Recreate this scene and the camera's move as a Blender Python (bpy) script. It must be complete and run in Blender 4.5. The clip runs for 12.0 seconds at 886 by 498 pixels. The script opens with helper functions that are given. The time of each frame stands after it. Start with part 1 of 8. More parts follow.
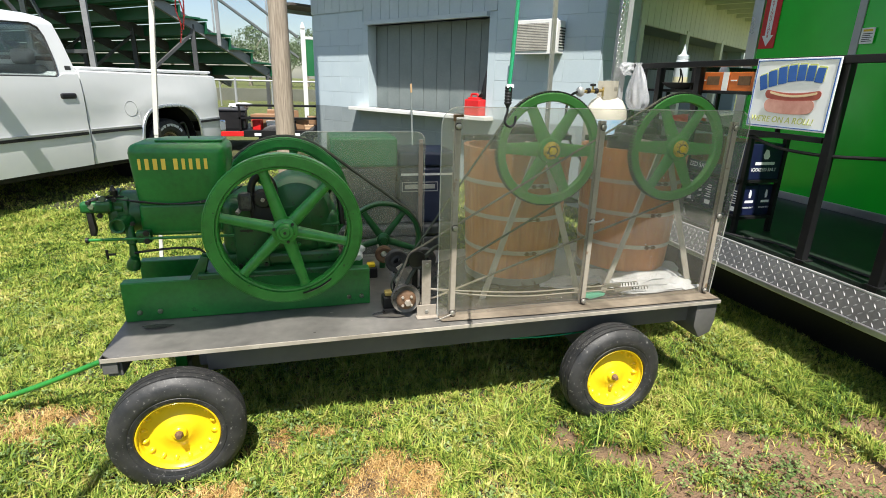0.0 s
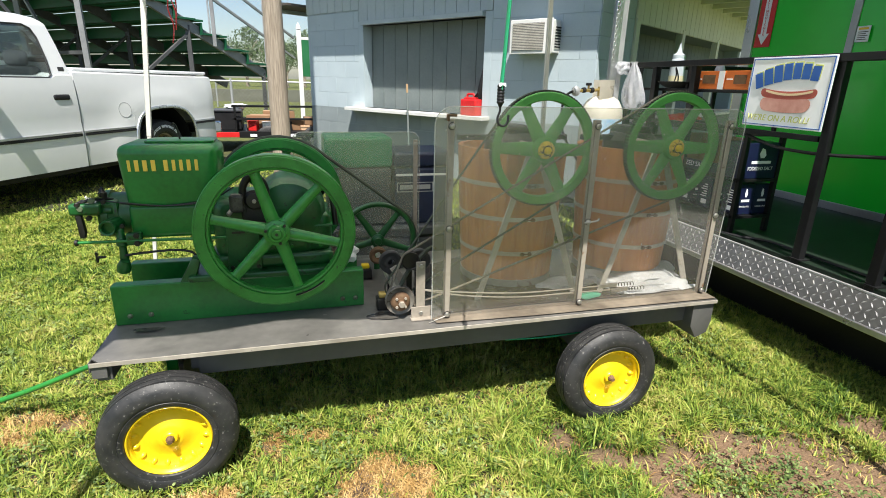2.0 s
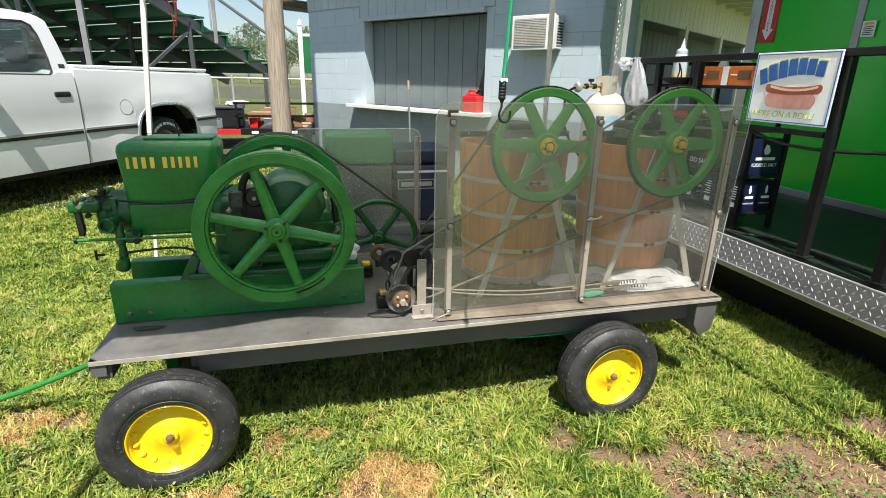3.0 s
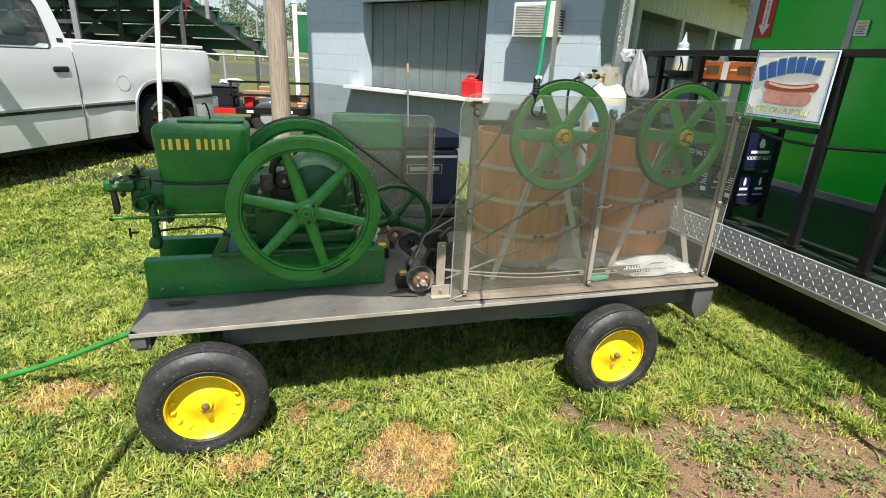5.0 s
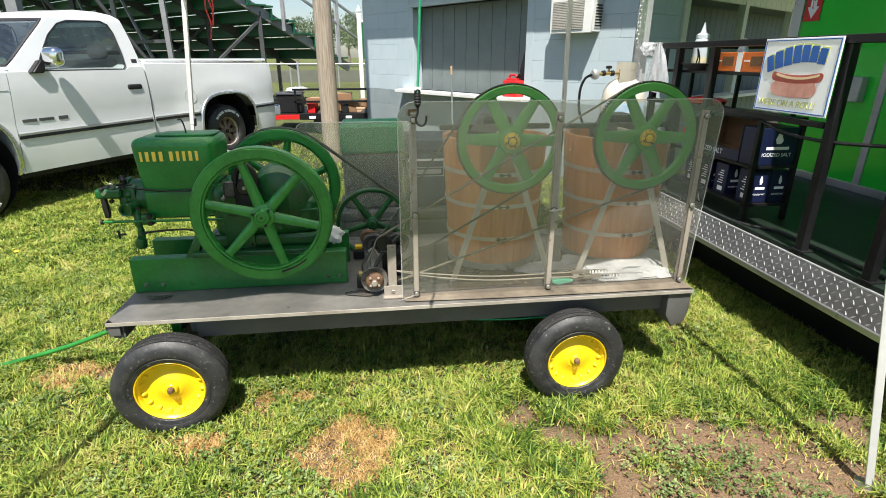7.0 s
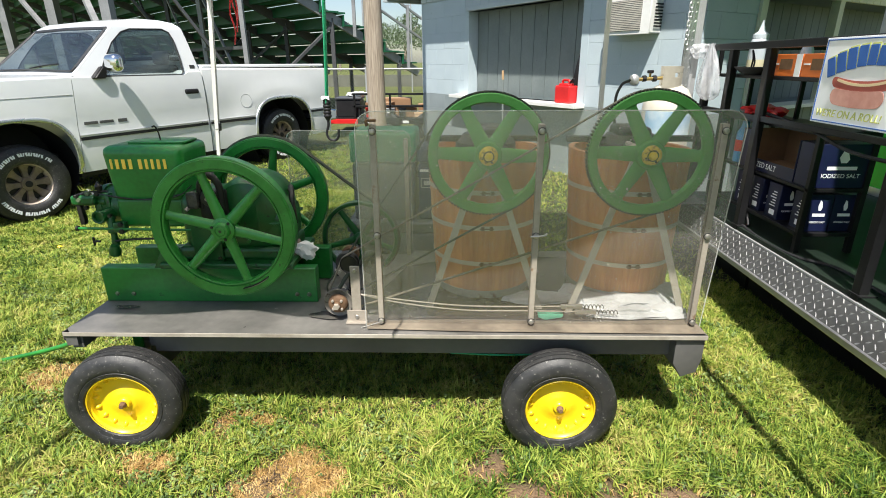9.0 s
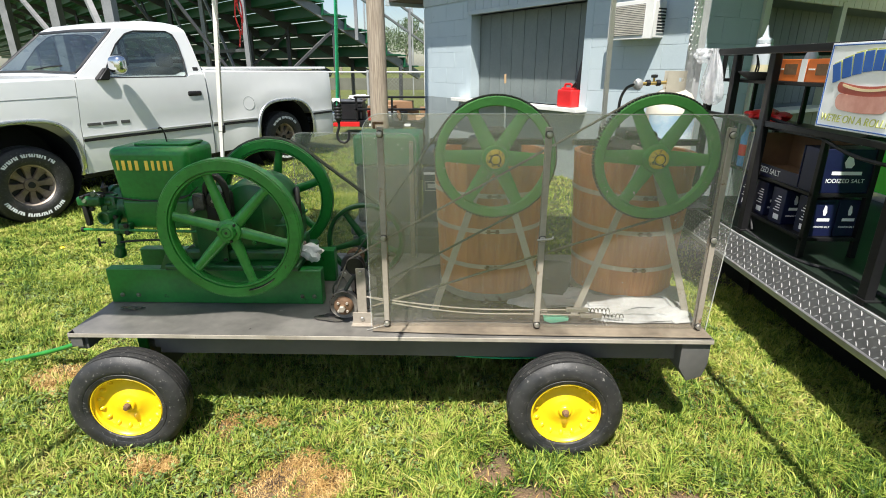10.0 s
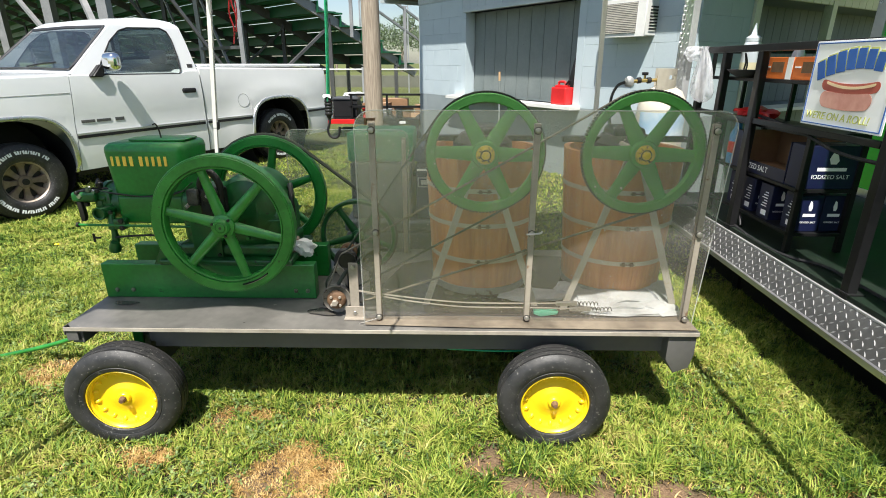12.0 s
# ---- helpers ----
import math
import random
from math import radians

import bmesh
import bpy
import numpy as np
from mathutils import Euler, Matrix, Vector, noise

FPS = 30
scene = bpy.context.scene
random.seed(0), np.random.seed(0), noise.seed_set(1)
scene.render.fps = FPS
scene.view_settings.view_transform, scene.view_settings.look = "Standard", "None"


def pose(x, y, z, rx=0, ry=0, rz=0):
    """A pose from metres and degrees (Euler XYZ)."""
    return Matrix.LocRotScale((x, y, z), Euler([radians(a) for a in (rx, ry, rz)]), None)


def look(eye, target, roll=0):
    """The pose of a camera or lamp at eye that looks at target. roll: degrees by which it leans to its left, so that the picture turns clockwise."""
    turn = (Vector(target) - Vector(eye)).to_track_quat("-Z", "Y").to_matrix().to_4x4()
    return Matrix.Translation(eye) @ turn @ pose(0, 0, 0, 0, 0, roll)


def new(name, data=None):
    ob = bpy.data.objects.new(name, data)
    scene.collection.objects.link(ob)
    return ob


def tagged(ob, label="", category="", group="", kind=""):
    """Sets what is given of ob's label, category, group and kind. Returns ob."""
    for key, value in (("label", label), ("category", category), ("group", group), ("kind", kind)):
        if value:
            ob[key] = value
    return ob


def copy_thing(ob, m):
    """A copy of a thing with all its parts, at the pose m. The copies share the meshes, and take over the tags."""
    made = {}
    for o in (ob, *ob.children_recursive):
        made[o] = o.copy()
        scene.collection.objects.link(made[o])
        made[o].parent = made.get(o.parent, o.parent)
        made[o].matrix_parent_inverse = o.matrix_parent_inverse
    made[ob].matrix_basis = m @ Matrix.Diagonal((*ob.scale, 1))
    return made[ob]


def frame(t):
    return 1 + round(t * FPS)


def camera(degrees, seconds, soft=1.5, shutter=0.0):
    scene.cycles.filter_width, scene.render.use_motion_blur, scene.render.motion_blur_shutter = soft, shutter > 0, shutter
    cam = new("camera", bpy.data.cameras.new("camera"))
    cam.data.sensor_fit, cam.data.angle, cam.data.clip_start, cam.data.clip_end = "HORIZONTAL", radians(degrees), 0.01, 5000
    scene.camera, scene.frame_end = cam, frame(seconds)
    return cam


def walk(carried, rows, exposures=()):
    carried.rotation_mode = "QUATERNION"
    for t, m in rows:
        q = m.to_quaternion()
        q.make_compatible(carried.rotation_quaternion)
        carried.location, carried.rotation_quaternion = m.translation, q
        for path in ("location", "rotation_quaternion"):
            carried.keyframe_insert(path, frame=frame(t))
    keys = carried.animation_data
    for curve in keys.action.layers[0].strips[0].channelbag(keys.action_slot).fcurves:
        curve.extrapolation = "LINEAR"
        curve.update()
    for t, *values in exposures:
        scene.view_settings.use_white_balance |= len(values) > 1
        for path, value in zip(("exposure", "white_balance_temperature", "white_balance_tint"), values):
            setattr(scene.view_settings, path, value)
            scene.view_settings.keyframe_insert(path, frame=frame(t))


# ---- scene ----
cam = camera(81.2, 12.0, soft=0.95)
PATH = [
    (0, (0.036, 0.03, 1.46), (0.541, 1.865, 0.844), 1.6),
    (0.5, (0.047, 0.022, 1.456), (0.556, 1.856, 0.842), 1.7),
    (1, (0.051, 0.019, 1.456), (0.564, 1.852, 0.842), 1.6),
    (1.5, (0.056, 0.027, 1.458), (0.569, 1.86, 0.845), 1.5),
    (2, (0.056, 0.046, 1.457), (0.569, 1.879, 0.842), 1.4),
    (2.5, (0.064, 0.054, 1.457), (0.574, 1.887, 0.839), 1.3),
    (3, (0.063, 0.061, 1.454), (0.568, 1.892, 0.828), 1.3),
    (5, (-0.101, -0.005, 1.486), (0.452, 1.791, 0.801), 2.9),
    (5.5, (-0.116, -0.016, 1.493), (0.42, 1.784, 0.804), 2.7),
    (6, (-0.058, -0.017, 1.503), (0.418, 1.799, 0.814), 1.8),
    (6.5, (0.185, -0.114, 1.516), (0.553, 1.726, 0.824), 0.8),
    (7, (0.459, -0.186, 1.541), (0.698, 1.673, 0.844), 0.0),
    (7.2, (0.589, -0.121, 1.517), (0.769, 1.745, 0.819), -0.0),
    (9, (0.915, 0.039, 1.539), (0.871, 1.919, 0.857), -0.3),
    (9.5, (0.895, 0.045, 1.539), (0.847, 1.927, 0.865), -0.2),
    (10, (0.889, 0.038, 1.537), (0.846, 1.922, 0.867), -0.0),
    (10.5, (0.893, 0.029, 1.534), (0.858, 1.913, 0.866), 0.1),
    (11, (0.889, 0.013, 1.537), (0.859, 1.897, 0.866), 0.2),
    (11.5, (0.891, 0.005, 1.536), (0.864, 1.888, 0.863), 0.2),
    (12, (0.91, 0.002, 1.536), (0.882, 1.883, 0.858), 0.1),
]
EXPOSURE = 0.88
PATH_ROWS = [(t, look(eye, target, roll)) for t, eye, target, roll in PATH]
walk(cam, PATH_ROWS)
scene.view_settings.exposure = EXPOSURE

# ---- light: high sun from behind the viewer, light haze in the sky ----
SUN_WAY = Vector((-0.095, -0.53, 1.0)).normalized()
world = bpy.data.worlds.new("sky")
scene.world = world
world.use_nodes = True
wn = world.node_tree.nodes
sky = wn.new("ShaderNodeTexSky")
sky.sky_type = "NISHITA"
sky.sun_disc = False
sky.sun_elevation = math.asin(SUN_WAY.z)
sky.sun_rotation = math.atan2(SUN_WAY.x, SUN_WAY.y)
sky.dust_density = 1.0
world.node_tree.links.new(sky.outputs[0], wn["Background"].inputs[0])
wn["Background"].inputs[1].default_value = 0.083
sun = new("sun", bpy.data.lights.new("sun", "SUN"))
sun.data.energy = 5.2
sun.data.angle = radians(0.53)
sun.data.color = (1.0, 0.955, 0.885)
sun.matrix_world = look(SUN_WAY * 40, (0, 0, 0))


# ---- materials ----
def nodes_of(name):
    m = bpy.data.materials.new(name)
    m.use_nodes = True
    return m, m.node_tree.nodes, m.node_tree.links, m.node_tree.nodes["Principled BSDF"]


def surface(name, a, b, rough=0.6, metal=0.0, grain=30.0, big=3.0, bump=0.15, spread=0.12, coat=0.0, worn=None, worn_at=0.62, shine=0.5):
    """Colour between a and b at two scales, gloss that varies, fine relief, and worn spots of a third colour."""
    m, n, l, p = nodes_of(name)
    tc = n.new("ShaderNodeTexCoord")
    n1, n2 = n.new("ShaderNodeTexNoise"), n.new("ShaderNodeTexNoise")
    n1.inputs["Scale"].default_value, n1.inputs["Detail"].default_value = big, 4
    n2.inputs["Scale"].default_value, n2.inputs["Detail"].default_value = grain, 5
    # shifted by where each piece stands, so that repeats differ
    oi, at = n.new("ShaderNodeObjectInfo"), n.new("ShaderNodeVectorMath")
    l.new(tc.outputs["Object"], at.inputs[0]), l.new(oi.outputs["Location"], at.inputs[1])
    l.new(at.outputs[0], n1.inputs["Vector"]), l.new(at.outputs[0], n2.inputs["Vector"])
    ad = n.new("ShaderNodeMath")
    ad.operation = "MULTIPLY_ADD"
    ad.inputs[1].default_value = 0.45
    l.new(n2.outputs["Fac"], ad.inputs[0]), l.new(n1.outputs["Fac"], ad.inputs[2])
    mr = n.new("ShaderNodeMapRange")
    mr.inputs["From Min"].default_value, mr.inputs["From Max"].default_value = 0.48, 0.98
    l.new(ad.outputs[0], mr.inputs["Value"])
    mx = n.new("ShaderNodeMix")
    mx.data_type = "RGBA"
    mx.inputs["A"].default_value, mx.inputs["B"].default_value = (*a, 1), (*b, 1)
    l.new(mr.outputs[0], mx.inputs["Factor"])
    out = mx.outputs["Result"]
    if worn:
        n3 = n.new("ShaderNodeTexNoise")
        n3.inputs["Scale"].default_value, n3.inputs["Detail"].default_value, n3.inputs["Roughness"].default_value = big * 4, 8, 0.7
        l.new(at.outputs[0], n3.inputs["Vector"])
        mw = n.new("ShaderNodeMapRange")
        mw.inputs["From Min"].default_value, mw.inputs["From Max"].default_value = worn_at, worn_at + 0.05
        l.new(n3.outputs["Fac"], mw.inputs["Value"])
        m2 = n.new("ShaderNodeMix")
        m2.data_type = "RGBA"
        m2.inputs["B"].default_value = (*worn, 1)
        l.new(mw.outputs[0], m2.inputs["Factor"]), l.new(out, m2.inputs["A"])
        out = m2.outputs["Result"]
    l.new(out, p.inputs["Base Color"])
    rr = n.new("ShaderNodeMapRange")
    rr.inputs["To Min"].default_value, rr.inputs["To Max"].default_value = max(0.03, rough - spread), min(1, rough + spread)
    l.new(n1.outputs["Fac"], rr.inputs["Value"]), l.new(rr.outputs[0], p.inputs["Roughness"])
    p.inputs["Metallic"].default_value = metal
    p.inputs["Specular IOR Level"].default_value = shine
    p.inputs["Coat Weight"].default_value = coat
    p.inputs["Coat Roughness"].default_value = 0.12
    bu = n.new("ShaderNodeBump")
    bu.inputs["Strength"].default_value, bu.inputs["Distance"].default_value = bump, 0.004
    l.new(n2.outputs["Fac"], bu.inputs["Height"]), l.new(bu.outputs[0], p.inputs["Normal"])
    return m


def wood_material(name, a, b, along=2, scale=14.0, rough=0.6, bump=0.3, per_piece=True, tone=0.45):
    """Streaks along one axis, each piece of its own tone."""
    m, n, l, p = nodes_of(name)
    tc, mp = n.new("ShaderNodeTexCoord"), n.new("ShaderNodeMapping")
    sc = [scale] * 3
    sc[along] = scale * 0.06
    mp.inputs["Scale"].default_value = sc
    oi = n.new("ShaderNodeObjectInfo")
    l.new(tc.outputs["Object"], mp.inputs["Vector"])
    if per_piece:
        off = n.new("ShaderNodeVectorMath")
        off.operation = "SCALE"
        off.inputs[0].default_value = (7, 5, 9)
        l.new(oi.outputs["Random"], off.inputs["Scale"]), l.new(off.outputs[0], mp.inputs["Location"])
    no = n.new("ShaderNodeTexNoise")
    no.inputs["Scale"].default_value, no.inputs["Detail"].default_value, no.inputs["Roughness"].default_value = 4.0, 7, 0.65
    l.new(mp.outputs[0], no.inputs["Vector"])
    ad = n.new("ShaderNodeMath")
    ad.operation = "MULTIPLY_ADD"
    ad.inputs[1].default_value = tone if per_piece else 0.0
    l.new(oi.outputs["Random"], ad.inputs[0]), l.new(no.outputs["Fac"], ad.inputs[2])
    mr = n.new("ShaderNodeMapRange")
    mr.inputs["From Min"].default_value, mr.inputs["From Max"].default_value = 0.35, 1.0
    l.new(ad.outputs[0], mr.inputs["Value"])
    mx = n.new("ShaderNodeMix")
    mx.data_type = "RGBA"
    mx.inputs["A"].default_value, mx.inputs["B"].default_value = (*a, 1), (*b, 1)
    l.new(mr.outputs[0], mx.inputs["Factor"]), l.new(mx.outputs["Result"], p.inputs["Base Color"])
    p.inputs["Roughness"].default_value = rough
    bu = n.new("ShaderNodeBump")
    bu.inputs["Strength"].default_value, bu.inputs["Distance"].default_value = bump, 0.004
    l.new(no.outputs["Fac"], bu.inputs["Height"]), l.new(bu.outputs[0], p.inputs["Normal"])
    return m


def plastic_sheet(name, tint, haze, haze_colour, splash=0.0, gloss=0.03, blur=0.06):
    """Clear plastic: see-through, glossier at a slant, dulled by scratches and dried splashes; splash also paints a
    veil high up.
    """
    m, n, l, p = nodes_of(name)
    n.remove(p)
    out = n["Material Output"]
    tr, gl, di = n.new("ShaderNodeBsdfTransparent"), n.new("ShaderNodeBsdfGlossy"), n.new("ShaderNodeBsdfDiffuse")
    tr.inputs[0].default_value = (*tint, 1)
    gl.inputs["Roughness"].default_value = blur
    di.inputs["Color"].default_value = (*haze_colour, 1)
    tc = n.new("ShaderNodeTexCoord")
    n1, n2 = n.new("ShaderNodeTexNoise"), n.new("ShaderNodeTexNoise")
    n1.inputs["Scale"].default_value, n1.inputs["Detail"].default_value = 2.2, 5
    n2.inputs["Scale"].default_value, n2.inputs["Detail"].default_value = 70, 2
    for q in (n1, n2):
        l.new(tc.outputs["Object"], q.inputs["Vector"])
    spots = n.new("ShaderNodeMapRange")
    spots.inputs["From Min"].default_value, spots.inputs["From Max"].default_value = 0.735, 0.77
    spots.inputs["To Max"].default_value = 0.5
    l.new(n2.outputs["Fac"], spots.inputs["Value"])
    base = n.new("ShaderNodeMapRange")
    base.inputs["From Min"].default_value, base.inputs["From Max"].default_value = 0.25, 0.75
    base.inputs["To Min"].default_value, base.inputs["To Max"].default_value = haze * 0.65, haze * 1.35
    l.new(n1.outputs["Fac"], base.inputs["Value"])
    ad = n.new("ShaderNodeMath")
    l.new(base.outputs[0], ad.inputs[0]), l.new(spots.outputs[0], ad.inputs[1])
    if splash:
        # dried round drops, thick in some places and thin in others
        vo, n3, room, drop, top = n.new("ShaderNodeTexVoronoi"), n.new("ShaderNodeTexNoise"), n.new("ShaderNodeMapRange"), n.new("ShaderNodeMath"), n.new("ShaderNodeMath")
        vo.inputs["Scale"].default_value = 150
        n3.inputs["Scale"].default_value, n3.inputs["Detail"].default_value = 6, 6
        room.inputs["From Min"].default_value, room.inputs["From Max"].default_value = 0.42, 0.72
        room.inputs["To Max"].default_value = 0.3
        drop.operation = "LESS_THAN"
        l.new(tc.outputs["Object"], vo.inputs["Vector"]), l.new(tc.outputs["Object"], n3.inputs["Vector"])
        l.new(n3.outputs["Fac"], room.inputs["Value"])
        l.new(vo.outputs["Distance"], drop.inputs[0]), l.new(room.outputs[0], drop.inputs[1])
        top.operation = "MULTIPLY_ADD"
        top.inputs[1].default_value = splash
        l.new(drop.outputs[0], top.inputs[0]), l.new(ad.outputs[0], top.inputs[2])
        # pale veil painted in towards the top, in place of reflected light
        sp, veil, mist, keep = n.new("ShaderNodeSeparateXYZ"), n.new("ShaderNodeMapRange"), n.new("ShaderNodeMath"), n.new("ShaderNodeMath")
        veil.inputs["From Min"].default_value, veil.inputs["From Max"].default_value = 0.7, 1.15
        veil.inputs["To Max"].default_value = 0.11
        veil.interpolation_type = "SMOOTHSTEP"
        l.new(tc.outputs["Object"], sp.inputs[0]), l.new(sp.outputs[2], veil.inputs["Value"])
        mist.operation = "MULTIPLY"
        l.new(veil.outputs[0], mist.inputs[0]), l.new(n3.outputs["Fac"], mist.inputs[1])
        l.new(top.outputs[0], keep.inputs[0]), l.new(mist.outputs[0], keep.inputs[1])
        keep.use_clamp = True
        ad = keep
    m1, m2, lw, pw, fr = n.new("ShaderNodeMixShader"), n.new("ShaderNodeMixShader"), n.new("ShaderNodeLayerWeight"), n.new("ShaderNodeMath"), n.new("ShaderNodeMath")
    lw.inputs["Blend"].default_value = 0.5
    pw.operation, pw.inputs[1].default_value = "POWER", 5.0
    fr.operation, fr.inputs[1].default_value, fr.inputs[2].default_value = "MULTIPLY_ADD", 0.7, gloss
    l.new(lw.outputs["Facing"], pw.inputs[0]), l.new(pw.outputs[0], fr.inputs[0])
    l.new(ad.outputs[0], m1.inputs[0]), l.new(tr.outputs[0], m1.inputs[1]), l.new(di.outputs[0], m1.inputs[2])
    l.new(fr.outputs[0], m2.inputs[0]), l.new(m1.outputs[0], m2.inputs[1]), l.new(gl.outputs[0], m2.inputs[2])
    l.new(m2.outputs[0], out.inputs[0])
    return m


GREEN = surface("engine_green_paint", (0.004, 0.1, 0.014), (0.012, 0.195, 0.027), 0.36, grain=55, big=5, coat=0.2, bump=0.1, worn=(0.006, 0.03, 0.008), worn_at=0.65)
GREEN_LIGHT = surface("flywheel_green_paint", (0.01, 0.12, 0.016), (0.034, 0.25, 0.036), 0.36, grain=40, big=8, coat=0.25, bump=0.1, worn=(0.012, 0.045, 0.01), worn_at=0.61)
YELLOW = surface("yellow_paint", (0.78, 0.52, 0.008), (0.85, 0.6, 0.012), 0.35, grain=40, bump=0.05, worn=(0.45, 0.28, 0.02), worn_at=0.7, coat=0.2)
HUB_YELLOW = surface("oil_stained_yellow", (0.6, 0.42, 0.03), (0.82, 0.58, 0.05), 0.45, grain=90, big=16, bump=0.15, worn=(0.16, 0.085, 0.02), worn_at=0.53)
GOLD = surface("gold_lettering", (0.75, 0.5, 0.06), (0.82, 0.6, 0.1), 0.45, bump=0.03)
RUBBER = surface("tyre_rubber", (0.011, 0.012, 0.013), (0.034, 0.033, 0.032), 0.55, grain=50, big=18, bump=0.3, worn=(0.16, 0.155, 0.145), worn_at=0.598)
RUBBER_PLAIN = surface("black_rubber", (0.012, 0.012, 0.013), (0.03, 0.03, 0.03), 0.55, bump=0.1)
DECK = surface("painted_deck_plate", (0.075, 0.073, 0.068), (0.185, 0.176, 0.162), 0.32, metal=0.1, grain=22, big=3, bump=0.12, worn=(0.32, 0.3, 0.26), worn_at=0.66)
FRAME = surface("dark_grey_frame_paint", (0.075, 0.074, 0.072), (0.11, 0.107, 0.102), 0.5, grain=30, bump=0.1, worn=(0.05, 0.035, 0.025), worn_at=0.7)
GREEN_DARK = surface("grimy_dark_green_paint", (0.003, 0.05, 0.01), (0.007, 0.1, 0.018), 0.38, grain=50, big=9, coat=0.1, bump=0.15, worn=(0.01, 0.014, 0.008), worn_at=0.6)
DRIVE_GREEN = surface("faded_drive_wheel_green", (0.065, 0.265, 0.05), (0.1, 0.345, 0.08), 0.45, grain=60, bump=0.08, worn=(0.08, 0.11, 0.05), worn_at=0.68)
STEEL = surface("brushed_steel", (0.36, 0.34, 0.31), (0.52, 0.5, 0.46), 0.42, metal=0.85, grain=90, bump=0.06, worn=(0.2, 0.13, 0.08), worn_at=0.7)
STEEL_DULL = surface("dull_zinc_steel", (0.26, 0.225, 0.185), (0.42, 0.375, 0.315), 0.5, metal=0.15, grain=60, bump=0.12, worn=(0.2, 0.12, 0.07), worn_at=0.62)
RUST = surface("rusty_iron", (0.1, 0.055, 0.03), (0.22, 0.13, 0.07), 0.75, metal=0.3, grain=60, bump=0.3)
DARK_IRON = surface("oily_dark_iron", (0.01, 0.01, 0.0095), (0.032, 0.03, 0.027), 0.42, metal=0.4, grain=50, bump=0.15)
CHROME = surface("chrome", (0.75, 0.75, 0.75), (0.85, 0.85, 0.85), 0.1, metal=1.0, bump=0.0, spread=0.04)
STAVE = wood_material("stained_tub_wood", (0.36, 0.125, 0.042), (0.8, 0.34, 0.125), 2, 12, 0.45, tone=0.2)
HOOP = surface("galvanised_hoop", (0.46, 0.4, 0.32), (0.64, 0.57, 0.48), 0.4, metal=0.2, grain=50, bump=0.1, worn=(0.26, 0.17, 0.1), worn_at=0.62)
BELT = surface("drive_belt", (0.02, 0.028, 0.018), (0.05, 0.06, 0.04), 0.7, grain=80)
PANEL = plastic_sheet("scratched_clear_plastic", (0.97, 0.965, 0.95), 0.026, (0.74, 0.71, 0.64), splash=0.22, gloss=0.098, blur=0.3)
PANEL_BACK = plastic_sheet("smoked_clear_plastic", (0.96, 0.97, 0.95), 0.09, (0.68, 0.74, 0.62), gloss=0.07, blur=0.2)
WHITE_PAINT = surface("white_car_paint", (0.655, 0.675, 0.68), (0.705, 0.72, 0.72), 0.2, grain=8, big=1.2, bump=0.01, coat=0.6, spread=0.06)
CAR_GLASS = surface("dark_car_glass", (0.012, 0.016, 0.017), (0.02, 0.026, 0.028), 0.05, bump=0.0, spread=0.02, coat=1.0)
BLACK = surface("black_paint", (0.006, 0.006, 0.007), (0.013, 0.013, 0.014), 0.38, grain=40, bump=0.05, shine=0.3)
PORCH = surface("dark_porch_floor", (0.006, 0.012, 0.008), (0.014, 0.022, 0.016), 0.5, grain=25, big=2, bump=0.1, shine=0.25)
BLACK_PLASTIC = surface("black_plastic", (0.01, 0.01, 0.011), (0.02, 0.02, 0.022), 0.5, bump=0.08, shine=0.3)
WALL_BLUE = surface("pale_blue_wall_paint", (0.41, 0.49, 0.53), (0.47, 0.55, 0.585), 0.75, grain=60, big=2, bump=0.35, worn=(0.36, 0.43, 0.46), worn_at=0.66)
WALL_GREY = surface("grey_lower_wall_paint", (0.22, 0.26, 0.27), (0.28, 0.32, 0.33), 0.75, grain=60, big=2, bump=0.35)
WINDSCREEN = plastic_sheet("curved_windshield_glass", (0.6, 0.68, 0.7), 0.03, (0.42, 0.46, 0.48), gloss=0.16, blur=0.04)
CAR_TINT = plastic_sheet("tinted_window_glass", (0.8, 0.86, 0.85), 0.018, (0.42, 0.46, 0.46), gloss=0.06)
SEAT = surface("grey_seat_cloth", (0.1, 0.1, 0.105), (0.16, 0.16, 0.165), 0.9)
SIDING = surface("grey_blue_siding_paint", (0.4, 0.46, 0.48), (0.48, 0.54, 0.555), 0.7, grain=30, big=2, bump=0.2, worn=(0.28, 0.32, 0.33), worn_at=0.66)
SHUTTER = surface("grey_shutter_paint", (0.145, 0.175, 0.172), (0.19, 0.22, 0.214), 0.7, grain=30, big=3, bump=0.2, worn=(0.085, 0.1, 0.096), worn_at=0.66)
BEIGE = surface("beige_siding_paint", (0.6, 0.6, 0.49), (0.7, 0.7, 0.58), 0.75, grain=30, bump=0.2)
MORTAR = surface("painted_mortar", (0.33, 0.4, 0.435), (0.39, 0.46, 0.495), 0.85, grain=60, bump=0.3)
OFFWHITE = surface("off_white_paint", (0.66, 0.66, 0.63), (0.76, 0.76, 0.73), 0.55, grain=30, bump=0.1, worn=(0.4, 0.36, 0.3), worn_at=0.7)
WHITE_PLASTIC = surface("white_plastic", (0.7, 0.71, 0.72), (0.8, 0.81, 0.82), 0.4, bump=0.03)
TRAILER_GREEN = surface("glossy_green_sheet", (0.012, 0.53, 0.028), (0.016, 0.59, 0.035), 0.22, grain=6, big=0.8, bump=0.01, coat=0.4, spread=0.05)
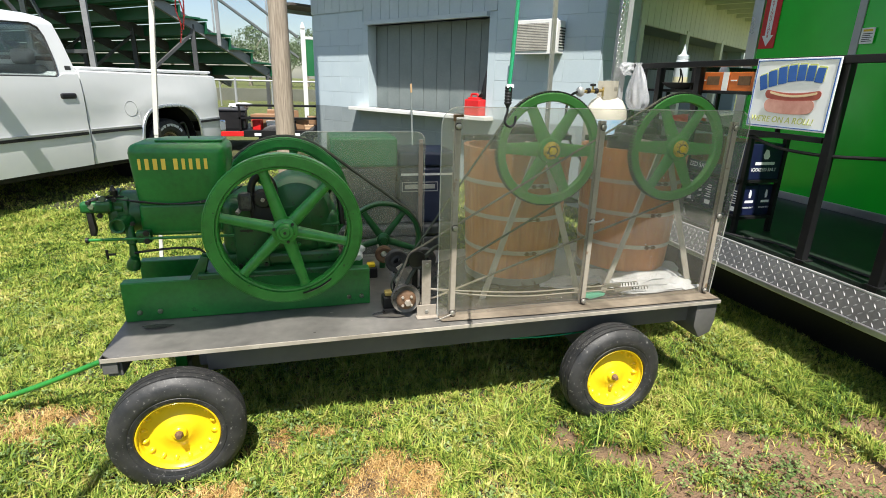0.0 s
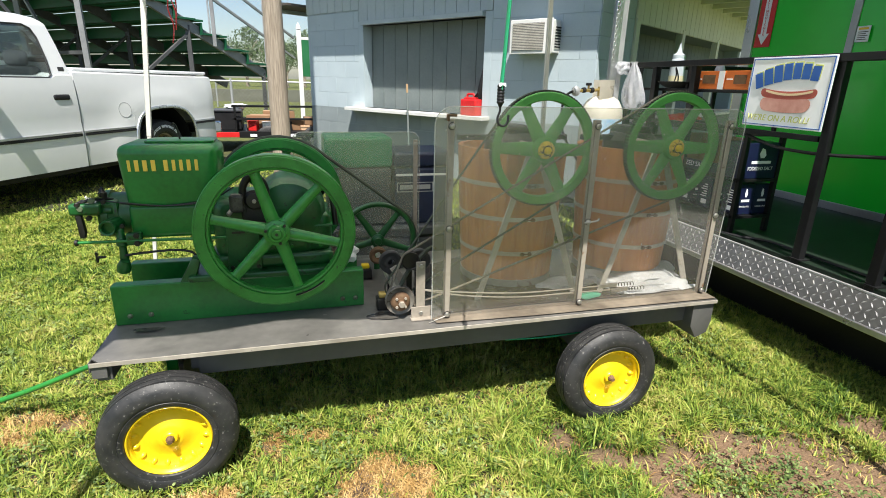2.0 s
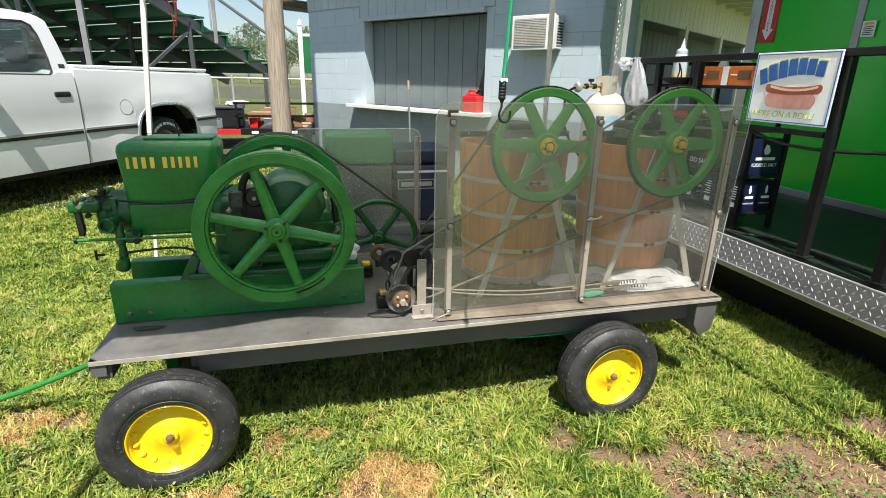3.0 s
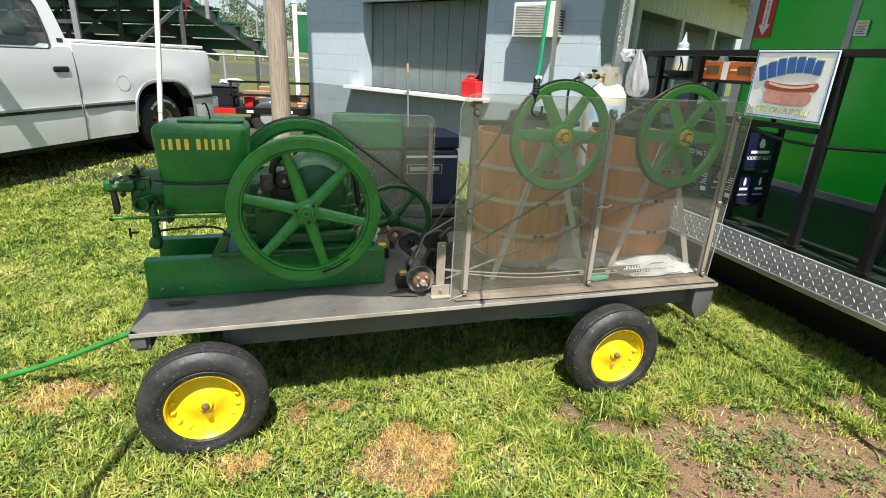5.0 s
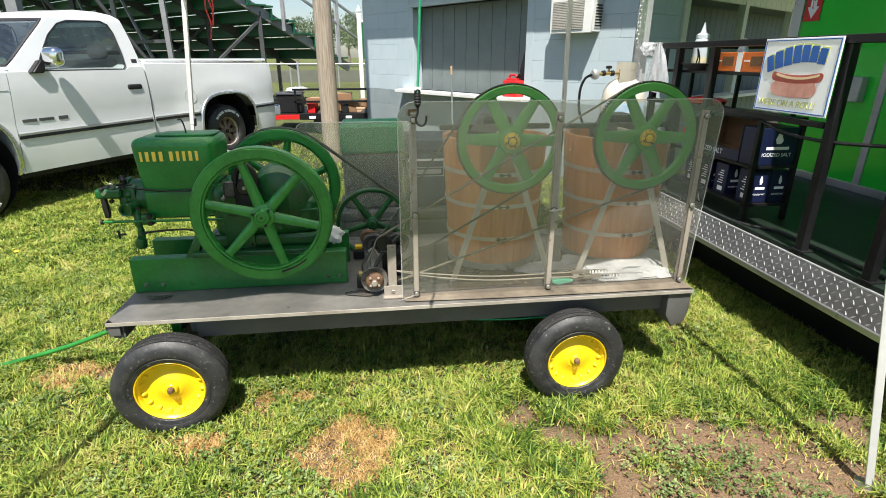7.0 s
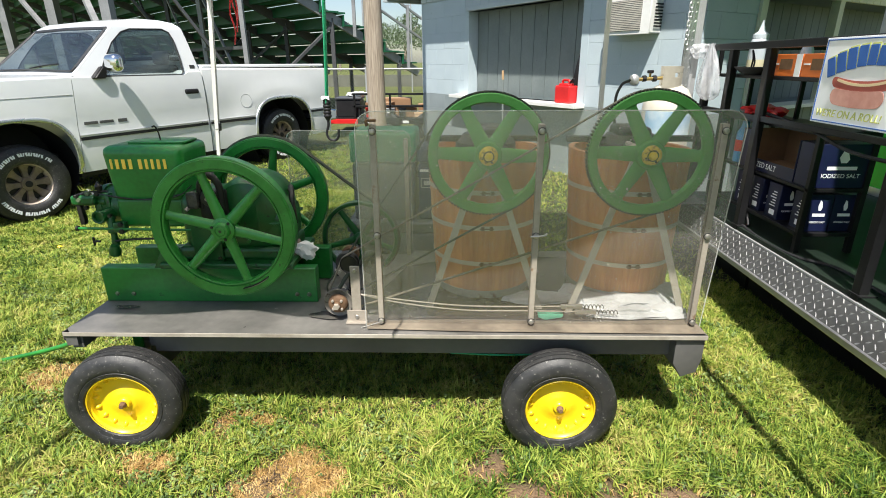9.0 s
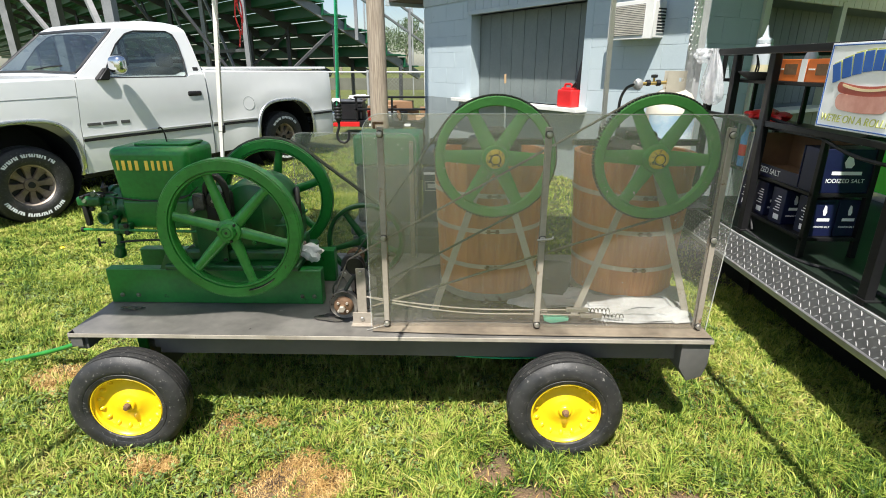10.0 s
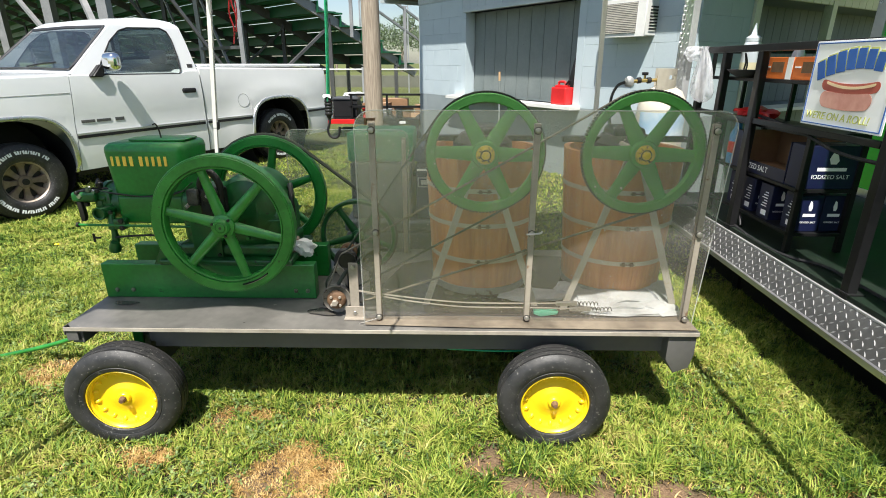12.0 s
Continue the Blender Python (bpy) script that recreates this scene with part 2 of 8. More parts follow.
TREAD = surface("dark_tread_plate", (0.11, 0.11, 0.106), (0.19, 0.19, 0.184), 0.42, metal=0.7, grain=40, bump=0.05)
TREAD_BUMP = surface("pale_tread_bump", (0.36, 0.36, 0.36), (0.52, 0.52, 0.52), 0.4, metal=0.6, grain=40, bump=0.05)
BRIGHT_ALU = surface("bright_tread_plate", (0.55, 0.56, 0.57), (0.66, 0.67, 0.68), 0.3, metal=0.9, grain=40, bump=0.05)
RED = surface("red_plastic", (0.5, 0.012, 0.014), (0.62, 0.02, 0.02), 0.4, bump=0.05)
NAVY = surface("navy_printed_card", (0.005, 0.007, 0.032), (0.008, 0.012, 0.048), 0.4, bump=0.03)
CARD = surface("brown_cardboard", (0.2, 0.115, 0.06), (0.27, 0.155, 0.08), 0.8, bump=0.1)
ORANGE = surface("orange_printed_card", (0.55, 0.12, 0.015), (0.66, 0.17, 0.03), 0.5, bump=0.03)
BLUE_PRINT = surface("blue_print", (0.02, 0.09, 0.34), (0.03, 0.12, 0.42), 0.45, bump=0.02)
PINK_PRINT = surface("sausage_print", (0.34, 0.07, 0.05), (0.45, 0.12, 0.09), 0.4, bump=0.02)
BUN_PRINT = surface("bun_print", (0.62, 0.4, 0.24), (0.72, 0.5, 0.32), 0.4, bump=0.02)
LIME_PRINT = surface("yellow_green_print", (0.45, 0.5, 0.12), (0.55, 0.58, 0.18), 0.45, bump=0.02)
WHITE_PRINT = surface("white_print", (0.79, 0.815, 0.84), (0.83, 0.85, 0.87), 0.4, bump=0.01)
POLE_WOOD = wood_material("weathered_pole_wood", (0.22, 0.175, 0.13), (0.6, 0.52, 0.42), 2, 16, 0.85, 1.0, False)
GREEN_STRAP = surface("green_woven_strap", (0.01, 0.28, 0.12), (0.02, 0.36, 0.17), 0.6, grain=150, bump=0.3)
RED_TAPE = surface("red_ribbon", (0.55, 0.03, 0.03), (0.65, 0.05, 0.05), 0.5, bump=0.1)
GALV = surface("galvanised_steel", (0.36, 0.37, 0.38), (0.5, 0.51, 0.52), 0.5, metal=0.5, grain=30, bump=0.08)
# stand steel with underside shade put into its colour; the house roof shares it
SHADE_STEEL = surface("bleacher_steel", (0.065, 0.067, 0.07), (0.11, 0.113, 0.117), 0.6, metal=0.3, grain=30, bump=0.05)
PLANK_GREEN = surface("bleacher_green_planks", (0.006, 0.075, 0.034), (0.01, 0.105, 0.046), 0.5, grain=12, bump=0.08)
ICE = surface("dirty_ice_and_salt", (0.36, 0.37, 0.38), (0.6, 0.62, 0.64), 0.5, grain=40, big=8, bump=0.6, worn=(0.42, 0.4, 0.37), worn_at=0.6)
CLOTH = surface("white_rag", (0.6, 0.6, 0.6), (0.75, 0.74, 0.73), 0.9, grain=80, bump=0.4)
RAG_BROWN = surface("oily_rag", (0.18, 0.12, 0.09), (0.4, 0.3, 0.25), 0.9, grain=40, bump=0.4)
COOLER_NAVY = surface("navy_cooler_plastic", (0.012, 0.02, 0.05), (0.02, 0.03, 0.07), 0.5, bump=0.1)
COOLER_GREEN = surface("green_cooler_plastic", (0.008, 0.16, 0.06), (0.012, 0.21, 0.08), 0.45, bump=0.05)
COOLER_GREY = surface("grey_cooler_plastic", (0.05, 0.055, 0.065), (0.08, 0.085, 0.095), 0.5, bump=0.1)


# ---- building blocks for meshes ----
def link(name, bm, mat, parent=None, label="", smooth=40.0, m=None):
    me = bpy.data.meshes.new(name)
    bmesh.ops.recalc_face_normals(bm, faces=bm.faces)
    bm.to_mesh(me)
    bm.free()
    if smooth:
        soft = np.ones(len(me.polygons), dtype=bool)
        if "flat" in me.attributes:
            flat = np.zeros(len(me.polygons), dtype=np.int32)
            me.attributes["flat"].data.foreach_get("value", flat)
            soft = flat == 0
        me.set_sharp_from_angle(angle=radians(smooth))
        me.polygons.foreach_set("use_smooth", soft)
    for q in (mat if isinstance(mat, (list, tuple)) else [mat]):
        me.materials.append(q)
    ob = new(name, me)
    if parent:
        ob.parent = parent
    if m is not None:
        ob.matrix_basis = m
    if label:
        ob["label"] = label
    return ob


def part(name, bm, mat, parent, label="", smooth=40.0, m=None):
    return link(name, bm, mat, parent, label, smooth, m)


def thing(name, label, category, m=None, group="", kind=""):
    ob = new(name)
    ob.empty_display_size = 0.1
    if m is not None:
        ob.matrix_basis = m
    return tagged(ob, label, category, group, kind)


def share(name, mesh, parent, m):
    ob = new(name, mesh)
    ob.parent = parent
    ob.matrix_basis = m
    return ob


def box(x0, x1, y0, y1, z0, z1, bevel=0.0, bm=None, m=None, seg=2):
    bm = bm or bmesh.new()
    level = bm.faces.layers.int.get("flat") or bm.faces.layers.int.new("flat")
    mat = Matrix.Translation(((x0 + x1) / 2, (y0 + y1) / 2, (z0 + z1) / 2)) @ Matrix.Diagonal((abs(x1 - x0), abs(y1 - y0), abs(z1 - z0), 1))
    vs = bmesh.ops.create_cube(bm, size=1, matrix=(m or Matrix()) @ mat)["verts"]
    sides = {f for v in vs for f in v.link_faces}
    if bevel:
        es = list({e for v in vs for e in v.link_edges})
        done = bmesh.ops.bevel(bm, geom=es, offset=bevel, segments=seg, affect="EDGES", profile=0.5)
        axes = [a.normalized() for a in ((m or Matrix()) @ mat).to_3x3().col]
        sides = set()
        for f in {f for v in done["verts"] for f in v.link_faces}:
            f.normal_update()
            if max(abs(f.normal.dot(a)) for a in axes) > 0.9995:
                sides.add(f)
    for f in sides:
        f[level] = 1
    return bm


def lathe(rings, n=32, bm=None, m=None, close=False):
    """A turned body round z from rows of (radius, height)."""
    bm, m = bm or bmesh.new(), m or Matrix()
    loops = []
    for r, z in rings:
        if r < 1e-6:
            loops.append([bm.verts.new(m @ Vector((0, 0, z)))])
        else:
            loops.append([bm.verts.new(m @ Vector((r * math.cos(2 * math.pi * i / n), r * math.sin(2 * math.pi * i / n), z))) for i in range(n)])
    pairs = list(zip(loops, loops[1:])) + ([(loops[-1], loops[0])] if close else [])
    for a, b in pairs:
        for i in range(n):
            j = (i + 1) % n
            f = [a[i % len(a)], a[j % len(a)], b[j % len(b)], b[i % len(b)]]
            f = [v for k, v in enumerate(f) if v not in f[:k]]
            if len(f) > 2:
                bm.faces.new(f)
    return bm


def rod(a, b, r, n=12, bm=None, r2=None):
    a, b = Vector(a), Vector(b)
    m = Matrix.Translation(a) @ (b - a).to_track_quat("Z", "Y").to_matrix().to_4x4()
    h = (b - a).length
    r2 = r if r2 is None else r2
    e = min(r, h) * 0.12
    return lathe([(0, 0), (r - e, 0), (r, e), (r2, h - e), (r2 - e, h), (0, h)], n, bm, m)


def tube(points, r, n=8, bm=None, closed=False, flat=1.0):
    """A pipe, hose or cable along points; flat squeezes it across."""
    bm = bm or bmesh.new()
    ps = [Vector(p) for p in points]
    loops, up = [], None
    for i, p in enumerate(ps):
        if closed:
            d = (ps[(i + 1) % len(ps)] - ps[i - 1]).normalized()
        else:
            d = (ps[min(i + 1, len(ps) - 1)] - ps[max(i - 1, 0)]).normalized()
        if up is None:
            up = Vector((0, 0, 1)) if abs(d.z) < 0.9 else Vector((1, 0, 0))
        side = d.cross(up).normalized()
        up = side.cross(d).normalized()
        loops.append([bm.verts.new(p + side * (r * math.cos(2 * math.pi * k / n)) + up * (r * flat * math.sin(2 * math.pi * k / n))) for k in range(n)])
    pairs = list(zip(loops, loops[1:])) + ([(loops[-1], loops[0])] if closed else [])
    for a, b in pairs:
        for k in range(n):
            bm.faces.new((a[k], a[(k + 1) % n], b[(k + 1) % n], b[k]))
    if not closed:
        bm.faces.new(loops[0]), bm.faces.new(loops[-1][::-1])
    return bm


def bent(points, steps=8):
    """A smooth line through the points."""
    ps = [Vector(p) for p in points]
    ps = [ps[0] * 2 - ps[1]] + ps + [ps[-1] * 2 - ps[-2]]
    out = []
    for a, b, c, d in zip(ps, ps[1:], ps[2:], ps[3:]):
        for k in range(steps):
            t = k / steps
            out.append(0.5 * (2 * b + (c - a) * t + (2 * a - 5 * b + 4 * c - d) * t * t + (3 * b - a - 3 * c + d) * t ** 3))
    return out + [ps[-2]]


def plate(outline, depth, bevel=0.0, bm=None, m=None, seg=2):
    """A flat piece from an outline in x and z, depth thick along y."""
    bm, m = bm or bmesh.new(), m or Matrix()
    a = [bm.verts.new(m @ Vector((x, 0, z))) for x, z in outline]
    b = [bm.verts.new(m @ Vector((x, depth, z))) for x, z in outline]
    fs = [bm.faces.new(a), bm.faces.new(b[::-1])]
    n = len(a)
    for i in range(n):
        bm.faces.new((a[i], b[i], b[(i + 1) % n], a[(i + 1) % n]))
    if bevel:
        es = list({e for f in fs for e in f.edges})
        bmesh.ops.bevel(bm, geom=es, offset=bevel, segments=seg, affect="EDGES", profile=0.5)
    return bm


def arc(cx, cz, r, a0, a1, n=8):
    return [(cx + r * math.cos(radians(a0 + (a1 - a0) * i / n)), cz + r * math.sin(radians(a0 + (a1 - a0) * i / n))) for i in range(n + 1)]


def lump(centre, size, seed, bm=None, amount=0.35, sub=3):
    bm = bm or bmesh.new()
    vs = bmesh.ops.create_icosphere(bm, subdivisions=sub, radius=1)["verts"]
    for v in vs:
        k = 1 + amount * noise.noise(v.co * 1.7 + Vector((seed, seed * 2.3, 0))) + amount * 0.5 * noise.noise(v.co * 4.3 + Vector((0, seed, 5)))
        v.co = Vector(centre) + Vector((v.co.x * size[0], v.co.y * size[1], v.co.z * size[2])) * k
    return bm


def text_bm(body, size, depth=0.002, align="CENTER", shear=0.0):
    cu = bpy.data.curves.new("words", "FONT")
    cu.body, cu.size, cu.extrude, cu.align_x, cu.shear = body, size, depth, align, shear
    ob = bpy.data.objects.new("words", cu)
    scene.collection.objects.link(ob)
    me = bpy.data.meshes.new_from_object(ob)
    bm = bmesh.new()
    bm.from_mesh(me)
    bpy.data.objects.remove(ob)
    bpy.data.meshes.remove(me)
    bpy.data.curves.remove(cu)
    return bm


FACE_Y = Matrix.Rotation(radians(90), 4, "X")

# ---- ground ----
BARE = [(1.05, 1.68, 0.09), (1.18, 1.55, 0.1), (1.37, 1.44, 0.14), (1.52, 1.47, 0.12), (1.75, 1.46, 0.17), (1.96, 1.3, 0.2), (1.4, 1.12, 0.2), (1.74, 1.1, 0.2), (2.02, 1.06, 0.2), (2.49, 1.43, 0.12), (1.6, 0.9, 0.22), (2.2, 1.2, 0.15), (-1.0, 2.28, 0.05), (-1.16, 2.31, 0.05), (-0.8, 1.95, 0.05)]
TAN = [(0.2, 1.58, 0.12), (0.36, 1.6, 0.13), (0.3, 1.69, 0.1), (0.39, 1.69, 0.08), (0.25, 1.48, 0.1), (0.35, 1.47, 0.09), (-0.38, 1.7, 0.055), (-0.28, 1.68, 0.055), (-0.1, 1.93, 0.05), (0.02, 1.97, 0.05), (-1.1, 2.3, 0.1), (-1.25, 2.3, 0.06), (-0.97, 2.27, 0.07), (1.02, 1.64, 0.06)]


def ground_material():
    m, n, l, p = nodes_of("lawn_soil")
    tc = n.new("ShaderNodeTexCoord")
    n1, n2, n3 = (n.new("ShaderNodeTexNoise") for _ in range(3))
    for q, s, d in ((n1, 0.9, 4), (n2, 14, 6), (n3, 120, 4)):
        q.inputs["Scale"].default_value, q.inputs["Detail"].default_value = s, d
        l.new(tc.outputs["Object"], q.inputs["Vector"])
    r1 = n.new("ShaderNodeValToRGB")
    r1.color_ramp.elements[0].color, r1.color_ramp.elements[0].position = (0.02, 0.026, 0.009, 1), 0.3
    r1.color_ramp.elements[1].color, r1.color_ramp.elements[1].position = (0.06, 0.058, 0.022, 1), 0.7
    l.new(n2.outputs["Fac"], r1.inputs[0])
    r2 = n.new("ShaderNodeValToRGB")
    r2.color_ramp.elements[0].color, r2.color_ramp.elements[0].position = (0.13, 0.078, 0.042, 1), 0.3
    r2.color_ramp.elements[1].color, r2.color_ramp.elements[1].position = (0.26, 0.168, 0.1, 1), 0.75
    l.new(n3.outputs["Fac"], r2.inputs[0])
    at = n.new("ShaderNodeAttribute")
    at.attribute_name = "bare"
    mx = n.new("ShaderNodeMix")
    mx.data_type = "RGBA"
    l.new(at.outputs["Fac"], mx.inputs["Factor"]), l.new(r1.outputs[0], mx.inputs["A"]), l.new(r2.outputs[0], mx.inputs["B"])
    # beyond the grown blades the sheet itself is close-cut turf
    r3, far, m3 = n.new("ShaderNodeValToRGB"), n.new("ShaderNodeAttribute"), n.new("ShaderNodeMix")
    r3.color_ramp.elements[0].color, r3.color_ramp.elements[0].position = (0.03, 0.047, 0.008, 1), 0.36
    r3.color_ramp.elements[1].color, r3.color_ramp.elements[1].position = (0.175, 0.19, 0.04, 1), 0.66
    far.attribute_name = "turf"
    m3.data_type = "RGBA"
    both = n.new("ShaderNodeMix")
    l.new(n2.outputs["Fac"], both.inputs["A"]), l.new(n3.outputs["Fac"], both.inputs["B"]), l.new(both.outputs["Result"], r3.inputs[0])
    l.new(far.outputs["Fac"], m3.inputs["Factor"]), l.new(mx.outputs["Result"], m3.inputs["A"]), l.new(r3.outputs[0], m3.inputs["B"])
    l.new(m3.outputs["Result"], p.inputs["Base Color"])
    p.inputs["Roughness"].default_value = 0.95
    bu = n.new("ShaderNodeBump")
    bu.inputs["Strength"].default_value, bu.inputs["Distance"].default_value = 0.8, 0.02
    l.new(n3.outputs["Fac"], bu.inputs["Height"]), l.new(bu.outputs[0], p.inputs["Normal"])
    return m


def spots(x, y, places, soft=0.08):
    """How much a place belongs to the worn spots, 0 to 1; uneven rims by noise."""
    best = np.zeros_like(x)
    wob = 0.03 * np.sin(x * 23 + np.sin(y * 17) * 2) + 0.025 * np.sin(y * 31 + x * 11) + 0.012 * np.sin(x * 71 + 5 * np.sin(y * 43))
    for cx, cy, r in places:
        d = np.hypot(x - cx, (y - cy)) + wob
        best = np.maximum(best, np.clip((r - d) / soft + 0.5, 0, 1))
    return best


def rise(y):
    """The lawn climbs a hand's width towards the truck and stays there."""
    q = np.clip((y - 5.0) / 2.4, 0, 1)
    return 0.11 * q * q * (3 - 2 * q)


def build_ground():
    ax_ = np.concatenate([[-900, -300, -120, -50, -25, -12], np.linspace(-6, 6, 161), [12, 25, 50, 120, 300, 900]])
    ay_ = np.concatenate([[-900, -300, -100, -30, -8, -2], np.linspace(0, 9, 121), [14, 25, 50, 120, 300, 900]])
    gx, gy = np.meshgrid(ax_, ay_)
    bare = spots(gx, gy, BARE)
    dip = sum(np.exp(-((gx - x) ** 2 + (gy - y) ** 2) / 0.05) for x in (-0.46, 1.346) for y in (1.85, 2.8))
    gz = -0.026 * dip + 0.006 * np.sin(gx * 7) * np.sin(gy * 9) - 0.008 * bare + 0.004 * np.sin(gx * 31 + gy * 19) + rise(gy)
    verts = np.stack([gx, gy, gz], -1).reshape(-1, 3)
    w = len(ax_)
    i = np.arange((len(ay_) - 1) * w).reshape(-1, w)[:, :-1].ravel()
    faces = np.stack([i, i + 1, i + 1 + w, i + w], -1)
    me = bpy.data.meshes.new("ground")
    me.from_pydata(verts.tolist(), [], faces.tolist())
    a = me.attributes.new("bare", "FLOAT", "POINT")
    a.data.foreach_set("value", np.maximum(bare, 0.75 * spots(gx, gy, TAN)).ravel())
    grown = np.maximum(np.clip((3.0 - abs(gx - 0.5)) * 6, 0, 1) * np.clip((gy - 0.65) * 6, 0, 1) * (gy < 3.7), np.clip((5.3 - abs(gx + 1.8)) * 4, 0, 1) * np.clip((9.3 - gy) * 4, 0, 1) * (gy > 3.45))
    a = me.attributes.new("turf", "FLOAT", "POINT")
    a.data.foreach_set("value", (1 - grown).ravel())
    me.polygons.foreach_set("use_smooth", [True] * len(me.polygons))
    me.materials.append(ground_material())
    tagged(new("ground", me), "mown lawn with worn earth and dry patches", "lawn", kind="structure")


build_ground()


def grass_material(name, stops):
    m, n, l, p = nodes_of(name)
    ge, ra, tc = n.new("ShaderNodeNewGeometry"), n.new("ShaderNodeValToRGB"), n.new("ShaderNodeTexCoord")
    no = n.new("ShaderNodeTexNoise")
    no.inputs["Scale"].default_value, no.inputs["Detail"].default_value = 2.2, 3
    l.new(tc.outputs["Object"], no.inputs["Vector"])
    ad = n.new("ShaderNodeMath")
    ad.operation = "MULTIPLY_ADD"
    ad.inputs[1].default_value = 0.62
    sb, fine = n.new("ShaderNodeMath"), n.new("ShaderNodeTexNoise")
    sb.operation = "MULTIPLY_ADD"
    sb.inputs[1].default_value = 1.3
    fine.inputs["Scale"].default_value, fine.inputs["Detail"].default_value = 17.0, 3
    less = n.new("ShaderNodeMath")
    less.operation = "SUBTRACT"
    less.inputs[1].default_value = 0.97
    l.new(tc.outputs["Object"], fine.inputs["Vector"]), l.new(fine.outputs["Fac"], sb.inputs[0])
    l.new(ge.outputs["Random Per Island"], ad.inputs[0]), l.new(no.outputs["Fac"], ad.inputs[2]), l.new(ad.outputs[0], sb.inputs[2]), l.new(sb.outputs[0], less.inputs[0])
    cr = ra.color_ramp
    while len(cr.elements) < len(stops):
        cr.elements.new(0.5)
    for e, (pos, c) in zip(cr.elements, stops):
        e.position, e.color = pos, (*c, 1)
    l.new(less.outputs[0], ra.inputs[0]), l.new(ra.outputs[0], p.inputs["Base Color"])
    p.inputs["Roughness"].default_value = 0.5
    p.inputs["Specular IOR Level"].default_value = 0.2
    tl, mx = n.new("ShaderNodeBsdfTranslucent"), n.new("ShaderNodeMixShader")
    mx.inputs[0].default_value = 0.08
    l.new(ra.outputs[0], tl.inputs[0]), l.new(p.outputs[0], mx.inputs[1]), l.new(tl.outputs[0], mx.inputs[2])
    l.new(mx.outputs[0], n["Material Output"].inputs[0])
    return m


LAWN = grass_material("grass_blades", [(0.1, (0.03, 0.07, 0.01)), (0.3, (0.11, 0.19, 0.026)), (0.52, (0.245, 0.31, 0.05)), (0.76, (0.335, 0.365, 0.075)), (0.96, (0.43, 0.385, 0.13))])
STRAW = grass_material("dry_grass", [(0.15, (0.27, 0.155, 0.05)), (0.5, (0.5, 0.325, 0.12)), (0.9, (0.66, 0.48, 0.22))])
CLOVER = grass_material("clover_leaves", [(0.2, (0.06, 0.1, 0.03)), (0.55, (0.14, 0.2, 0.06)), (0.9, (0.26, 0.32, 0.12))])
CHAR = grass_material("burnt_straw", [(0.2, (0.03, 0.022, 0.02)), (0.9, (0.16, 0.1, 0.07))])


def blades(name, label, mat, xr, yr, count, tall, wide, keep, seed, lean=0.6, clumpy=1.0):
    """Curved tapering blades; keep(x, y) gives each place's chance of a blade and its height."""
    g = np.random.default_rng(seed)
    x, y = g.uniform(*xr, count), g.uniform(*yr, count)
    chance, high = keep(x, y)
    # small clumps a hand's width apart, with thin gaps between them
    clump = np.sin(x * 44 + 2.2 * np.sin(y * 29) + 1.3 * np.sin(x * 13)) * np.sin(y * 48 + 2.4 * np.sin(x * 27) + 1.1 * np.sin(y * 11))
    chance, high = chance * (1 - clumpy * np.clip(0.28 - 0.8 * clump, 0, 0.94)), high * (1 + 0.4 * clumpy * clump)
    ok = g.random(count) < chance
    x, y, high = x[ok], y[ok], high[ok]
    k = len(x)
    tuft = np.sin(x * 9 + 3 * np.sin(y * 5)) * np.sin(y * 8 + 2 * np.sin(x * 6))
    h = tall * high * g.uniform(0.45, 1.25, k) * (1 + 0.35 * tuft)
    a = g.uniform(0, 2 * np.pi, k)
    b = a + np.pi / 2 + g.normal(0, 0.4, k)
    le = h * np.abs(g.normal(0.2, lean, k)).clip(0, 1.6)
    w = wide * g.uniform(0.6, 1.3, k) / 2
    ca, sa, cb, sb = np.cos(a), np.sin(a), np.cos(b), np.sin(b)
    rows, base = [], rise(y)
    for f, ws in ((0, 1.0), (0.55, 0.8)):
        cx, cy, cz = x + cb * le * f ** 2, y + sb * le * f ** 2, base + h * f - 0.004
        rows += [(cx - ca * w * ws, cy - sa * w * ws, cz), (cx + ca * w * ws, cy + sa * w * ws, cz)]
    rows.append((x + cb * le, y + sb * le, base + h * np.clip(1 - 0.25 * le / np.maximum(h, 1e-4), 0.4, 1)))
    v = np.stack([np.stack(r, -1) for r in rows], 1).reshape(-1, 3)
    o = np.arange(k)[:, None] * 5
    tri = np.concatenate([o + np.array([[0, 1, 3]]), o + np.array([[0, 3, 2]]), o + np.array([[2, 3, 4]])], 1).reshape(-1, 3)
    me = bpy.data.meshes.new(name)
    me.vertices.add(len(v))
    me.vertices.foreach_set("co", v.ravel().astype(np.float32))
    me.loops.add(tri.size)
    me.loops.foreach_set("vertex_index", tri.ravel().astype(np.int32))
    me.polygons.add(len(tri))
    me.polygons.foreach_set("loop_start", np.arange(0, tri.size, 3, dtype=np.int32))
    me.update(calc_edges=True)
    me.materials.append(mat)
    tagged(new(name, me), label, "grass", kind="stuff")


def lawn_keep(x, y):
    bare, tan = spots(x, y, BARE), spots(x, y, TAN)
    return 0.03 + 0.97 * (1 - bare) * (1 - 0.96 * tan), 1 - 0.45 * np.maximum(bare, tan)


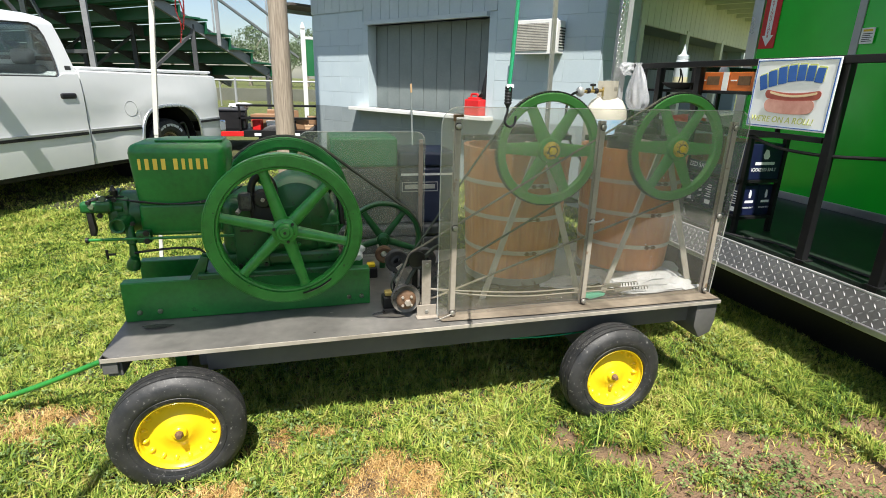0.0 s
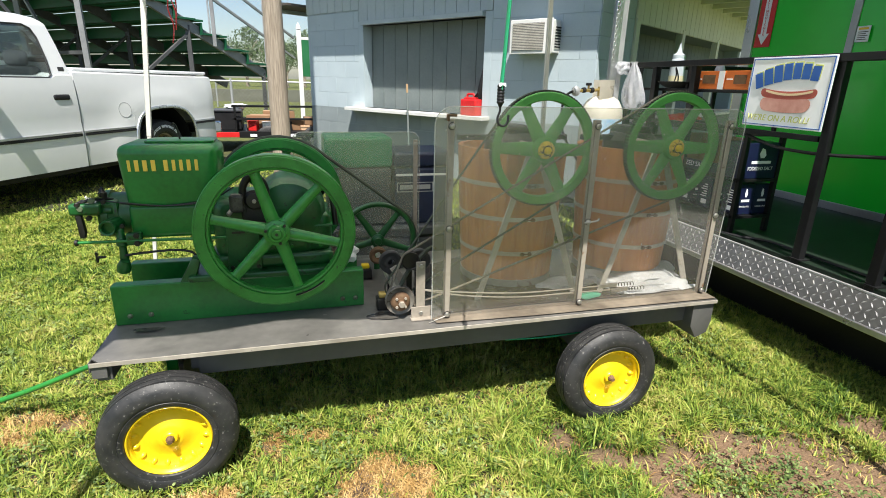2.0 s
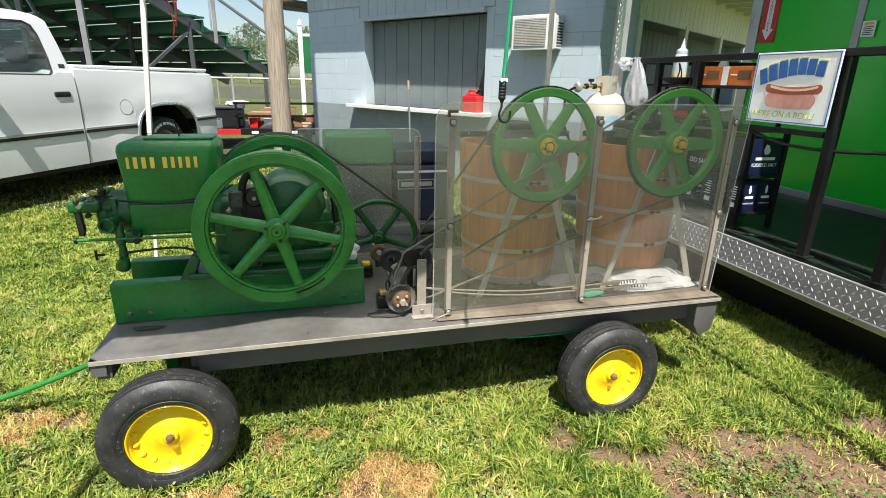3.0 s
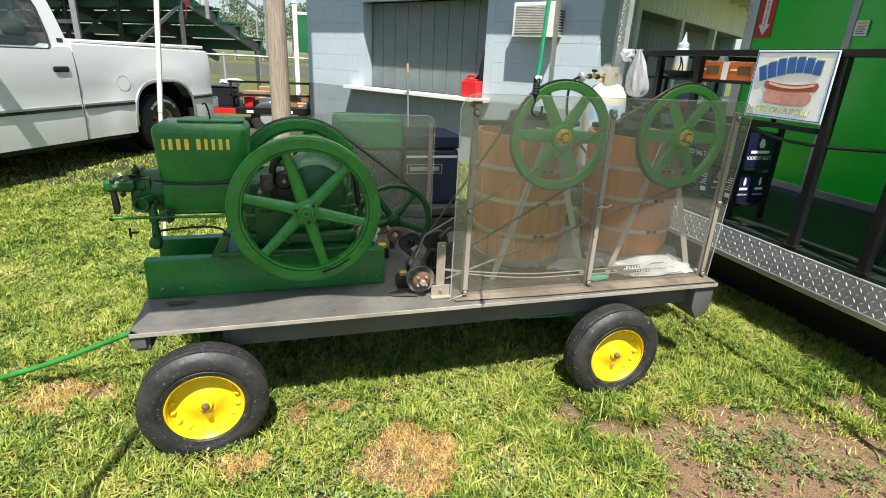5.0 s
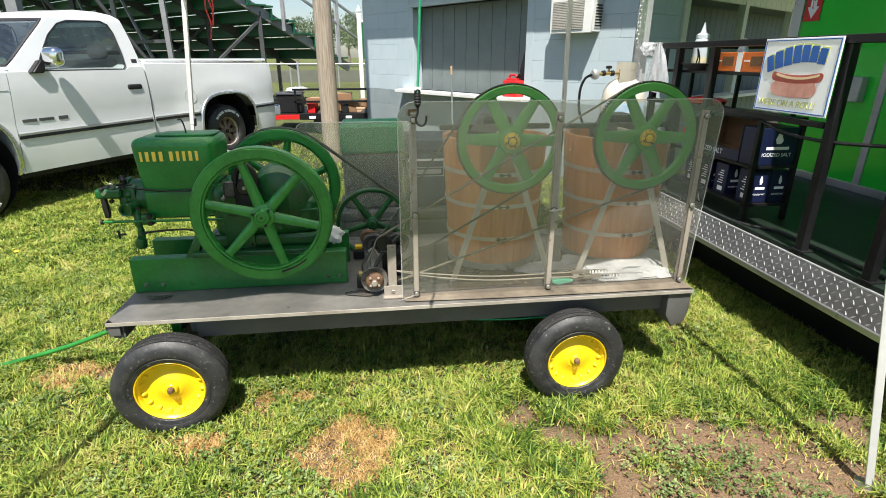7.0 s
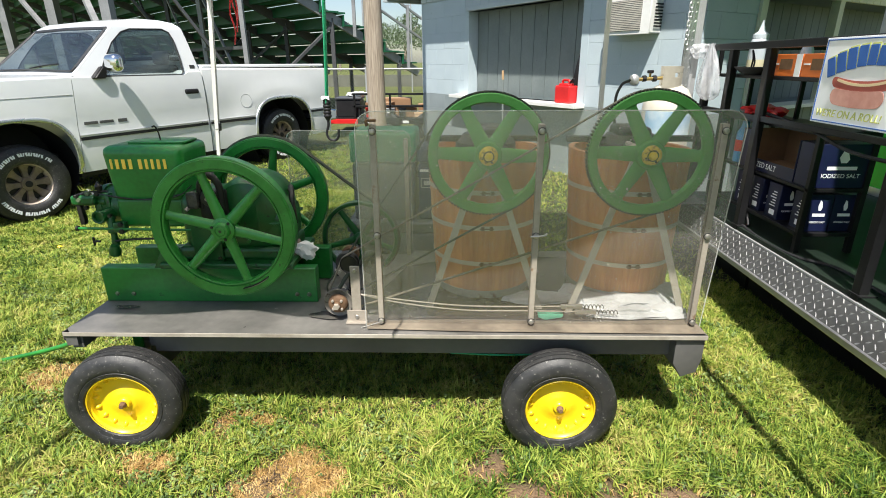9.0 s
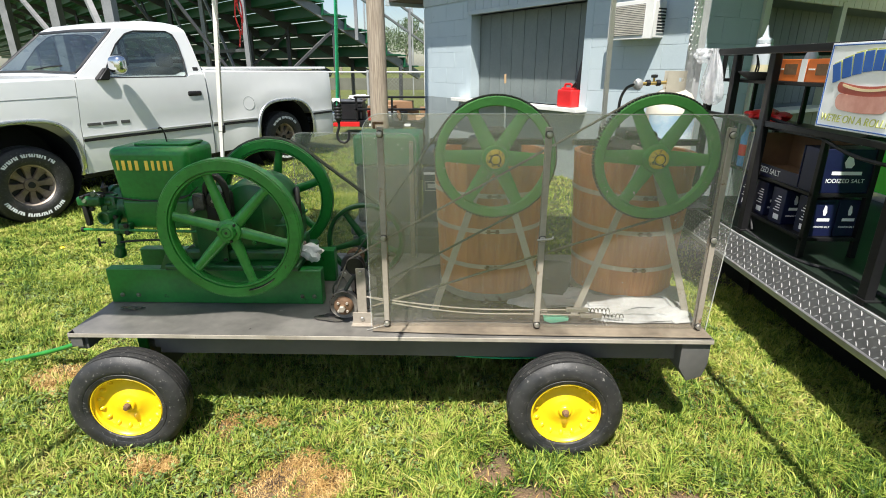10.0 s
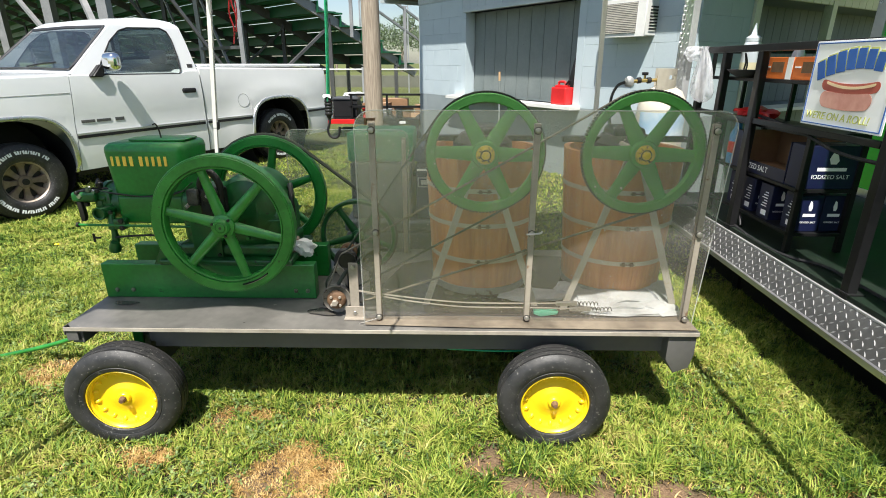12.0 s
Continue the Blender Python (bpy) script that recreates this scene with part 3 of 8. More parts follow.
def leaflets(name, label, mat, xr, yr, count, keep, seed, size=1.0):
    """Three-leaved low plants: each leaflet a small tilted six-sided blade."""
    g = np.random.default_rng(seed)
    x, y = g.uniform(*xr, count), g.uniform(*yr, count)
    ok = g.random(count) < keep(x, y)
    x, y = np.repeat(x[ok], 3), np.repeat(y[ok], 3)
    k = len(x)
    z = np.repeat(g.uniform(0.012, 0.045, k // 3), 3)
    a = np.tile([0, 2.09, 4.19], k // 3) + np.repeat(g.uniform(0, 6.28, k // 3), 3) + g.normal(0, 0.2, k)
    s = size * np.repeat(g.uniform(0.004, 0.0078, k // 3), 3)
    tilt = g.normal(0.1, 0.45, k)
    ca, sa = np.cos(a), np.sin(a)
    rows = []
    for u, w in ((0.0, 0.0), (0.9, 0.75), (1.7, 0.7), (1.95, 0.0), (1.7, -0.7), (0.9, -0.75)):
        rows.append((x + s * (u * ca - w * sa), y + s * (u * sa + w * ca), z + s * (u * tilt + 0.35 * abs(w))))
    v = np.stack([np.stack(r, -1) for r in rows], 1).reshape(-1, 3)
    o = np.arange(k)[:, None] * 6
    tri = np.concatenate([o + np.array([[0, q, q + 1]]) for q in (1, 2, 3, 4)], 1).reshape(-1, 3)
    me = bpy.data.meshes.new(name)
    me.vertices.add(len(v))
    me.vertices.foreach_set("co", v.ravel().astype(np.float32))
    me.loops.add(tri.size)
    me.loops.foreach_set("vertex_index", tri.ravel().astype(np.int32))
    me.polygons.add(len(tri))
    me.polygons.foreach_set("loop_start", np.arange(0, tri.size, 3, dtype=np.int32))
    me.update(calc_edges=True)
    me.materials.append(mat)
    tagged(new(name, me), label, "clover", kind="stuff")


def patches(x, y, scale, cut):
    q = np.sin(x * scale + 2.1 * np.sin(y * scale * 0.7)) * np.sin(y * scale * 1.2 + 1.7 * np.sin(x * scale * 0.8 + 1))
    return np.clip((q - cut) * 4, 0, 1)


def straw_keep(x, y):
    return (0.11 + 0.1 * np.clip((x - 0.6) * 1.2, 0, 1) + 0.93 * spots(x, y, TAN, 0.06)) * (1 - 0.93 * spots(x, y, BARE)), np.ones_like(x)


WEEDS = [(1.58, 1.36, 0.06), (1.6, 1.31, 0.08), (1.64, 1.26, 0.08), (1.57, 1.24, 0.07), (1.81, 1.36, 0.05), (1.84, 1.3, 0.07), (1.87, 1.25, 0.06), (1.85, 1.19, 0.05), (1.45, 1.36, 0.05), (1.92, 1.19, 0.05), (1.7, 1.4, 0.05), (1.7, 1.21, 0.05), (1.5, 1.15, 0.08), (2.0, 1.05, 0.08)]
blades("grass", "short green lawn grass in sunlight", LAWN, (-2.4, 3.4), (0.7, 3.6), 420000, 0.043, 0.0064, lawn_keep, 1, 1.1)
blades("grass_behind", "short green lawn grass behind the wagon", LAWN, (-4.6, 0.6), (3.5, 6.2), 230000, 0.04, 0.0105, lawn_keep, 2, 1.4)
blades("grass_beyond", "short green lawn grass towards the building", LAWN, (-7, 3.4), (3.5, 9.5), 170000, 0.03, 0.0115, lambda x, y: (np.where((x > -4.6) & (x < 0.6) & (y < 5.7), 0.1, 1.0), np.ones_like(x)), 9, 2.0)
blades("dry_grass", "patches of dry straw-coloured grass", STRAW, (-1.6, 2.6), (1.0, 2.7), 330000, 0.026, 0.0042, straw_keep, 3, 1.5, 0.35)
blades("burnt_grass", "dark burnt spot in the dry grass", CHAR, (0.1, 0.26), (1.57, 1.72), 1900, 0.025, 0.005, lambda x, y: (np.clip(1.2 - np.hypot(x - 0.2, y - 1.62) / 0.034, 0, 1), np.ones_like(x)), 8, 1.3)
blades("coarse_grass", "long coarse grass tufts by the wheel", LAWN, (0.7, 2.4), (1.5, 1.9), 9000, 0.07, 0.0055, lambda x, y: (np.clip(patches(x, y, 14, -0.2) - spots(x, y, BARE), 0, 1), np.ones_like(x)), 6, 1.3)
blades("tall_grass", "longer uncut grass along the trailer edge", LAWN, (2.2, 2.78), (0.9, 3.6), 15000, 0.055, 0.006, lambda x, y: (np.clip((x - 2.2) * 3, 0, 1) * (1 - 0.9 * spots(x, y, BARE)), np.ones_like(x)), 7, 1.2)
leaflets("weeds", "low leafy weeds in bare earth", CLOVER, (1.2, 2.3), (0.85, 1.65), 4600, lambda x, y: 0.75 * spots(x, y, WEEDS, 0.09), 4, 0.85)
leaflets("clover", "clover growing among the lawn grass", CLOVER, (-3.0, 2.6), (0.9, 4.2), 70000, lambda x, y: 0.03 + 0.3 * patches(x, y, 5.5, 0.25) * (1 - spots(x, y, BARE)) * (1 - spots(x, y, TAN)), 5)

# ---- the wagon ----
wagon = thing("wagon", "flat grey steel wagon with black tyres and yellow wheels on grass", "wagon")
X0, X1, Y0, Y1, TOP = -0.69, 1.928, 1.88, 2.86, 0.505


LIP = surface("scuffed_bare_lip", (0.26, 0.23, 0.19), (0.46, 0.42, 0.36), 0.5, metal=0.2, grain=30, big=5, worn=(0.1, 0.08, 0.065), worn_at=0.66)


def build_wagon():
    bm = plate([(X0 + 0.03, 0), (X1, 0), (X1, Y1 - Y0), (X0 + 0.03, Y1 - Y0), (X0, Y1 - Y0 - 0.03), (X0, 0.03)], 0.006, 0, m=Matrix.Translation((0, Y0, TOP)) @ Matrix.Rotation(radians(-90), 4, "X"))
    part("deck_plate", bm, DECK, wagon, "worn dark steel deck plate", 0)
    part("deck_edge", box(X0, X1, Y0 - 0.004, Y0, TOP - 0.018, TOP - 0.001, 0.0015), LIP, wagon, "bare metal front lip")
    part("deck_edge", box(X0 - 0.004, X0, Y0, Y1, TOP - 0.04, TOP - 0.001, 0.0015), FRAME, wagon)
    for y in (1.947, 2.72):
        part("frame_rail", box(X0 + 0.33, X1 - 0.11, y, y + 0.05, 0.378, 0.488, 0.001), FRAME, wagon)
    part("cross_member", box(X0 + 0.01, X0 + 0.06, Y0 + 0.02, Y1 - 0.02, 0.42, 0.488, 0.004), FRAME, wagon)
    for x in (X0 + 0.3, X1 - 0.12):
        part("cross_member", box(x, x + 0.05, Y0 + 0.08, Y1 - 0.08, 0.395, 0.488, 0.004), FRAME, wagon)
    out = [(0, 0.1), (0.115, 0.1), (0.115, 0.0), (0.1, -0.06), (0.04, -0.085), (0.0, -0.02)]
    part("end_bolster", plate(out, Y1 - Y0 - 0.02, 0.004, m=Matrix.Translation((X1 - 0.116, Y0 + 0.012, 0.39))), FRAME, wagon)
    part("corner_bracket", box(X0 + 0.0, X0 + 0.05, Y0 + 0.004, Y0 + 0.05, 0.438, 0.486, 0.003), FRAME, wagon)
    for x in (-0.46, 1.346):
        part("axle", rod((x, 1.87, 0.21), (x, 2.79, 0.21), 0.018), FRAME, wagon)
        part("axle_hanger", box(x - 0.03, x + 0.03, 2.02, 2.7, 0.2, 0.39, 0.006), FRAME, wagon)
        part("spring_bracket", box(x - 0.02, x + 0.02, 1.985, 2.0, 0.35, 0.43, 0.003), GREEN, wagon)
    part("tongue", tube(bent([(-0.62, 2.335, 0.345), (-0.9, 2.36, 0.236), (-1.2, 2.389, 0.121), (-1.62, 2.43, 0.0)]), 0.012, 10), GREEN_LIGHT, wagon, "green painted pull rod")
    part("brake_rod", tube(bent([(0.9, 1.98, 0.36), (1.1, 1.99, 0.345), (1.3, 1.99, 0.35)]), 0.004), GREEN_STRAP, wagon)


def build_wheel():
    """One wheel, its axis along y, the outer face towards -y."""
    w = thing("wheel", "", "")
    turn = Matrix.Rotation(radians(90), 4, "X")
    R, W = 0.215, 0.058
    prof = [(0.126, 0.03), (0.1275, 0.044), (0.134, 0.053), (0.148, 0.0565), (0.15, 0.0545), (0.153, 0.057), (0.168, W), (0.187, 0.056), (0.199, 0.05), (0.208, 0.041), (0.2125, 0.0365), (0.2125, 0.034), (0.2055, 0.033), (0.2055, 0.029), (0.2135, 0.028), (0.2155, 0.0145), (0.2155, 0.0125), (0.2075, 0.0115), (0.2075, 0.0085), (0.2158, 0.0075)]
    prof = prof + [(r, -z) for r, z in reversed(prof)]
    part("tyre", lathe(prof, 64, m=turn, close=True), RUBBER, w, "scuffed black rubber tyre", 38)
    rim = [(0.127, 0.05), (0.13, 0.047), (0.127, 0.042), (0.119, 0.036), (0.117, 0.02), (0.108, 0.014), (0.085, 0.012), (0.06, 0.016), (0.044, 0.024), (0.036, 0.027), (0.0, 0.027)]
    part("rim", lathe([(0.124, 0.048)] + rim[0:3] + rim[3:], 64, m=turn), YELLOW, w, "yellow dished steel rim", 35)
    part("rim", lathe([(0.119, 0.036), (0.117, -0.02), (0.127, -0.045), (0.13, -0.048)], 48, m=turn), YELLOW, w)
    dim = bmesh.new()
    lathe([(0, 0.008), (0.005, 0.007), (0.009, 0.003), (0.0105, -0.004)], 10, dim)
    me = bpy.data.meshes.new("rim_dimple")
    bmesh.ops.recalc_face_normals(dim, faces=dim.faces)
    dim.to_mesh(me)
    dim.free()
    me.polygons.foreach_set("use_smooth", [True] * len(me.polygons))
    me.materials.append(YELLOW)
    for i in range(16):
        a = 2 * math.pi * i / 16
        share("rim_dimple", me, w, turn @ Matrix.Rotation(a, 4, "Z") @ Matrix.Translation((0.108, 0, 0.0155)) @ Matrix.Rotation(radians(-25), 4, "Y") @ Matrix.Diagonal((1.35, 0.95, 1.1, 1)))
    part("hub", lathe([(0.026, 0.02), (0.024, 0.034), (0.02, 0.038), (0, 0.038)], 24, m=turn), YELLOW, w)
    part("axle_nut", lathe([(0.0135, 0.036), (0.0135, 0.045), (0.01, 0.05), (0.0085, 0.056), (0, 0.057)], 8, m=turn), RUST, w, "rusty axle nut", 20)
    return w


build_wagon()
wheel = build_wheel()
placed = [(-0.46, 1.848, 6, 12), (1.346, 1.848, 0, 70), (-0.46, 2.80, 180, 30), (1.346, 2.80, 180, 10)]
for i, (x, y, yaw, spin) in enumerate(placed):
    m = pose(x, y, 0.209, 0, 0, yaw) @ Matrix.Rotation(radians(spin), 4, "Y") @ Matrix.Diagonal((1.085, 1.15, 1.085, 1))
    w = wheel if i == 0 else copy_thing(wheel, m)
    w.matrix_basis = m
    w.parent = wagon
    for key in ("label", "category", "group", "kind"):
        if key in w:
            del w[key]


# ---- spoked wheels ----
def spoked(name, parent, m, r, rim_w, rim_d, spokes, hub_r, hub_l, mat, groove=True, spoke_w=(0.026, 0.02), turn0=0.0, hub_mat=None):
    """A cast wheel, axis along y: rim, straight tapered spokes and hub, each a piece of its own."""
    w = thing(name, "", "", m)
    for key in ("label", "category"):
        if key in w:
            del w[key]
    w.parent = parent
    t = Matrix.Rotation(radians(90), 4, "X")
    h = rim_w / 2
    if groove:
        i0 = r - rim_d
        prof = [(i0, h * 0.6), (i0 + 0.003, h * 0.86), (i0 + 0.008, h * 0.9), (i0 + 0.0095, h * 0.7), (i0 + 0.0125, h * 0.7), (i0 + 0.0145, h), (r - 0.009, h), (r - 0.007, h - 0.003), (r - 0.003, h - 0.003), (r, h - 0.007)]
    else:
        prof = [(r - rim_d, h * 0.55), (r - rim_d + 0.004, h * 0.9), (r - 0.004, h), (r, h - 0.003)]
    prof += [(q, -z) for q, z in reversed(prof)]
    part("rim", lathe(prof, 72, m=t, close=True), mat, w, "", 35)
    bm = bmesh.new()
    n = 12
    loops = []
    for f in (0.0, 0.5, 0.9, 1.0):
        rr = hub_r * 0.8 + (r - rim_d * 0.8 - hub_r * 0.8) * f
        a, b = spoke_w[0] * (1 - 0.3 * f) + (0.012 if f > 0.95 else 0), spoke_w[1] * (1 - 0.25 * f)
        loops.append([bm.verts.new(t @ Vector((rr, a * math.cos(2 * math.pi * k / n), b * math.sin(2 * math.pi * k / n)))) for k in range(n)])
    for a, b in zip(loops, loops[1:]):
        for k in range(n):
            bm.faces.new((a[k], a[(k + 1) % n], b[(k + 1) % n], b[k]))
    first = part("spoke", bm, mat, w, m=Matrix.Rotation(radians(turn0), 4, "Y"))
    for i in range(1, spokes):
        share("spoke", first.data, w, Matrix.Rotation(radians(turn0) + 2 * math.pi * i / spokes, 4, "Y"))
    l = hub_l / 2
    part("hub", lathe([(0, l), (hub_r * 0.5, l), (hub_r * 0.55, l - 0.004), (hub_r * 0.6, l * 0.75), (hub_r, l * 0.6), (hub_r, -l * 0.6), (hub_r * 0.6, -l * 0.75), (0, -l)], 28, m=t), hub_mat or mat, w)
    return w


# ---- the engine ----
engine = thing("stationary_engine", "green hit-and-miss farm engine with two spoked flywheels on wooden skids", "engine")


OLIVE = surface("oily_grey_green_paint", (0.05, 0.085, 0.045), (0.12, 0.15, 0.09), 0.5, grain=40, big=8, worn=(0.05, 0.035, 0.02), worn_at=0.58)


MAG = surface("oily_cast_aluminium", (0.03, 0.029, 0.026), (0.12, 0.115, 0.1), 0.5, metal=0.4, grain=40, big=30, bump=0.5, worn=(0.04, 0.035, 0.03), worn_at=0.55)


def build_engine():
    for y in (2.17, 2.44):
        sk = part("skid_beam", box(-0.685, 0.293, y, y + 0.055, TOP + 0.001, 0.672, 0.004), GREEN, engine, "green painted skid beam")
        for x in (-0.63, -0.555, 0.2, 0.255) if y < 2.3 else ():
            part("bolt", lathe([(0.0105, -0.002), (0.0105, 0.004), (0.006, 0.009), (0, 0.01)], 8, m=Matrix.Translation((x, y, 0.545)) @ Matrix.Rotation(radians(90), 4, "X")), OLIVE, sk, "", 20)
    # base casting with sloping flange
    part("base_casting", box(-0.4, 0.2, 2.15, 2.53, 0.672, 0.7, 0.008), GREEN_DARK, engine)
    part("base_casting", box(-0.33, 0.17, 2.2, 2.49, 0.695, 0.76, 0.02, seg=3), GREEN_DARK, engine)
    part("base_foot", plate([(-0.035, 0.0), (0.02, 0.0), (0.05, 0.09), (0.02, 0.1)], 0.05, 0.006, m=Matrix.Translation((-0.4, 2.165, 0.672))), GREEN_DARK, engine)
    for x in (-0.38, 0.16):
        part("stud", rod((x, 2.175, 0.69), (x, 2.175, 0.725), 0.008, 8), DARK_IRON, engine)
    # crankcase
    part("crankcase", box(-0.3, 0.1, 2.2, 2.48, 0.74, 1.0, 0.05, seg=4), GREEN_DARK, engine)
    bm = lathe([(0.0, 0.29), (0.1, 0.288), (0.13, 0.278), (0.147, 0.25), (0.15, 0.19), (0.15, 0.09), (0.147, 0.03), (0.13, 0.0), (0, 0)], 36, m=Matrix.Translation((0.0, 2.49, 0.92)) @ Matrix.Rotation(radians(90), 4, "X"))
    part("crankcase_cover", bm, GREEN_DARK, engine, "rounded green crankcase cover")
    bm = box(-0.02, 0.17, 2.21, 2.47, 0.75, 0.93, 0.04, seg=3)
    part("crankcase", bm, GREEN_DARK, engine)
    part("cover_flange", box(-0.2, 0.172, 2.205, 2.475, 0.862, 0.874, 0.004), GREEN_DARK, engine)
    for x in (-0.24, -0.12, 0.0, 0.12):
        part("bolt", rod((x, 2.203, 0.79), (x, 2.19, 0.79), 0.009, 8), GREEN, engine)
    part("inspection_plate", box(-0.25, -0.12, 2.186, 2.2, 0.7, 0.885, 0.004), GREEN_DARK, engine, "grimy green side plate")
    part("plate_print", box(-0.225, -0.175, 2.1845, 2.186, 0.858, 0.866), DARK_IRON, engine, "dark print")
    for x, z in ((-0.235, 0.715), (-0.135, 0.715), (-0.135, 0.87)):
        part("plate_screw", rod((x, 2.187, z), (x, 2.178, z), 0.008, 8), DARK_IRON, engine)
    # hopper: tapered tank with rolled top
    for n_, z0, z1, a, b, bev in (("hopper_base", 0.835, 0.975, (-0.605, -0.27, 2.255, 2.465), (-0.6, -0.275, 2.25, 2.47), 0.02), ("hopper", 0.97, 1.205, (-0.6, -0.272, 2.242, 2.48), (-0.612, -0.256, 2.226, 2.498), 0.036)):
        bm = bmesh.new()
        vs = [bm.verts.new((x, y, z)) for (xa, xb, ya, yb), z in ((a, z0), (b, z1)) for x, y in ((xa, ya), (xb, ya), (xb, yb), (xa, yb))]
        for f in ((3, 2, 1, 0), (4, 5, 6, 7), (0, 1, 5, 4), (1, 2, 6, 5), (2, 3, 7, 6), (3, 0, 4, 7)):
            bm.faces.new([vs[i] for i in f])
        bmesh.ops.bevel(bm, geom=[e for e in bm.edges if max(v.co.z for v in e.verts) > z0 + 0.01 or n_ == "hopper_base"], offset=bev, segments=5, affect="EDGES", profile=0.5)
        part(n_, bm, GREEN, engine, "rounded green water hopper" if n_ == "hopper" else "")
    lid = part("hopper_lid", plate([(-0.13, 0.0), (-0.11, 0.07), (0.1, 0.085), (0.125, 0.06), (0.125, -0.06), (0.1, -0.075), (-0.12, -0.07)], 0.008, 0.002, m=Matrix.Translation((-0.4, 2.37, 1.214)) @ Matrix.Rotation(radians(-90), 4, "X")), GREEN, engine, "thin dark green lid")
    part("lid_handle", tube(bent([(-0.405, 2.36, 1.21), (-0.41, 2.36, 1.25), (-0.418, 2.355, 1.275), (-0.43, 2.352, 1.272)]), 0.0035), DARK_IRON, lid)
    part("seam_wire", tube(bent([(-0.62, 2.24, 0.985), (-0.5, 2.235, 0.972), (-0.38, 2.235, 0.978), (-0.27, 2.23, 1.0)]), 0.003), DARK_IRON, engine)
    # brand lettering as plain gold bars
    x = -0.572
    for i, wd in enumerate((0.010, 0.014, 0.015, 0.015, 0, 0.015, 0.012, 0.012, 0.014, 0.012)):
        if wd:
            part("lettering_bar", box(x, x + wd, 2.2275, 2.2315, 1.108, 1.15, 0.001), GOLD, engine, "gold lettering")
        x += (wd + 0.014) if wd else 0.014
    # cylinder head, mixer and rocker gear to the outer end
    part("cylinder", lathe([(0.085, 0), (0.085, 0.1), (0.095, 0.1), (0.095, 0.12), (0.07, 0.125), (0, 0.125)], 28, m=Matrix.Translation((-0.58, 2.36, 0.92)) @ Matrix.Rotation(radians(-90), 4, "Y")), GREEN_DARK, engine)
    part("head_casting", box(-0.72, -0.64, 2.27, 2.43, 0.86, 0.99, 0.015), GREEN_DARK, engine)
    part("valve_guide", rod((-0.66, 2.285, 0.95), (-0.75, 2.285, 0.95), 0.02), GREEN_DARK, engine)
    part("valve_spring", tube([(-0.75 - 0.06 * k / 60, 2.285 + 0.014 * math.cos(k * 0.62), 0.95 + 0.014 * math.sin(k * 0.62)) for k in range(61)], 0.0025, 6), DARK_IRON, engine)
    part("rocker_arm", plate([(0, 0), (0.008, -0.02), (0.013, -0.11), (0.008, -0.132), (-0.006, -0.13), (-0.008, -0.02), (-0.006, 0.01)], 0.026, 0.003, m=Matrix.Translation((-0.772, 2.245, 0.975)) @ Matrix.Diagonal((1.15, 1, 0.95, 1))), DARK_IRON, engine)
    part("rocker_bracket", box(-0.8, -0.69, 2.24, 2.28, 0.94, 0.985, 0.012, seg=3), GREEN_DARK, engine)
    part("push_rod", rod((-0.785, 2.232, 0.838), (-0.2, 2.195, 0.842), 0.006), GREEN, engine)
    part("push_rod_end", rod((-0.7925, 2.232, 0.838), (-0.7825, 2.232, 0.838), 0.012), DARK_IRON, engine)
    part("rod_guide", box(-0.615, -0.56, 2.215, 2.25, 0.82, 0.87, 0.008), GREEN_DARK, engine)
    for z in (0.83, 0.862):
        part("guide_nut", rod((-0.575, 2.22, z), (-0.575, 2.205, z), 0.012, 6), DARK_IRON, engine)
    part("mixer_body", lathe([(0.0, 0), (0.015, 0), (0.017, 0.02), (0.013, 0.045), (0.013, 0.06), (0.02, 0.066), (0.02, 0.085), (0.014, 0.1), (0, 0.105)], 20, m=Matrix.Translation((-0.64, 2.25, 0.75))), GREEN_DARK, engine)
    part("mixer_cup", lathe([(0.0, 0.012), (0.018, 0.012), (0.02, 0.0), (0.025, 0.002), (0.026, 0.022), (0.017, 0.05), (0, 0.05)], 18, m=Matrix.Translation((-0.648, 2.24, 0.712)) @ Matrix.Rotation(radians(18), 4, "Y") @ Matrix.Rotation(radians(14), 4, "X")), GREEN_DARK, engine)
    part("intake_elbow", tube(bent([(-0.64, 2.25, 0.84), (-0.645, 2.26, 0.88), (-0.65, 2.29, 0.9), (-0.61, 2.31, 0.9)]), 0.017, 12), GREEN_DARK, engine)
    part("choke_knob", rod((-0.7, 2.235, 0.775), (-0.73, 2.235, 0.775), 0.005), DARK_IRON, engine)
    part("choke_knob", rod((-0.73, 2.235, 0.755), (-0.73, 2.235, 0.795), 0.005), DARK_IRON, engine)
    part("fuel_line", tube(bent([(-0.64, 2.24, 0.775), (-0.55, 2.235, 0.785), (-0.44, 2.235, 0.788), (-0.38, 2.23, 0.77), (-0.37, 2.225, 0.72)]), 0.005), DARK_IRON, engine)
    part("exhaust_stub", rod((-0.64, 2.32, 0.905), (-0.672, 2.222, 0.893), 0.027, 18), GREEN_DARK, engine)
    part("exhaust_mouth", lathe([(0.0, -0.012), (0.019, -0.012), (0.021, 0.006), (0.027, 0.008), (0.03, 0.004), (0.03, -0.014)], 20, m=Matrix.Translation((-0.672, 2.222, 0.893)) @ Matrix.Rotation(radians(90), 4, "X")), GREEN_DARK, engine)
    part("head_lever", tube(bent([(-0.66, 2.3, 0.99), (-0.71, 2.27, 1.0), (-0.75, 2.26, 0.99), (-0.77, 2.26, 0.98)]), 0.006), DARK_IRON, engine)
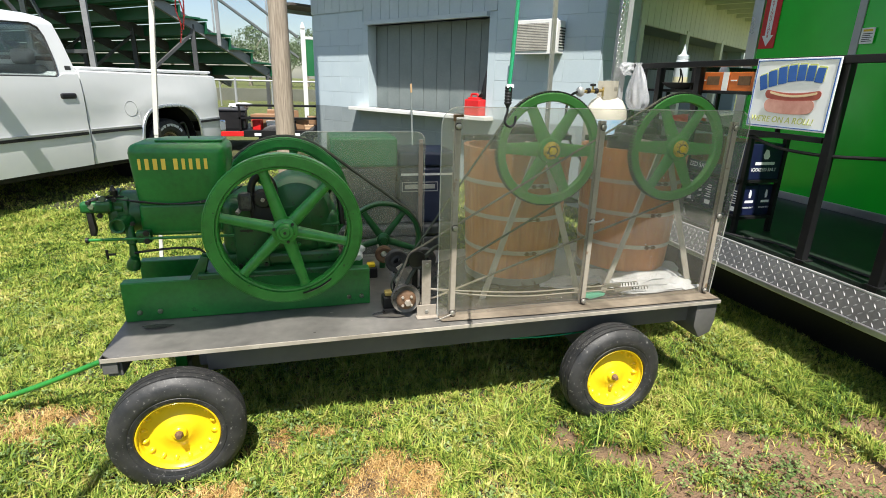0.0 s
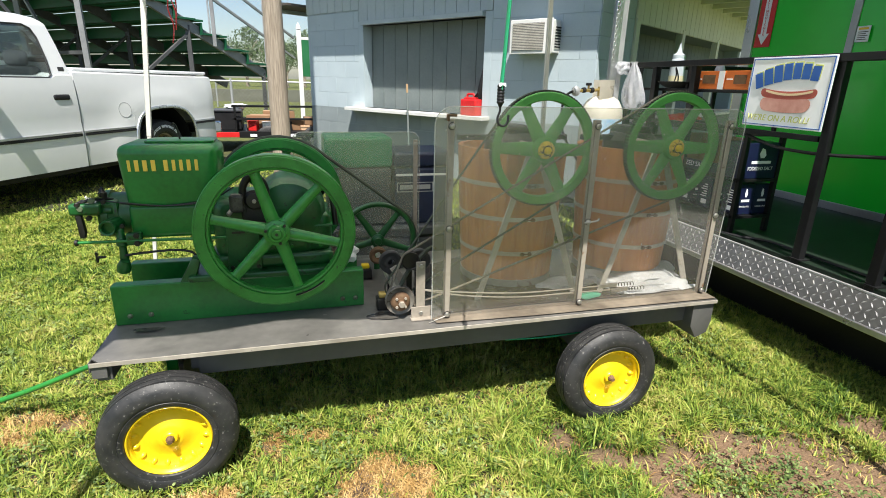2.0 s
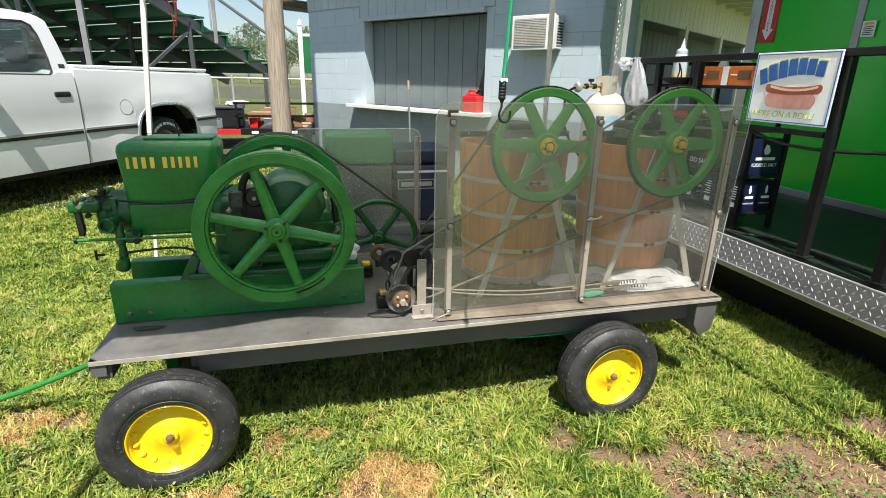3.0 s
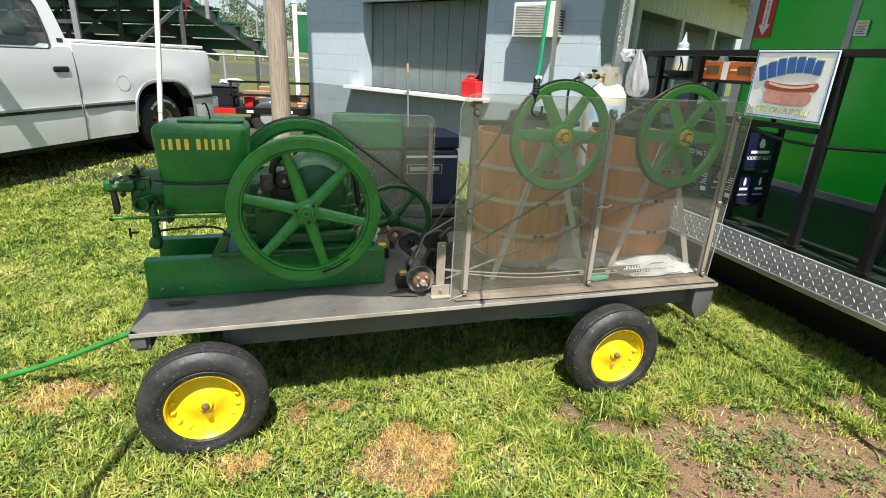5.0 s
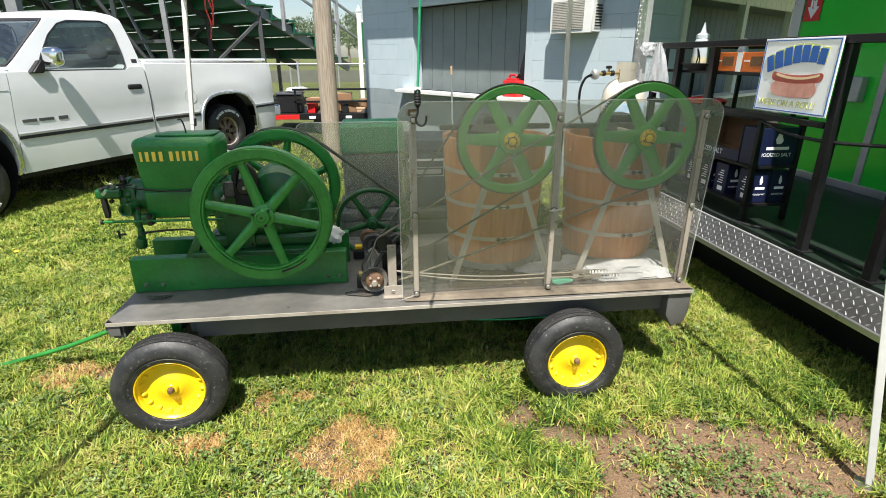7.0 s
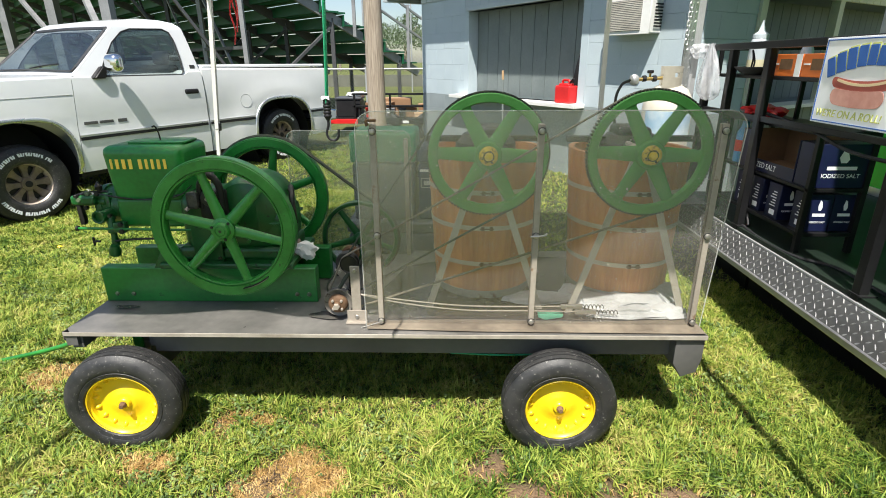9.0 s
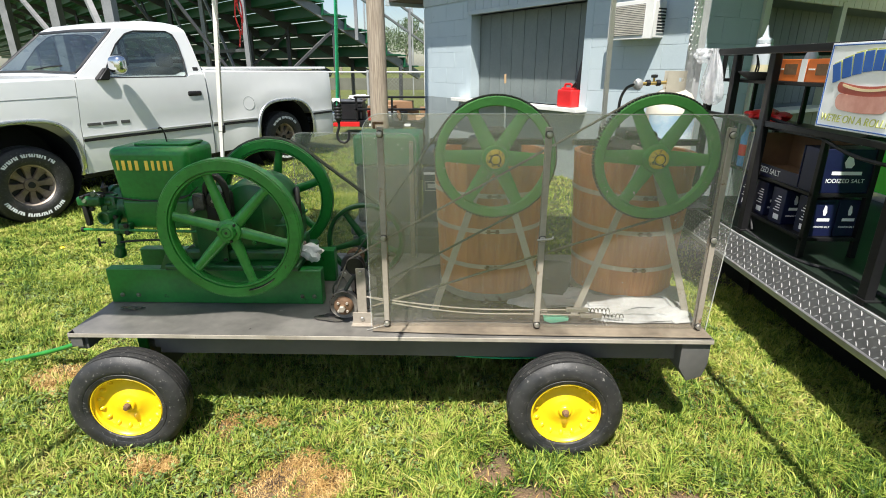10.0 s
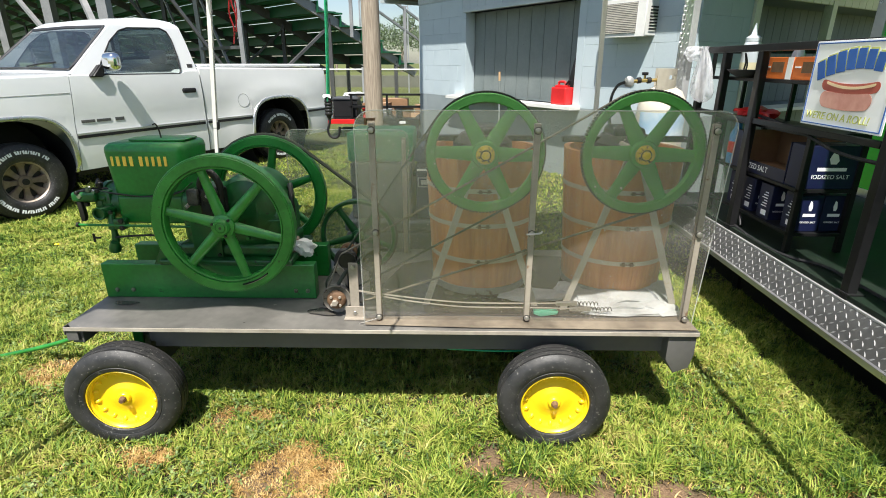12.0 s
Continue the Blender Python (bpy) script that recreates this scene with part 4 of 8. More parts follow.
    part("spark_plug", lathe([(0.012, 0), (0.012, 0.012), (0.007, 0.016), (0.006, 0.045), (0, 0.046)], 12, m=Matrix.Translation((-0.72, 2.31, 0.975)) @ Matrix.Rotation(radians(-60), 4, "Y")), WHITE_PLASTIC, engine)
    for k, (x, y, z, r_) in enumerate(((-0.72, 2.262, 0.995, 0.012), (-0.68, 2.262, 0.99, 0.009), (-0.7575, 2.25, 0.968, 0.011), (-0.735, 2.255, 0.93, 0.01), (-0.66, 2.262, 0.875, 0.011), (-0.62, 2.23, 0.9, 0.009), (-0.7, 2.262, 0.865, 0.009))):
        part("head_nut", rod((x, y, z), (x, y - 0.016, z), r_, 6), DARK_IRON if k % 2 else OLIVE, engine)
    part("rocker_pin", rod((-0.765, 2.23, 0.985), (-0.765, 2.3, 0.985), 0.008, 8), DARK_IRON, engine)
    part("oiler_cup", lathe([(0, 0), (0.014, 0), (0.016, 0.03), (0.01, 0.034), (0.004, 0.05), (0, 0.05)], 14, m=Matrix.Translation((-0.69, 2.29, 0.99))), DARK_IRON, engine)
    # magneto between hopper and flywheel
    part("magneto", box(-0.18, -0.07, 2.16, 2.215, 0.9, 1.03, 0.012), DARK_IRON, engine, "oily dark magneto")
    part("magneto_cap", lathe([(0.036, 0), (0.04, 0.012), (0.03, 0.03), (0, 0.034)], 20, m=Matrix.Translation((-0.125, 2.165, 1.0)) @ Matrix.Rotation(radians(90), 4, "X")), DARK_IRON, engine)
    part("magneto_body", box(-0.218, -0.165, 2.126, 2.158, 0.955, 1.03, 0.014), MAG, engine, "bare cast magneto housing")
    part("magneto_screw", rod((-0.125, 2.14, 1.0), (-0.125, 2.122, 1.0), 0.008, 8), STEEL_DULL, engine)
    part("magneto_terminal", rod((-0.21, 2.15, 0.965), (-0.225, 2.13, 0.95), 0.009, 8), STEEL_DULL, engine)
    part("magneto_arch", tube(bent([(-0.168, 2.17, 0.95), (-0.166, 2.17, 1.05), (-0.125, 2.17, 1.095), (-0.086, 2.17, 1.05), (-0.082, 2.17, 0.95)]), 0.015, 10), DARK_IRON, engine)
    part("plug_wire", tube(bent([(-0.2, 2.17, 1.05), (-0.3, 2.215, 0.99), (-0.45, 2.228, 0.972), (-0.62, 2.235, 0.99), (-0.72, 2.29, 0.99)]), 0.0025), RUBBER_PLAIN, engine)
    part("crankshaft", rod((-0.047, 2.036, 0.887), (-0.047, 2.7, 0.887), 0.02, 16), GREEN_LIGHT, engine)
    part("hub_ring", lathe([(0.022, 0.048), (0.03, 0.047), (0.034, 0.04), (0.036, 0.03)], 28, m=Matrix.Translation((-0.047, 2.085, 0.887)) @ Matrix.Rotation(radians(90), 4, "X")), GREEN_LIGHT, engine)
    part("shaft_centre", rod((-0.047, 2.037, 0.887), (-0.047, 2.034, 0.887), 0.006, 10), DARK_IRON, engine)
    part("exhaust_pipe", tube(bent([(0.13, 2.42, 0.95), (0.16, 2.36, 1.0), (0.18, 2.3, 0.96), (0.19, 2.28, 0.85)]), 0.012, 12), DARK_IRON, engine)
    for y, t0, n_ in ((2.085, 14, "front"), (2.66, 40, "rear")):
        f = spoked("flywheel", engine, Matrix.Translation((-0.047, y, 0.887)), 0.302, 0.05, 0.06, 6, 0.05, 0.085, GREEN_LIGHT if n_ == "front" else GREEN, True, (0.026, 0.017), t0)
        f["label"] = "green six-spoked cast iron flywheel"
        for i in range(6):
            a = radians(t0 + 30) + 2 * math.pi * i / 6
            if n_ == "front" and i % 2 == 0:
                part("hub_bolt", rod((0.042 * math.cos(a), -0.028, 0.042 * math.sin(a)), (0.042 * math.cos(a), -0.036, 0.042 * math.sin(a)), 0.006, 8), DARK_IRON, f)
        # worn counterweight slot
        if n_ == "front":
            part("slot_scuff", tube([(0.268 * math.cos(radians(a)), -0.0255, 0.268 * math.sin(radians(a))) for a in range(-78, -48, 3)], 0.0105, 8, flat=0.25), DARK_IRON, f, "dark worn slot")
            part("slot_edge", tube([(0.27 * math.cos(radians(a)), -0.0275, 0.27 * math.sin(radians(a))) for a in range(-74, -52, 3)], 0.003, 6), STEEL_DULL, f, "bare metal edge")


build_engine()
rag = link("rag", lump((0.17, 2.3, 0.72), (0.045, 0.04, 0.05), 3.1, amount=0.6), RAG_BROWN)
tagged(rag, "crumpled oily brown rag on the engine base", "rag")
rag = link("rag", lump((0.235, 2.27, 0.728), (0.045, 0.035, 0.04), 7.7, amount=0.6), CLOTH)
tagged(rag, "crumpled white rag on the engine base", "rag")

tuft = bmesh.new()
dice = random.Random(5)
for k in range(26):
    a, l_ = dice.uniform(0, 6.28), dice.uniform(0.01, 0.03)
    p = Vector((-0.73 + dice.uniform(-0.03, 0.03), 2.28 + dice.uniform(-0.02, 0.02), 1.003))
    rod(p, p + Vector((math.cos(a) * l_, math.sin(a) * l_ * 0.6, dice.uniform(0.0, 0.025))), 0.0016, 4, tuft, 0.0006)
tuft = link("dry_grass_tuft", tuft, LAWN, smooth=0)
tagged(tuft, "wisps of dry grass caught on the engine head", "grass")

flower = thing("dandelion", "single yellow dandelion flower in the lawn", "flower", Matrix.Translation((-2.46, 4.13, 0)))
part("stem", rod((0, 0, 0), (0.005, 0, 0.06), 0.002, 6), LAWN, flower)
part("petals", lathe([(0, 0.06), (0.014, 0.062), (0.02, 0.068), (0.014, 0.075), (0, 0.077)], 14), YELLOW, flower, "yellow petals")


# ---- ice cream freezers: staved tubs with spoked drive wheels ----
LEG_STEEL = surface("salt_dulled_steel", (0.42, 0.39, 0.34), (0.6, 0.56, 0.5), 0.5, metal=0.2, grain=50, bump=0.12, worn=(0.3, 0.22, 0.15), worn_at=0.64)


GALV_WET = surface("wet_galvanised_ring", (0.2, 0.2, 0.19), (0.36, 0.35, 0.33), 0.35, metal=0.3, grain=40, bump=0.15, worn=(0.14, 0.1, 0.07), worn_at=0.6)
ICE_GREY = surface("slushy_grey_ice", (0.16, 0.16, 0.155), (0.3, 0.3, 0.29), 0.35, grain=40, bump=0.5)


def build_freezer(x, y, hub):
    f = thing("ice_cream_freezer", "brown stave tub freezer with steel hoops and a green drive wheel", "ice cream freezer", Matrix.Translation((x, y, 0)), "freezers on the wagon")
    z0, z1, r0, r1, n = 0.53, 1.175, 0.226, 0.262, 20
    bm = bmesh.new()
    half = math.pi / n * 0.997
    rows = []
    for k in range(5):
        q = k / 4
        z, r = z0 + (z1 - z0) * q, r0 + (r1 - r0) * q
        row = []
        for a, rr in ((-half, r - 0.0012), (-half * 0.85, r), (0, r + 0.002), (half * 0.85, r), (half, r - 0.0012), (half, r - 0.022), (-half, r - 0.022)):
            row.append(bm.verts.new((rr * math.cos(a), rr * math.sin(a), z)))
        rows.append(row)
    for a, b in zip(rows, rows[1:]):
        for k in range(7):
            bm.faces.new((a[k], a[(k + 1) % 7], b[(k + 1) % 7], b[k]))
    bm.faces.new(rows[0][::-1]), bm.faces.new(rows[-1])
    first = part("stave", bm, STAVE, f, "", 30)
    for i in range(1, n):
        share("stave", first.data, f, Matrix.Rotation(2 * math.pi * i / n, 4, "Z"))
    part("tub_floor", lathe([(0, 0.535), (r0 - 0.02, 0.535), (r0 - 0.02, 0.55), (0, 0.55)], 32), STAVE, f)
    for z in (0.694, 0.862, 1.02):
        r = r0 + (r1 - r0) * (z - z0) / (z1 - z0) + 0.0035
        d = 0.01 * (r1 - r0) / (z1 - z0)
        h = part("hoop", lathe([(r - d, z - 0.01), (r - d + 0.002, z - 0.01), (r + d + 0.002, z + 0.01), (r + d, z + 0.01)], 48, close=True), HOOP, f, "", 30)
        for sx in (-1, 1):
            part("hoop_lug", box(sx * 0.018 - 0.007, sx * 0.018 + 0.007, -r - 0.012, -r + 0.001, z - 0.008, z + 0.008, 0.002), RUST, h, "rusty hoop lug")
        part("hoop_bolt", rod((-0.032, -r - 0.008, z), (0.03, -r - 0.008, z), 0.0028, 6), RUST, h)
    part("base_ring", lathe([(r0 - 0.004, z0 - 0.004), (r0 + 0.006, z0 - 0.004), (r0 + 0.0075, z0 + 0.03), (r0 + 0.0045, z0 + 0.031), (r0 - 0.002, z0 + 0.028)], 48, close=True), GALV_WET, f, "wet galvanised base ring", 30)
    # can lid, gear housing, drive shaft
    part("can_lid", lathe([(0, 1.24), (0.1, 1.235), (0.135, 1.2), (0.14, 1.1), (0.14, 0.9)], 32), DARK_IRON, f)
    part("ice_pack", lathe([(0.14, 1.1), (0.19, 1.115), (0.225, 1.105), (0.238, 1.08)], 32), ICE_GREY, f, "grey slushy ice")
    part("gear_housing", box(-0.07, 0.07, -0.08, 0.1, 1.2, 1.27, 0.02, seg=3), DARK_IRON, f)
    part("cross_bar", box(-0.28, 0.28, -0.02, 0.02, 1.2, 1.225, 0.004), DARK_IRON, f)
    hx, hy, hz = hub[0] - x, hub[1] - y, hub[2]
    part("drive_shaft", rod((hx, hy - 0.05, hz), (hx, 0.02, hz), 0.013), STEEL_DULL, f)
    w = spoked("drive_wheel", f, Matrix.Translation((hx, hy, hz)), 0.233, 0.034, 0.036, 6, 0.05, 0.07, DRIVE_GREEN, False, (0.031, 0.008), 2)
    w["label"] = "green six-spoked drive wheel with yellow hub"
    part("hub_cap", lathe([(0, 0.052), (0.012, 0.051), (0.014, 0.044), (0.03, 0.042), (0.036, 0.036), (0.038, 0.02)], 24, m=Matrix.Rotation(radians(90), 4, "X")), HUB_YELLOW, w, "worn yellow hub cap")
    part("hub_flange", lathe([(0.038, 0.03), (0.05, 0.028), (0.054, 0.02), (0.054, 0.008)], 28, m=Matrix.Rotation(radians(90), 4, "X")), DRIVE_GREEN, w)
    part("hub_ring", lathe([(0.0175, 0.0437), (0.0215, 0.0437), (0.0215, 0.0415), (0.0175, 0.0415)], 20, m=Matrix.Rotation(radians(90), 4, "X"), close=True), DARK_IRON, w, "dark ring round the nut")
    part("hub_nut", lathe([(0, 0.058), (0.009, 0.057), (0.015, 0.054), (0.017, 0.042)], 6, m=Matrix.Rotation(radians(90), 4, "X")), YELLOW, w, "yellow hub nut", 20)
    for k in range(2):
        a = radians(200 + 100 * k)
        part("cap_screw", rod((0.026 * math.cos(a), -0.0415, 0.026 * math.sin(a)), (0.026 * math.cos(a), -0.0445, 0.026 * math.sin(a)), 0.004, 8), DARK_IRON, w)
    bm = bmesh.new()
    for i in range(110):
        a = 2 * math.pi * i / 110
        box(-0.004, 0.004, -0.012, 0.012, -0.003, 0.0034, bm=bm, m=Matrix.Rotation(a, 4, "Y") @ Matrix.Translation((0, 0, 0.236)))
    part("toothed_belt", bm, BELT, w, "dark toothed belt on the rim", 0)
    # splayed legs
    for sx in (-1, 1):
        bm = bmesh.new()
        a, b = Vector((hx + 0.012 * sx, hy + 0.075, hz + 0.01)), Vector((hx + 0.245 * sx, hy + 0.05, TOP))
        d = (b - a)
        m = Matrix.Translation(a) @ d.to_track_quat("Z", "Y").to_matrix().to_4x4()
        box(-0.004, 0.004, -0.014, 0.014, 0, d.length, 0.001, bm, m)
        part("leg_brace", bm, LEG_STEEL, f)
    part("bearing", lathe([(0.03, 0), (0.03, 0.04), (0.02, 0.045), (0.015, 0.045)], 20, m=Matrix.Translation((hx, hy + 0.09, hz)) @ Matrix.Rotation(radians(90), 4, "X")), DARK_IRON, f)
    return f


build_freezer(1.055, 2.41, (1.045, 2.055, 1.197))
build_freezer(1.695, 2.39, (1.652, 2.02, 1.205))

# ---- clear guard panel with posts ----
guard = thing("guard_panel", "scratched clear plastic splash guard with steel posts on the wagon edge", "guard panel")
gz0, gz1, gx0, gx1, gy = TOP + 0.001, 1.372, 0.548, 1.955, 1.957
r = 0.07
out = [(gx0 + 0.0, gz0), (gx1 - 0.03, gz0)] + arc(gx1 - r + 0.012, gz1 - r, r, 0, 90) + arc(gx0 + r, gz1 - r, r, 90, 180)
part("clear_sheet", plate(out, 0.005, 0, m=Matrix.Translation((0, gy, 0))), PANEL, guard, "clear sheet with scratches, dried splashes and a painted upper veil", 0)
EDGE = plastic_sheet("bright_sheet_edge", (0.95, 0.96, 0.95), 0.3, (0.8, 0.8, 0.77))
part("sheet_edge", tube([(x, gy - 0.001, z) for x, z in out[1:]] + [(gx0, gy - 0.001, gz0)], 0.002, 6), EDGE, guard, "bright polished sheet edge")
for x in (0.613, 1.232, 1.89):
    p_ = part("post", box(x - 0.0115, x + 0.0115, gy + 0.006, gy + 0.024, TOP, 1.325, 0.003), STEEL_DULL, guard)
    p_ = part("post", box(x - 0.011, x + 0.011, gy - 0.006, gy - 0.001, TOP + 0.012, 1.325, 0.002), STEEL_DULL, guard)
    for z in (0.528, 0.9, 1.3):
        part("bolt", lathe([(0.012, 0), (0.012, 0.003), (0.009, 0.009), (0, 0.011)], 10, m=Matrix.Translation((x, gy - 0.008, z)) @ Matrix.Rotation(radians(90), 4, "X")), STEEL, p_)
        part("washer", lathe([(0.0, 0.002), (0.0135, 0.002), (0.0145, 0.0), (0.0, 0.0)], 14, m=Matrix.Translation((x, gy - 0.006, z)) @ Matrix.Rotation(radians(90), 4, "X")), DARK_IRON, p_, "dark stained washer")
part("latch", box(0.59, 0.6, gy - 0.02, gy - 0.006, 1.32, 1.345, 0.002), RUST, guard)
part("latch", box(0.60, 0.63, gy - 0.016, gy - 0.006, 1.335, 1.345, 0.002), RUST, guard)
part("wing_pin", tube(bent([(1.21, gy - 0.016, 0.9), (1.235, gy - 0.02, 0.902), (1.262, gy - 0.03, 0.91), (1.27, gy - 0.028, 0.918)]), 0.004), STEEL, guard)
part("pull_wire", tube(bent([(0.53, gy - 0.03, 0.507), (0.57, gy - 0.02, 0.515), (0.61, gy - 0.016, 0.527)]), 0.002), STEEL, guard)

rear = thing("rear_guard_panel", "smoked clear plastic guard behind the engine", "guard panel")
out = [(0.02, TOP + 0.001), (0.68, TOP + 0.001)] + arc(0.68 - 0.05, 1.2 - 0.05, 0.05, 0, 90) + arc(0.07, 1.15, 0.05, 90, 180)
part("clear_sheet", plate(out, 0.005, 0, m=Matrix.Translation((0, 2.8, 0))), PANEL_BACK, rear, "", 0)
part("sheet_edge", tube([(x, 2.799, z) for x, z in out[1:]] + [(0.02, 2.799, TOP)], 0.0025, 6), EDGE, rear)
part("post", box(0.645, 0.668, 2.785, 2.799, TOP, 1.16, 0.003), STEEL_DULL, rear)
part("bolt", rod((0.656, 2.785, 1.14), (0.656, 2.775, 1.14), 0.01, 8), STEEL, rear)

# ---- line shaft, pulleys and clutch ----
PULLEY = surface("worn_oily_pulley", (0.07, 0.065, 0.055), (0.24, 0.22, 0.19), 0.5, metal=0.3, grain=40, big=16, bump=0.2, worn=(0.05, 0.035, 0.025), worn_at=0.58)
drive = thing("line_shaft_drive", "oily line shaft with pulleys, belts and pillow blocks on the deck", "line shaft")
part("shaft", rod((0.425, 1.99, 0.58), (0.405, 2.7, 0.62), 0.013, 14), STEEL, drive)
turn = Matrix.Rotation(radians(90), 4, "X")
part("clutch_pulley", lathe([(0, 0.02), (0.03, 0.02), (0.034, 0.008), (0.05, 0.008), (0.06, 0.014), (0.062, 0.01), (0.05, 0.0), (0.062, -0.01), (0.06, -0.014), (0.03, -0.02), (0, -0.02)], 36, m=Matrix.Translation((0.425, 2.02, 0.582)) @ turn), PULLEY, drive, "dusty grey pulley")
part("clutch_face", lathe([(0, 0.03), (0.012, 0.03), (0.014, 0.02), (0.03, 0.018), (0.04, 0.01), (0.042, 0.0)], 28, m=Matrix.Translation((0.425, 2.005, 0.582)) @ turn), RUST, drive)
for a in range(4):
    t_ = radians(45 + 90 * a)
    part("clutch_bolt", rod((0.425 + 0.026 * math.cos(t_), 1.99, 0.582 + 0.026 * math.sin(t_)), (0.425 + 0.026 * math.cos(t_), 1.98, 0.582 + 0.026 * math.sin(t_)), 0.006, 6), STEEL_DULL, drive)
part("shaft_nut", rod((0.425, 1.975, 0.582), (0.425, 1.96, 0.582), 0.014, 6), STEEL_DULL, drive)
for (x, y) in ((0.37, 2.12), (0.34, 2.5)):
    b_ = part("pillow_block", box(x - 0.03, x + 0.03, y - 0.03, y + 0.03, TOP + 0.001, TOP + 0.055, 0.006), DARK_IRON, drive)
    part("oil_cap", box(x - 0.02, x + 0.02, y - 0.02, y + 0.02, TOP + 0.055, TOP + 0.075, 0.006), surface("brass", (0.35, 0.25, 0.06), (0.5, 0.38, 0.12), 0.45, metal=0.6) if x > 0.35 else YELLOW, b_)
part("brass_bearing", lathe([(0.018, 0), (0.042, 0.002), (0.044, 0.02), (0.034, 0.026), (0.018, 0.022)], 28, m=Matrix.Translation((0.398, 2.46, 0.64)) @ turn), RUST, drive, "rusty brown bearing ring")
for x, y, z in ((0.425, 2.24, 0.675), (0.545, 2.2, 0.69)):
    part("idler_wheel", lathe([(0.016, 0.016), (0.03, 0.013), (0.036, 0.018), (0.05, 0.018), (0.053, 0.012), (0.053, -0.012), (0.05, -0.018), (0.016, -0.016)], 32, m=Matrix.Translation((x, y, z)) @ turn, close=True), RUBBER_PLAIN, drive)
    part("idler_support", box(x - 0.012, x + 0.012, y + 0.02, y + 0.032, TOP, z + 0.01, 0.002), DARK_IRON, drive)
bm = bmesh.new()
box(-0.016, 0.016, -0.004, 0.004, -0.02, 0.12, 0.002, bm, Matrix.Translation((0.475, 2.1, 0.6)) @ Matrix.Rotation(radians(-32), 4, "Y"))
part("tension_arm", bm, STEEL_DULL, drive)
part("arm_bolt", rod((0.42, 2.094, 0.69), (0.42, 2.085, 0.69), 0.008, 6), STEEL, drive)
br = part("upright_bracket", box(0.487, 0.526, 1.985, 1.991, TOP + 0.04, 0.757, 0.002), STEEL_DULL, drive, "bare steel upright bracket")
part("bracket_foot", box(0.462, 0.553, 1.955, 1.99, TOP + 0.001, TOP + 0.008, 0.002), STEEL_DULL, br)
part("bracket_foot", box(0.466, 0.549, 1.978, 1.984, TOP + 0.006, TOP + 0.056, 0.002), STEEL_DULL, br)
for x, z in ((0.507, 0.74), (0.507, 0.532)):
    part("bolt", rod((x, 1.984, z), (x, 1.974, z), 0.009, 6), STEEL, br)
CABLE = surface("bare_wire_cable", (0.25, 0.22, 0.18), (0.42, 0.38, 0.32), 0.4, metal=0.2)
for k, (z, zz) in enumerate(((0.635, 0.565), (0.62, 0.535))):
    c_ = tube(bent([(0.51, 1.99, 0.632), (0.7, 2.0, 0.6 - 0.015 * k), (0.95, 2.0, 0.575 - 0.02 * k), (1.2, 2.0, 0.572 - 0.02 * k), (1.42, 2.0, 0.575 - 0.025 * k)]), 0.0034, 6)
    part("control_cable", c_, CABLE, drive)
    part("cable_clevis", box(1.36 + 0.06 * k, 1.45 + 0.06 * k, 1.992, 2.008, 0.565 - 0.025 * k, 0.583 - 0.025 * k, 0.003), STEEL, drive)
    part("cable_spring", tube([(1.45 + 0.06 * k + 0.09 * i / 40, 2.0 + 0.008 * math.cos(i * 0.9), 0.574 - 0.025 * k + 0.008 * math.sin(i * 0.9)) for i in range(41)], 0.002, 5), DARK_IRON, drive)
big = spoked("jackshaft_wheel", drive, Matrix.Translation((0.42, 2.62, 0.665)), 0.2, 0.04, 0.022, 5, 0.035, 0.07, GREEN_DARK, False, (0.02, 0.01), 20)
big["label"] = "dark green spoked belt wheel"


def belt(a, b, ra, rb, y0, y1, radius=0.007, mat=BELT, name="belt", cross=False):
    """A belt round two wheels whose axes run along y."""
    a, b = Vector((a[0], 0, a[1])), Vector((b[0], 0, b[1]))
    d = b - a
    base = math.atan2(d.z, d.x)
    off = math.acos(max(-1, min(1, (ra - rb) / d.length)))
    pts = []
    for i in range(25):
        t_ = base + off + (2 * math.pi - 2 * off) * i / 24
        pts.append((a.x + ra * math.cos(t_), y0, a.z + ra * math.sin(t_)))
    for i in range(17):
        t_ = base - off + 2 * off * i / 16
        pts.append((b.x + rb * math.cos(t_), y1, b.z + rb * math.sin(t_)))
    full = []
    for i, p in enumerate(pts):
        q = pts[(i + 1) % len(pts)]
        k = 12 if (Vector(q) - Vector(p)).length > 0.15 else 1
        full += [tuple(Vector(p).lerp(Vector(q), j / k)) for j in range(k)]
    part(name, tube(full, radius, 6, closed=True, flat=0.7), mat, drive)


